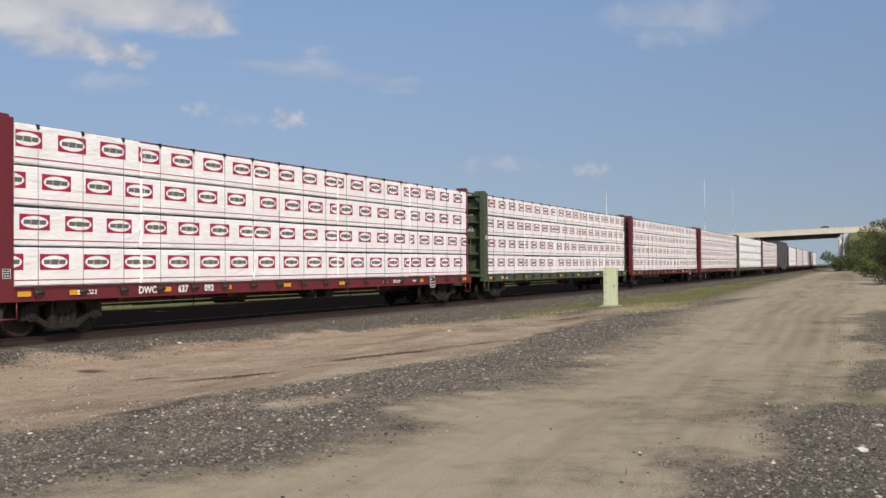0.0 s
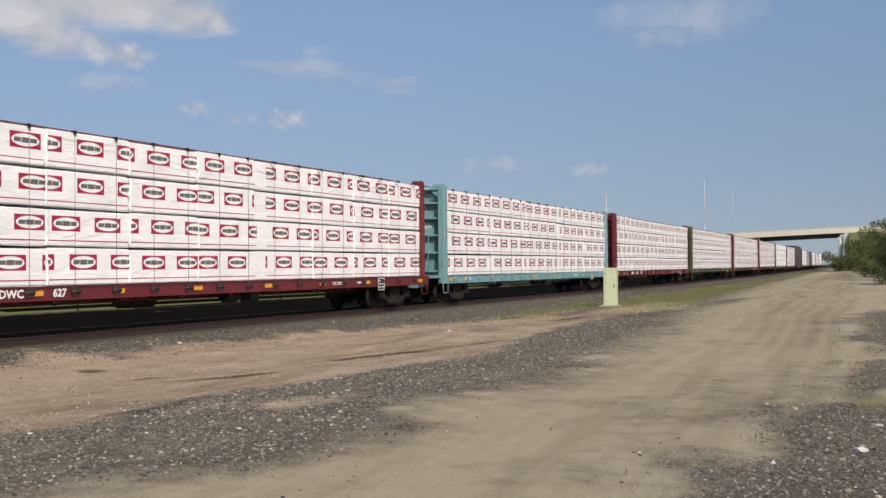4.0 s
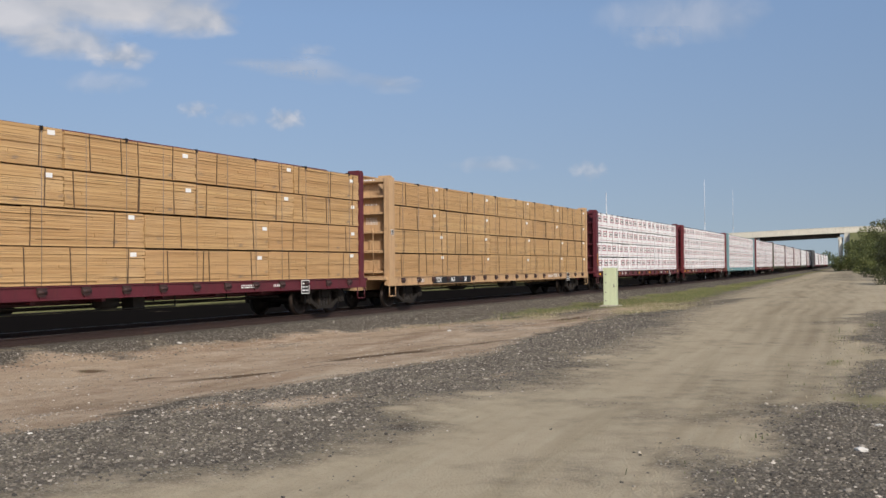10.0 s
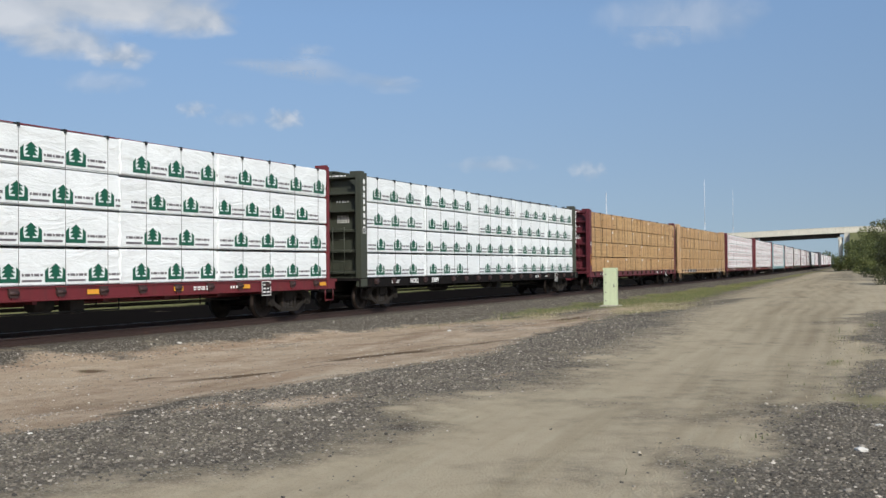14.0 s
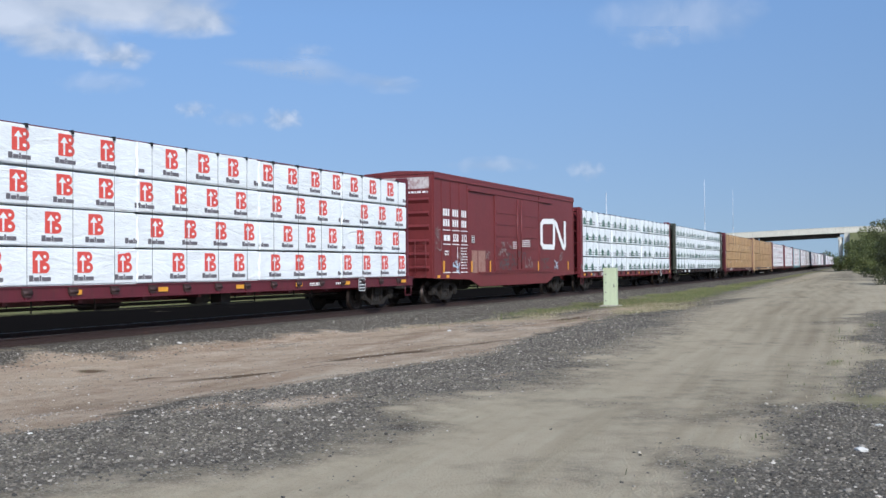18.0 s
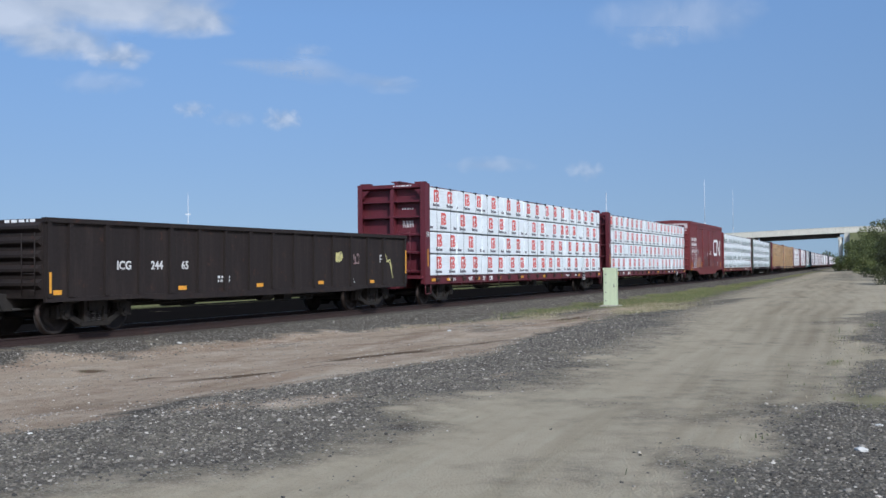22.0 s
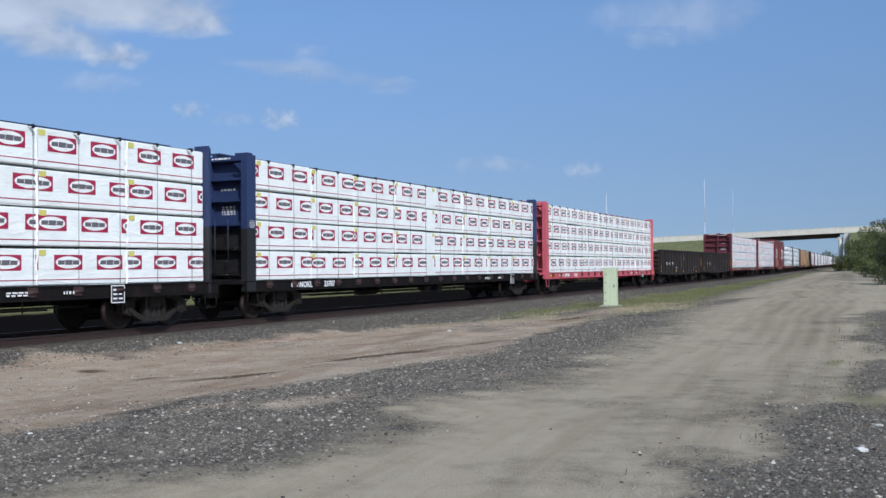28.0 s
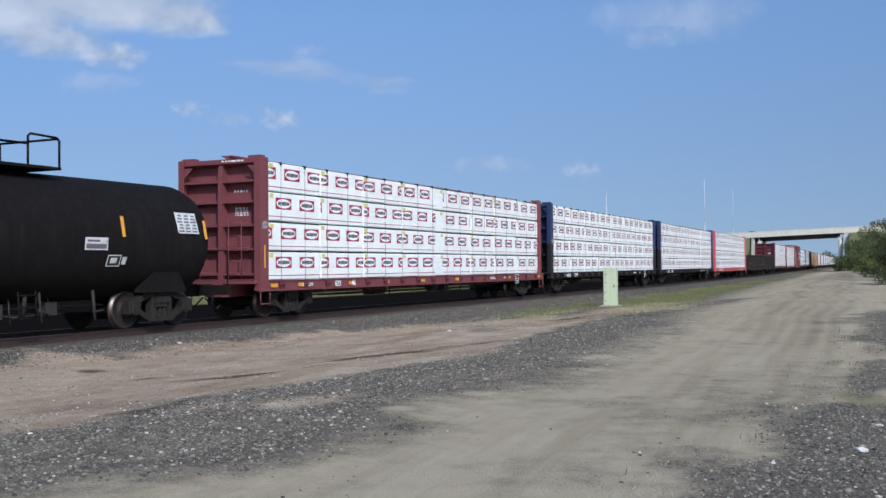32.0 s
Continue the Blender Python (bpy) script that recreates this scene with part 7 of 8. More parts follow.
def leaf_mesh(name, clumps, n, size, seed, mats, spread=0.5):
    """Many small leaves gathered round clump centres (x, y, z, radius)."""
    rng = np.random.default_rng(seed)
    c = np.array(clumps, float)
    w = c[:, 3] ** 2
    idx = rng.choice(len(c), n, p=w / w.sum())
    d = rng.normal(size=(n, 3))
    d /= np.linalg.norm(d, axis=1)[:, None]
    p = c[idx, :3] + d * (c[idx, 3] * rng.uniform(0.25, 1.0, n) ** spread)[:, None] * np.array((1, 1, 0.85))
    a = rng.normal(size=(n, 3))
    a /= np.linalg.norm(a, axis=1)[:, None]
    b = np.cross(a, d + rng.normal(scale=0.7, size=(n, 3)))
    b /= np.linalg.norm(b, axis=1)[:, None] + 1e-9
    k = (size * rng.uniform(0.6, 1.4, n))[:, None]
    verts = np.stack([p - a * k, p + b * k * 0.42, p + a * k, p - b * k * 0.42], 1).reshape(-1, 3)
    faces = np.arange(n * 4).reshape(n, 4)
    return arr_mesh(name, verts.tolist(), faces.tolist(), mats)


def leaf_material(name, c0, c1, c2):
    def build(nt, b):
        g = nt.nodes.new("ShaderNodeNewGeometry")
        nt.links.new(ramp(nt, g.outputs["Random Per Island"], [(0.0, c0), (0.55, c1), (1.0, c2)]), b.inputs["Base Color"])
        b.inputs["Roughness"].default_value = 0.6
        b.inputs["Specular IOR Level"].default_value = 0.3
    return mat(name, build)


M_LEAF = leaf_material("shrub_leaves", (0.045, 0.06, 0.018), (0.085, 0.105, 0.032), (0.15, 0.16, 0.055))
M_LEAF_D = leaf_material("dusty_shrub_leaves", (0.035, 0.04, 0.014), (0.06, 0.068, 0.024), (0.11, 0.112, 0.045))
M_BARK = plain("bark", (0.10, 0.075, 0.055), 0.9, 0, 0.3, 14)
# distance haze is put into this greyer leaf green
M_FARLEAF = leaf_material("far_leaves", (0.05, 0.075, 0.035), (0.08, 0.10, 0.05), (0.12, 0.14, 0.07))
M_GRASS = leaf_material("grass_blades", (0.075, 0.095, 0.03), (0.13, 0.145, 0.055), (0.24, 0.22, 0.11))
M_DRY = leaf_material("dry_weeds", (0.17, 0.15, 0.08), (0.30, 0.26, 0.15), (0.46, 0.40, 0.28))


def shrub(x, y, height, radius, seed, leaves, size, material):
    rng = random.Random(seed)
    base = -0.32
    ob = thing("shrub", "dense dark green leafy shrub beside the sandy track" if material is M_LEAF else "tall dusty green shrub by the gravel", "shrub", "shrubs along the track", at=pose(x, y, base, 0, 0, rng.uniform(0, 360)))
    bm = bmesh.new()
    rod(bm, (0, 0, -0.1), (0.1, 0.05, height * 0.35), 0.11, 8, 0, 0.075)
    part("trunk", bm, M_BARK, ob)
    clumps = []
    for k in range(7):
        a, e = rng.uniform(0, math.tau), rng.uniform(0.35, 1.2)
        l = rng.uniform(0.55, 0.95)
        tip = Vector((math.cos(a) * math.cos(e) * radius * l, math.sin(a) * math.cos(e) * radius * l, height * 0.25 + math.sin(e) * height * 0.6 * l))
        bm = bmesh.new()
        mid = Vector((tip.x * 0.4, tip.y * 0.4, height * 0.2 + tip.z * 0.3))
        rod(bm, (0.05, 0.02, height * 0.12), mid, 0.06, 6, 0, 0.04)
        rod(bm, mid, tip, 0.04, 6, 0, 0.012)
        part("limb", bm, M_BARK, ob)
        clumps.append((*tip, radius * rng.uniform(0.28, 0.42)))
    for k in range(30):
        a, r = rng.uniform(0, math.tau), radius * math.sqrt(rng.random()) * 0.95
        top = height * (1 - 0.45 * (r / radius) ** 2)
        z = rng.uniform(0.08, 0.92) * top
        clumps.append((r * math.cos(a), r * math.sin(a), z, radius * rng.uniform(0.16, 0.34)))
    for k in range(6):
        a, r = rng.uniform(0, math.tau), radius * rng.uniform(0.2, 0.8)
        clumps.append((r * math.cos(a), r * math.sin(a), height * rng.uniform(0.88, 1.0) * (1 - 0.45 * (r / radius) ** 2), radius * rng.uniform(0.08, 0.15)))
    crown = part("crown", leaf_mesh("crown", clumps, leaves, size, seed, material), None, ob, "uneven leafy crown with gaps")
    crown["kind"] = "stuff"
    return ob


for x, y, h, r, n, size, m in ((37.4, 80.0, 4.9, 2.6, 15000, 0.085, M_LEAF_D), (46.0, 98.0, 7.3, 4.0, 19000, 0.09, M_LEAF_D),
                               (53.4, 118.0, 8.5, 4.6, 19000, 0.11, M_LEAF), (61.3, 141.0, 6.6, 4.2, 11000, 0.13, M_LEAF), (72.0, 167.0, 5.7, 4.0, 8000, 0.14, M_LEAF), (83.2, 193.0, 6.2, 4.3, 8000, 0.15, M_LEAF),
                               (92.4, 225.0, 7.8, 5.0, 14000, 0.16, M_LEAF), (101.5, 227.0, 8.6, 5.0, 8000, 0.17, M_LEAF)):
    shrub(x, y, h, r, int(x * 10), n, size, m)


def far_trees():
    rng = random.Random(9)
    clumps = []
    for k in range(150):
        s, u = rng.uniform(560, 760), rng.choice((-1, 1)) * rng.uniform(4, 150) + 15
        x, y = on_track(s, u)
        h = rng.uniform(4, 9)
        for j in range(6):
            clumps.append((float(x) + rng.uniform(-3, 3), float(y) + rng.uniform(-3, 3), h * rng.uniform(0.1, 0.9), rng.uniform(1.2, 2.6)))
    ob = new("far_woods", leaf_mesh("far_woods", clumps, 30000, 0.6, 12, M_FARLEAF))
    tagged(ob, "low hazy woods beyond the bridge", "woods", kind="stuff")


far_trees()


def blades(name, label, n, s0, s1, u0, u1, share, height, seed, material):
    """Grass blades, each a bent two-piece strip."""
    rng = np.random.default_rng(seed)
    m = n * 8
    s, u = rng.uniform(s0, s1, m), rng.uniform(u0, u1, m)
    keep = rng.random(m) < share(s, u)
    s, u = s[keep][:n], u[keep][:n]
    k = len(s)
    x, y = on_track(s, u)
    z = ground_z(s, u) + ground_bumps(s, u) - 0.01
    h = height * rng.lognormal(0, 0.35, k)
    a = rng.uniform(0, math.tau, k)
    w = 0.006 + 0.02 * h
    lean = rng.uniform(0.1, 0.6, k) * h
    ca, sa = np.cos(a), np.sin(a)
    p0 = np.stack([x - sa * w, y + ca * w, z], -1)
    p1 = np.stack([x + sa * w, y - ca * w, z], -1)
    p2 = np.stack([x + ca * lean * .35 + sa * w * .7, y + sa * lean * .35 - ca * w * .7, z + h * .6], -1)
    p3 = np.stack([x + ca * lean * .35 - sa * w * .7, y + sa * lean * .35 + ca * w * .7, z + h * .6], -1)
    p4 = np.stack([x + ca * lean, y + sa * lean, z + h], -1)
    verts = np.stack([p0, p1, p2, p3, p4], 1).reshape(-1, 3)
    i = np.arange(k)[:, None] * 5
    faces = [tuple(f) for f in (i + np.array([0, 1, 2, 3]))] + [tuple(f) for f in (i + np.array([3, 2, 4]))]
    faces = [tuple(int(v) for v in f) for f in faces]
    ob = new(name, arr_mesh(name, verts.tolist(), faces, material))
    return tagged(ob, label, "grass", kind="stuff")


def patchy(s, u, k=0.6, seed=0.0):
    return np.clip(0.5 + 0.8 * rough(s, u, 2.4 / k, 20.0 + seed, 3), 0, 1)


blades("verge_grass", "patchy short green grass on the verge", 36000, 30, 130, 2.7, 8.5, lambda s, u: zones(s, u)[2] * patchy(s, u) * np.interp(s, [30, 60, 130], [1, 0.6, 0.35]), 0.055, 21, M_GRASS)
blades("roadside_grass", "thin grass beside the sandy track", 14000, 8, 80, 15.5, 22, lambda s, u: zones(s, u)[2] * patchy(s, u, 0.9, 2) * np.interp(s, [8, 20, 80], [1, 0.7, 0.3]), 0.04, 22, M_GRASS)
blades("field_grass", "green field grass beyond the railway", 18000, 0, 110, -48, -22, lambda s, u: patchy(s, u, 0.4, 1), 0.26, 23, M_GRASS)
blades("dry_weeds", "dry yellowish weeds along the ballast edge", 12000, 12, 60, 2.6, 17.6,
       lambda s, u: (2.0 * blob(s, u, 35.5, 5.4, 3, 0.8) + 2.5 * blob(s, u, 40.5, 8.2, 3.6, 1.0) + 0.8 * blob(s, u, 38, 6.6, 3, 0.8) + 0.6 * blob(s, u, 48, 6.8, 7, 0.9) + 0.7 * blob(s, u, 29, 3.9, 2.5, 0.35) + 0.6 * np.exp(-((u - toe(s) - 0.25) / 0.3) ** 2) * smooth(18, 22, s) * smooth(37, 33, s) + 0.35 * blob(s, u, 17, 16.9, 4, 0.35) + 0.3 * blob(s, u, 26, 16.4, 5, 0.4)) * patchy(s, u, 1.4, 5), 0.05, 24, M_DRY)


TUFTS = ((13.3, 17.5, 0.8, 0.4), (18.6, 16.5, 0.5, 0.15), (17.4, 15.1, 0.35, 0.12), (24.5, 16.1, 1.2, 0.2), (12.1, 16.9, 0.35, 0.2), (10.4, 16.4, 0.4, 0.2), (40.6, 3.9, 2.2, 0.6), (40.2, 4.6, 1.2, 0.4), (34.7, 4.8, 1.2, 0.3), (28.3, 3.6, 0.8, 0.25), (32.5, 4.35, 1.0, 0.25), (41.8, 8.2, 2.5, 0.6), (36.7, 8.1, 1.5, 0.5), (44.5, 6.0, 3.5, 1.0), (52, 4.5, 5, 1.0), (13.4, 4.5, 0.25, 0.2), (15.2, 16.6, 0.5, 0.15), (21.5, 16.9, 0.8, 0.2), (30, 16.6, 2.0, 0.3))
blades("weed_tufts", "short green weeds in clumps on the dirt", 17000, 9, 58, 2.6, 18.5,
       lambda s, u: np.clip(sum(blob(s, u, a, b, c, d) * (0.62 if b > 15 else 1.0) for a, b, c, d in TUFTS) * 1.6 * patchy(s, u, 2.2, 4) - 0.15, 0, 1), 0.042, 27, M_GRASS)


blades("dry_tufts", "pale dry grass tufts on the dirt mound", 7000, 26, 50, 3.0, 10.5,
       lambda s, u: (blob(s, u, 34.5, 5.0, 3.0, 0.7) + blob(s, u, 40.5, 8.0, 4.0, 1.1) + 0.7 * blob(s, u, 46, 6.9, 3, 0.8)) * (patchy(s, u, 2.4, 6) > 0.5), 0.07, 31, M_DRY)
blades("tall_weeds", "dark green weeds beside the equipment cabinet", 3000, 26, 60, 2.6, 9.0,
       lambda s, u: (blob(s, u, 40.8, 4.0, 2.2, 0.7) + 0.5 * blob(s, u, 48, 5.2, 4, 1.2) + 0.25 * blob(s, u, 34.5, 4.8, 3.0, 0.6)) * (patchy(s, u, 2.2, 7) > 0.5), 0.12, 32, M_GRASS)


# pale green equipment cabinet
M_CABINET = paint("pale_green_enamel", (0.52, 0.58, 0.38), 0.45, (0.33, 0.36, 0.23), 0.35)
M_PAD = plain("weathered_concrete_pad", (0.38, 0.35, 0.30), 0.9, 0, 0.15, 12)
cab = thing("equipment_cabinet", "pale green metal equipment cabinet on a concrete pad", "cabinet", at=pose(7.46, 44.9, -0.40, 0, 0, -19))
part("pad", boxes_mesh("pad", M_PAD, (-0.44, 0.44, -0.38, 0.38, -0.05, 0.05), bevel=0.03), None, cab, "low concrete pad")
part("body", boxes_mesh("body", M_CABINET, (-0.285, 0.285, -0.23, 0.23, 0.054, 1.62), bevel=0.015), None, cab)
bm = bmesh.new()
slab(bm, [(-0.31, 1.622), (0.31, 1.622), (0.31, 1.66), (0.26, 1.71), (-0.26, 1.71), (-0.31, 1.66)], -0.255, 0.255)
part("lid", soften(bm, 0.012), M_CABINET, cab, "overhanging lid")
door = part("door", boxes_mesh("door", M_CABINET, (-0.25, 0.25, -0.252, -0.232, 0.14, 1.56), bevel=0.008), None, cab)
part("handle", boxes_mesh("handle", M_STRAP, (0.17, 0.21, -0.285, -0.253, 0.85, 1.0), bevel=0.006), None, door, "dark steel handle")
for z in (0.25, 0.62, 1.05, 1.42):
    bm = bmesh.new()
    rod(bm, (-0.18, -0.253, z), (-0.18, -0.27, z), 0.03, 10)
    part("latch", bm, M_STRAP, door, "dark round latch")


# poles and far masts
M_POLE = plain("galvanised_steel", (0.62, 0.64, 0.66), 0.6, 0.0, 0.05, 3)


def pole(px, top, depth, base_z):
    x = (px - 784) / FOCAL * depth
    h = (HORIZON - 0.0086 * (px - 784) - top) * depth / FOCAL + 1.41 - base_z
    ob = thing("antenna_pole", "tall thin pale steel pole beyond the railway", "pole", "pale poles", at=pose(x, depth, base_z))
    bm = bmesh.new()
    rod(bm, (0, 0, -0.3), (0, 0, h * 0.55), 0.045, 10, 0, 0.04)
    part("lower_shaft", bm, M_POLE, ob)
    bm = bmesh.new()
    rod(bm, (0, 0, h * 0.55), (0, 0, h), 0.035, 8, 0, 0.022)
    part("upper_shaft", bm, M_POLE, ob)
    bm = bmesh.new()
    rod(bm, (0, 0, h * 0.545), (0, 0, h * 0.56), 0.14, 10)
    part("collar", bm, M_POLE, ob)
    part("cabinet", boxes_mesh("cabinet", M_POLE, (-0.25, 0.25, -0.42, -0.13, 0.9, 1.9), bevel=0.02), None, ob, "grey box on the pole")


pole(1248, 318, 160, -0.72)
pole(1298, 338, 212, -0.72)


def mast(px, top, depth, arms):
    x = (px - 784) / FOCAL * depth
    h = (HORIZON - 0.0086 * (px - 784) - top) * depth / FOCAL + 1.41 + 0.75
    ob = thing("radio_mast", "distant pale lattice radio mast", "mast", "far radio masts", at=pose(x, depth, -0.75))
    legs = [(0.42 * math.cos(a), 0.42 * math.sin(a)) for a in (0.5, 2.6, 4.7)]
    for a in legs:
        bm = bmesh.new()
        rod(bm, (*a, 0), (a[0] * 0.7, a[1] * 0.7, h * 0.97), 0.10, 6)
        part("leg", bm, M_POLE, ob)
    n = 16
    bm = bmesh.new()
    for k in range(n):
        for j in range(3):
            rod(bm, (*legs[j], h * k / n * 0.97), (*[v * 0.85 for v in legs[(j + 1) % 3]], h * (k + 1) / n * 0.97), 0.05, 5)
    part("bracing", bm, M_POLE, ob)
    bm = bmesh.new()
    rod(bm, (0, 0, h * 0.96), (0, 0, h), 0.10, 6)
    part("spire", bm, M_POLE, ob)
    for z in arms:
        bm = bmesh.new()
        box(bm, -2.2, 2.2, -0.2, 0.2, h * z - 0.25, h * z + 0.25)
        for xx in (-2.0, -0.9, 0.9, 2.0):
            box(bm, xx - 0.18, xx + 0.18, -0.45, -0.2, h * z - 0.9, h * z + 0.9)
        part("antenna_array", bm, M_POLE, ob)


mast(333, 340, 900, (0.72,))
mast(693, 375, 950, (0.62,))
mast(1074, 338, 900, ())


# ---- road vehicles on the bridge ----
M_CARPAINT = plain("dark_car_paint", (0.035, 0.04, 0.05), 0.25, 0.4, 0.05, 3)
M_GLASS = plain("dark_glass", (0.02, 0.025, 0.03), 0.08, 0.0, 0.05, 3)


def sedan():
    ob = thing("sedan", "dark grey sedan driving across the bridge", "car", "cars on the bridge")
    bm = bmesh.new()
    slab(bm, [(-2.35, 0.35), (-2.38, 0.72), (-2.2, 0.95), (-1.5, 1.0), (0.9, 0.98), (2.0, 0.86), (2.35, 0.70), (2.38, 0.40), (2.2, 0.28), (-2.2, 0.28)], -0.88, 0.88)
    part("body", soften(bm, 0.06, 2), M_CARPAINT, ob)
    bm = bmesh.new()
    slab(bm, [(-1.75, 0.985), (-1.15, 1.42), (0.15, 1.45), (0.95, 0.965)], -0.74, 0.74)
    part("window", soften(bm, 0.05), M_GLASS, ob, "dark glazed cabin")
    bm = bmesh.new()
    slab(bm, [(-1.15, 1.43), (-1.0, 1.48), (0.05, 1.50), (0.18, 1.455)], -0.72, 0.72)
    part("roof", bm, M_CARPAINT, ob)
    for x in (-1.42, 1.42):
        for y in (-0.80, 0.80):
            bm = bmesh.new()
            rod(bm, (0, -0.1, 0), (0, 0.1, 0), 0.33, 18)
            wheel = part("wheel", bm, M_BLACK, ob, "", (x, y, 0.33))
            bm = bmesh.new()
            rod(bm, (0, -0.108, 0), (0, 0.108, 0), 0.2, 12)
            part("rim", bm, M_POLE, wheel)
    return ob


NEAR_CAR, FAR_CAR = sedan(), copy_thing(sedan(), Matrix())
for o in [o for o in scene.objects if o.name.startswith("sedan") and o not in (NEAR_CAR, FAR_CAR)]:
    for c in [*o.children_recursive, o]:
        bpy.data.objects.remove(c)


# ---- clouds ----
def cloud_material(seed, dense, soft_edge, stretch, scale):
    def build(nt, b):
        nt.nodes.remove(b)
        out = [n for n in nt.nodes if n.type == 'OUTPUT_MATERIAL'][0]
        tc = nt.nodes.new("ShaderNodeTexCoord")
        mp = nt.nodes.new("ShaderNodeMapping")
        mp.inputs["Location"].default_value = (seed * 3.7, seed * 1.3, 0)
        mp.inputs["Scale"].default_value = (stretch, 1, 1)
        nt.links.new(tc.outputs["Object"], mp.inputs["Vector"])
        n1 = nt.nodes.new("ShaderNodeTexNoise")
        n1.inputs["Scale"].default_value, n1.inputs["Detail"].default_value, n1.inputs["Roughness"].default_value, n1.inputs["Distortion"].default_value = scale, 5, 0.5, 0.3
        nt.links.new(mp.outputs[0], n1.inputs["Vector"])
        ln = nt.nodes.new("ShaderNodeVectorMath")
        ln.operation = 'LENGTH'
        sc = nt.nodes.new("ShaderNodeVectorMath")
        sc.operation = 'MULTIPLY'
        sc.inputs[1].default_value = (1 / stretch, 1.0, 1.0)
        nt.links.new(tc.outputs["Object"], sc.inputs[0])
        # radial fall-off in the plane's own space, which spans -1 to 1 both ways
        uv = nt.nodes.new("ShaderNodeTexCoord")
        mp2 = nt.nodes.new("ShaderNodeMapping")
        mp2.inputs["Location"].default_value = (-1, -1, 0)
        mp2.inputs["Scale"].default_value = (2, 2, 0)
        nt.links.new(uv.outputs["Generated"], mp2.inputs["Vector"])
        nt.links.new(mp2.outputs[0], ln.inputs[0])
        fall = calc(nt, 'SUBTRACT', 1.0, ln.outputs["Value"])
        k = calc(nt, 'ADD', calc(nt, 'MULTIPLY', fall, 0.75), calc(nt, 'SUBTRACT', n1.outputs["Fac"], 0.5))
        alpha = calc(nt, 'MULTIPLY', step_ramp(nt, k, 0.12, 0.12 + soft_edge), dense)
        edge = step_ramp(nt, fall, 0.0, 0.25)
        alpha = calc(nt, 'MULTIPLY', alpha, edge)
        col = mixc(nt, step_ramp(nt, n1.outputs["Fac"], 0.40, 0.66), (0.40, 0.45, 0.53), (0.66, 0.66, 0.68))
        em = nt.nodes.new("ShaderNodeEmission")
        nt.links.new(col, em.inputs["Color"])
        tr = nt.nodes.new("ShaderNodeBsdfTransparent")
        mx = nt.nodes.new("ShaderNodeMixShader")
        nt.links.new(alpha, mx.inputs[0])
        nt.links.new(tr.outputs[0], mx.inputs[1])
        nt.links.new(em.outputs[0], mx.inputs[2])
        nt.links.new(mx.outputs[0], out.inputs["Surface"])
    return mat("cloud_vapour", build)


CLOUDS = []


def cloud(px, py, w, h, dense, soft_edge, seed, depth=3200.0, st=1.0, tilt=0.0):
    """A flat far cloud; place and size by the angles it spans."""
    dx, dz = (px - 784) / FOCAL * depth, (HORIZON - 0.0086 * (px - 784) - py) / FOCAL * depth
    hw, hh = w / FOCAL * depth / 2, h / FOCAL * depth / 2
    me = arr_mesh("cloud", [(-hw, -hh, 0), (hw, -hh, 0), (hw, hh, 0), (-hw, hh, 0)], [(0, 1, 2, 3)], cloud_material(seed, dense, soft_edge, st, 4.2 * 110.0 / (2 * hw)))
    ob = new("cloud", me)
    # object space in units of about a hundred metres
    me.transform(Matrix.Scale(1 / 110.0, 4))
    ob.scale = (110.0, 110.0, 110.0)
    tagged(ob, "soft white cloud in the blue sky", "cloud", "clouds", kind="structure")
    m = pose(dx, depth, 1.41 + dz, 90, tilt, 0)
    ob.matrix_basis = m @ Matrix.Diagonal((110, 110, 110, 1))
    CLOUDS.append((ob, m, depth))


cloud(215, -8, 620, 150, 0.95, 0.32, 1, st=0.6)
cloud(345, 34, 260, 84, 0.85, 0.36, 13, 3230, 0.6)
cloud(40, 34, 330, 120, 0.85, 0.36, 3, 3240, 0.6)
cloud(120, 72, 300, 84, 0.80, 0.38, 15, 3225, 0.6)
cloud(222, 98, 150, 66, 0.75, 0.40, 2, 3220, 0.7)
cloud(545, 124, 300, 62, 0.46, 0.5, 4, 3200, 0.35, 6)
cloud(690, 146, 170, 48, 0.40, 0.5, 16, 3210, 0.45, 5)
cloud(470, 112, 200, 34, 0.28, 0.5, 14, 3200, 0.35, 5)
cloud(512, 211, 96, 56, 0.60, 0.55, 5)
cloud(354, 193, 90, 40, 0.48, 0.55, 6)
cloud(190, 146, 190, 56, 0.26, 0.5, 7)
cloud(425, 208, 110, 40, 0.26, 0.5, 8)
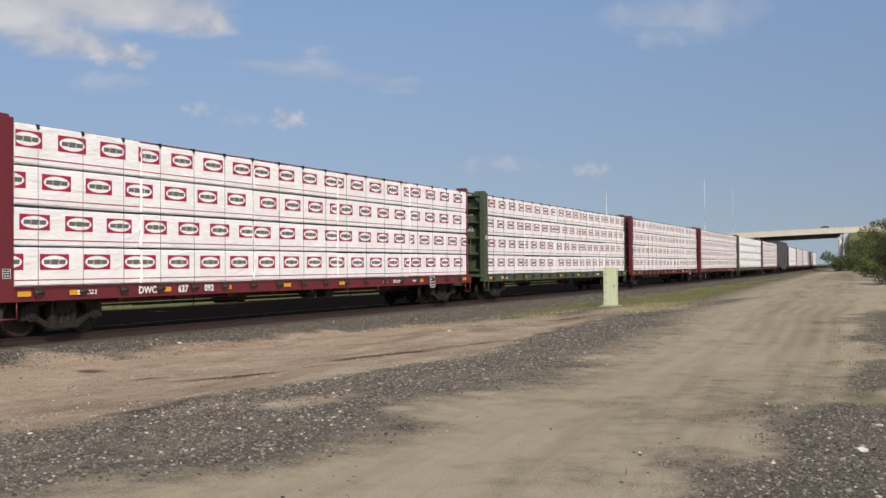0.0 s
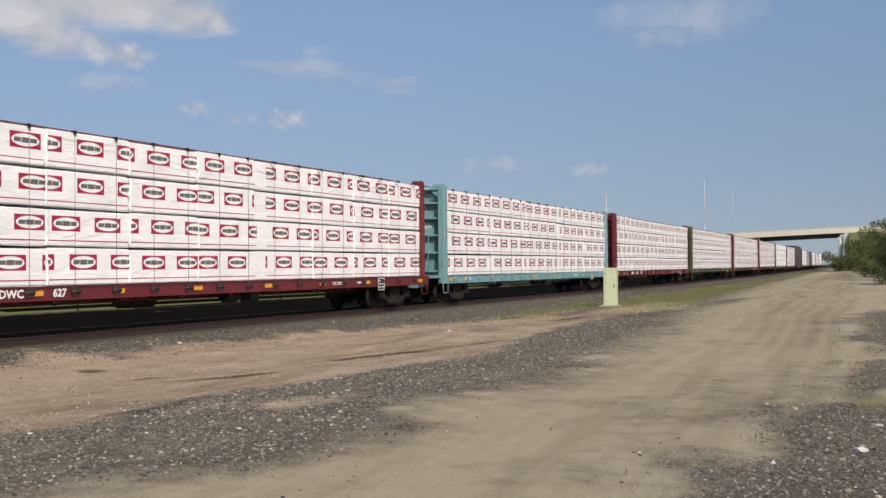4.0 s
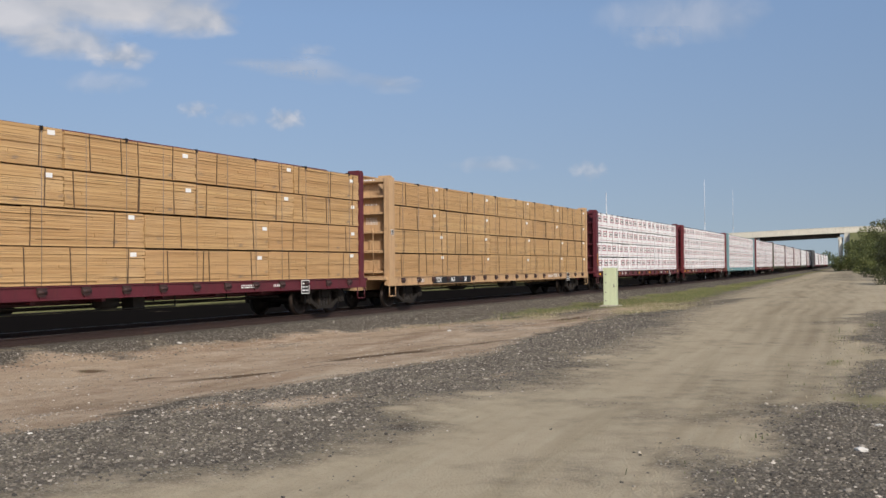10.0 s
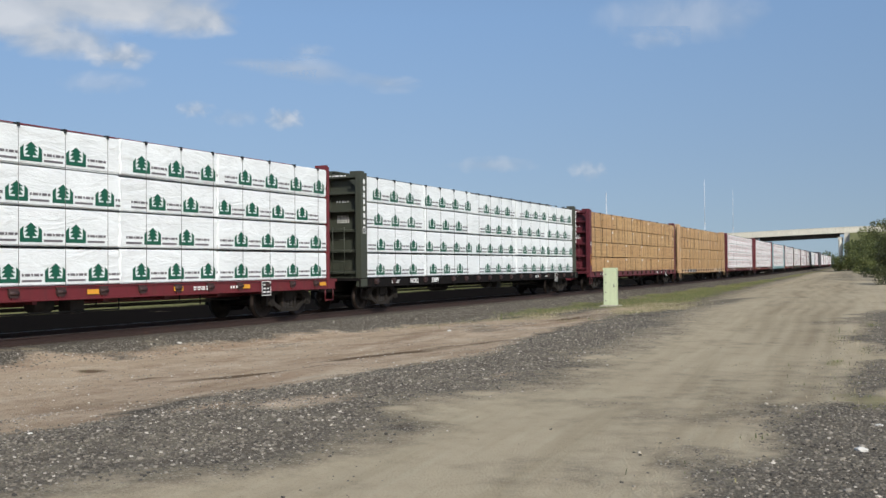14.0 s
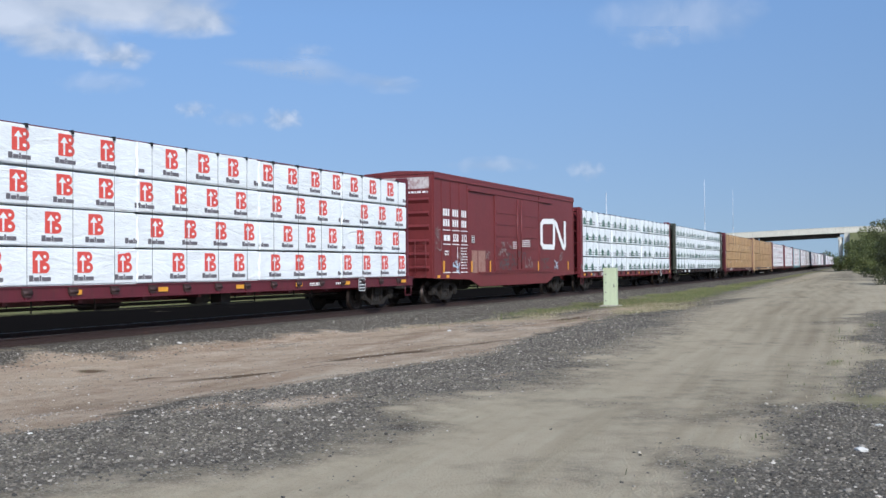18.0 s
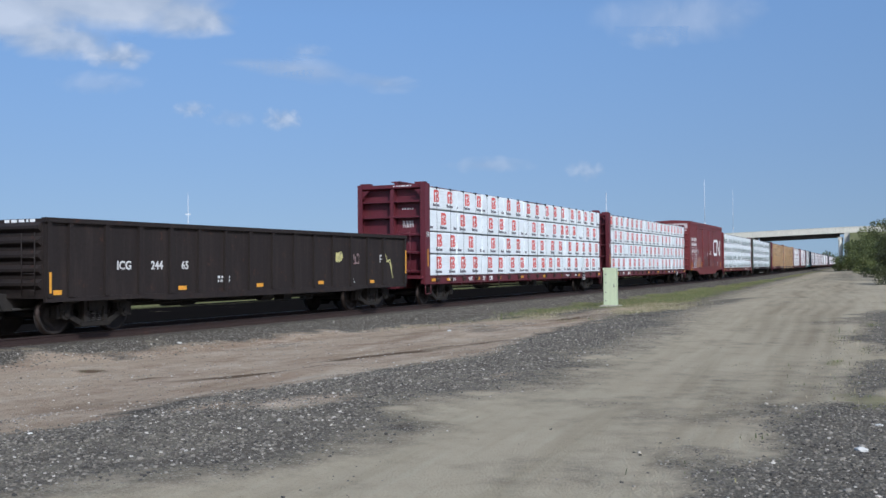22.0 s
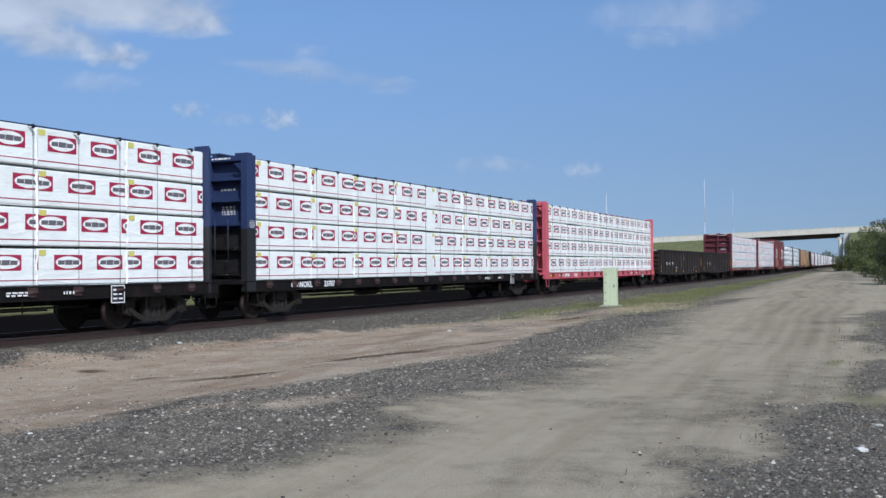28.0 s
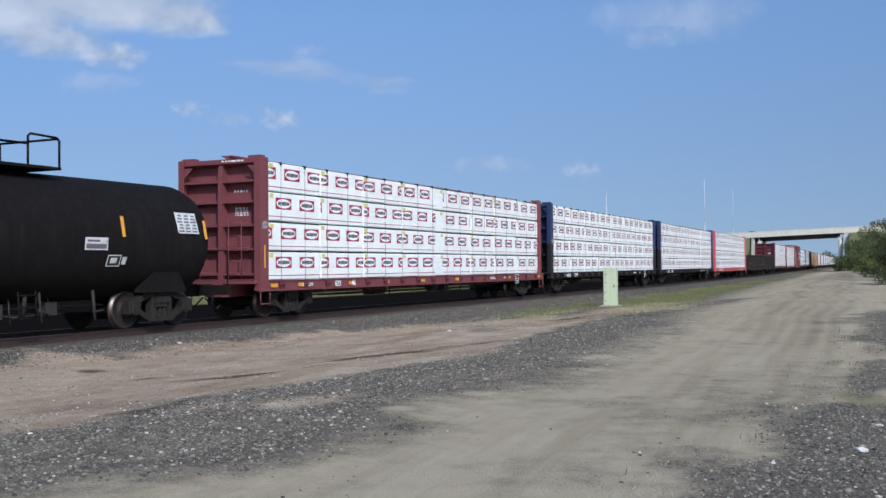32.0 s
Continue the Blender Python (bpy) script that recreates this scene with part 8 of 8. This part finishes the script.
cloud(880, 292, 190, 40, 0.34, 0.5, 9)
cloud(1050, 302, 85, 48, 0.34, 0.5, 10)
cloud(1240, 26, 420, 130, 0.34, 0.5, 11)
cloud(1170, 70, 130, 50, 0.24, 0.5, 17)
cloud(560, 90, 110, 36, 0.26, 0.5, 12)


def motions():
    # every car follows the track by its two trucks
    for car, s0 in CARS:
        rows = []
        for t in range(33):
            s = s0 + way(t)
            (x0, y0), (x1, y1) = on_track(s - 8), on_track(s + 8)
            rows.append((float(t), pose(float(x0 + x1) / 2, float(y0 + y1) / 2, 0, 0, 0, math.degrees(math.atan2(y1 - y0, x1 - x0)))))
        walk(car, rows)
    # wheels roll without slipping; every wheelset turns alike, so those at the same place in a truck share one set of keys
    turns = [(k / 30, way(k / 30) / WHEEL_R) for k in range(961)]
    for side in (-0.89, 0.89):
        alike = [w for w, dx in WHEELSETS if dx == side]
        walk(alike[0], [(t, Matrix.Translation((side, 0, WHEEL_R)) @ Matrix.Rotation(a, 4, 'Y')) for t, a in turns])
        keys = alike[0].animation_data
        for w in alike[1:]:
            w.rotation_mode = "QUATERNION"
            w.animation_data_create()
            w.animation_data.action, w.animation_data.action_slot = keys.action, keys.action_slot
    # cars on the bridge: one leaves to the right and parks out of sight down the road, one comes late on the far lane
    def on_bridge(x, y, back):
        z = float(road_z(x)) + 0.03
        return BRIDGE @ pose(x, y, z, 0, 0, 180 if back else 0)
    walk(NEAR_CAR, [(t, on_bridge(x, 2.6, False)) for t, x in ((0.0, -2.9), (1.0, 14.6), (2.0, 32.0), (4.0, 62.0), (6.0, 82.0), (9.0, 92.0), (32.0, 92.0))])
    walk(FAR_CAR, [(t, on_bridge(x, 8.8, True)) for t, x in ((0.0, 120.0), (20.0, 120.0), (24.0, 100.0), (28.0, 52.0), (31.0, -3.0), (32.0, -21.5))])
    # the clouds drift slowly to the left
    for ob, m, depth in CLOUDS:
        walk(ob, [(0.0, m), (32.0, Matrix.Translation((-17.0 / FOCAL * depth, 0, 0)) @ m)])


motions()
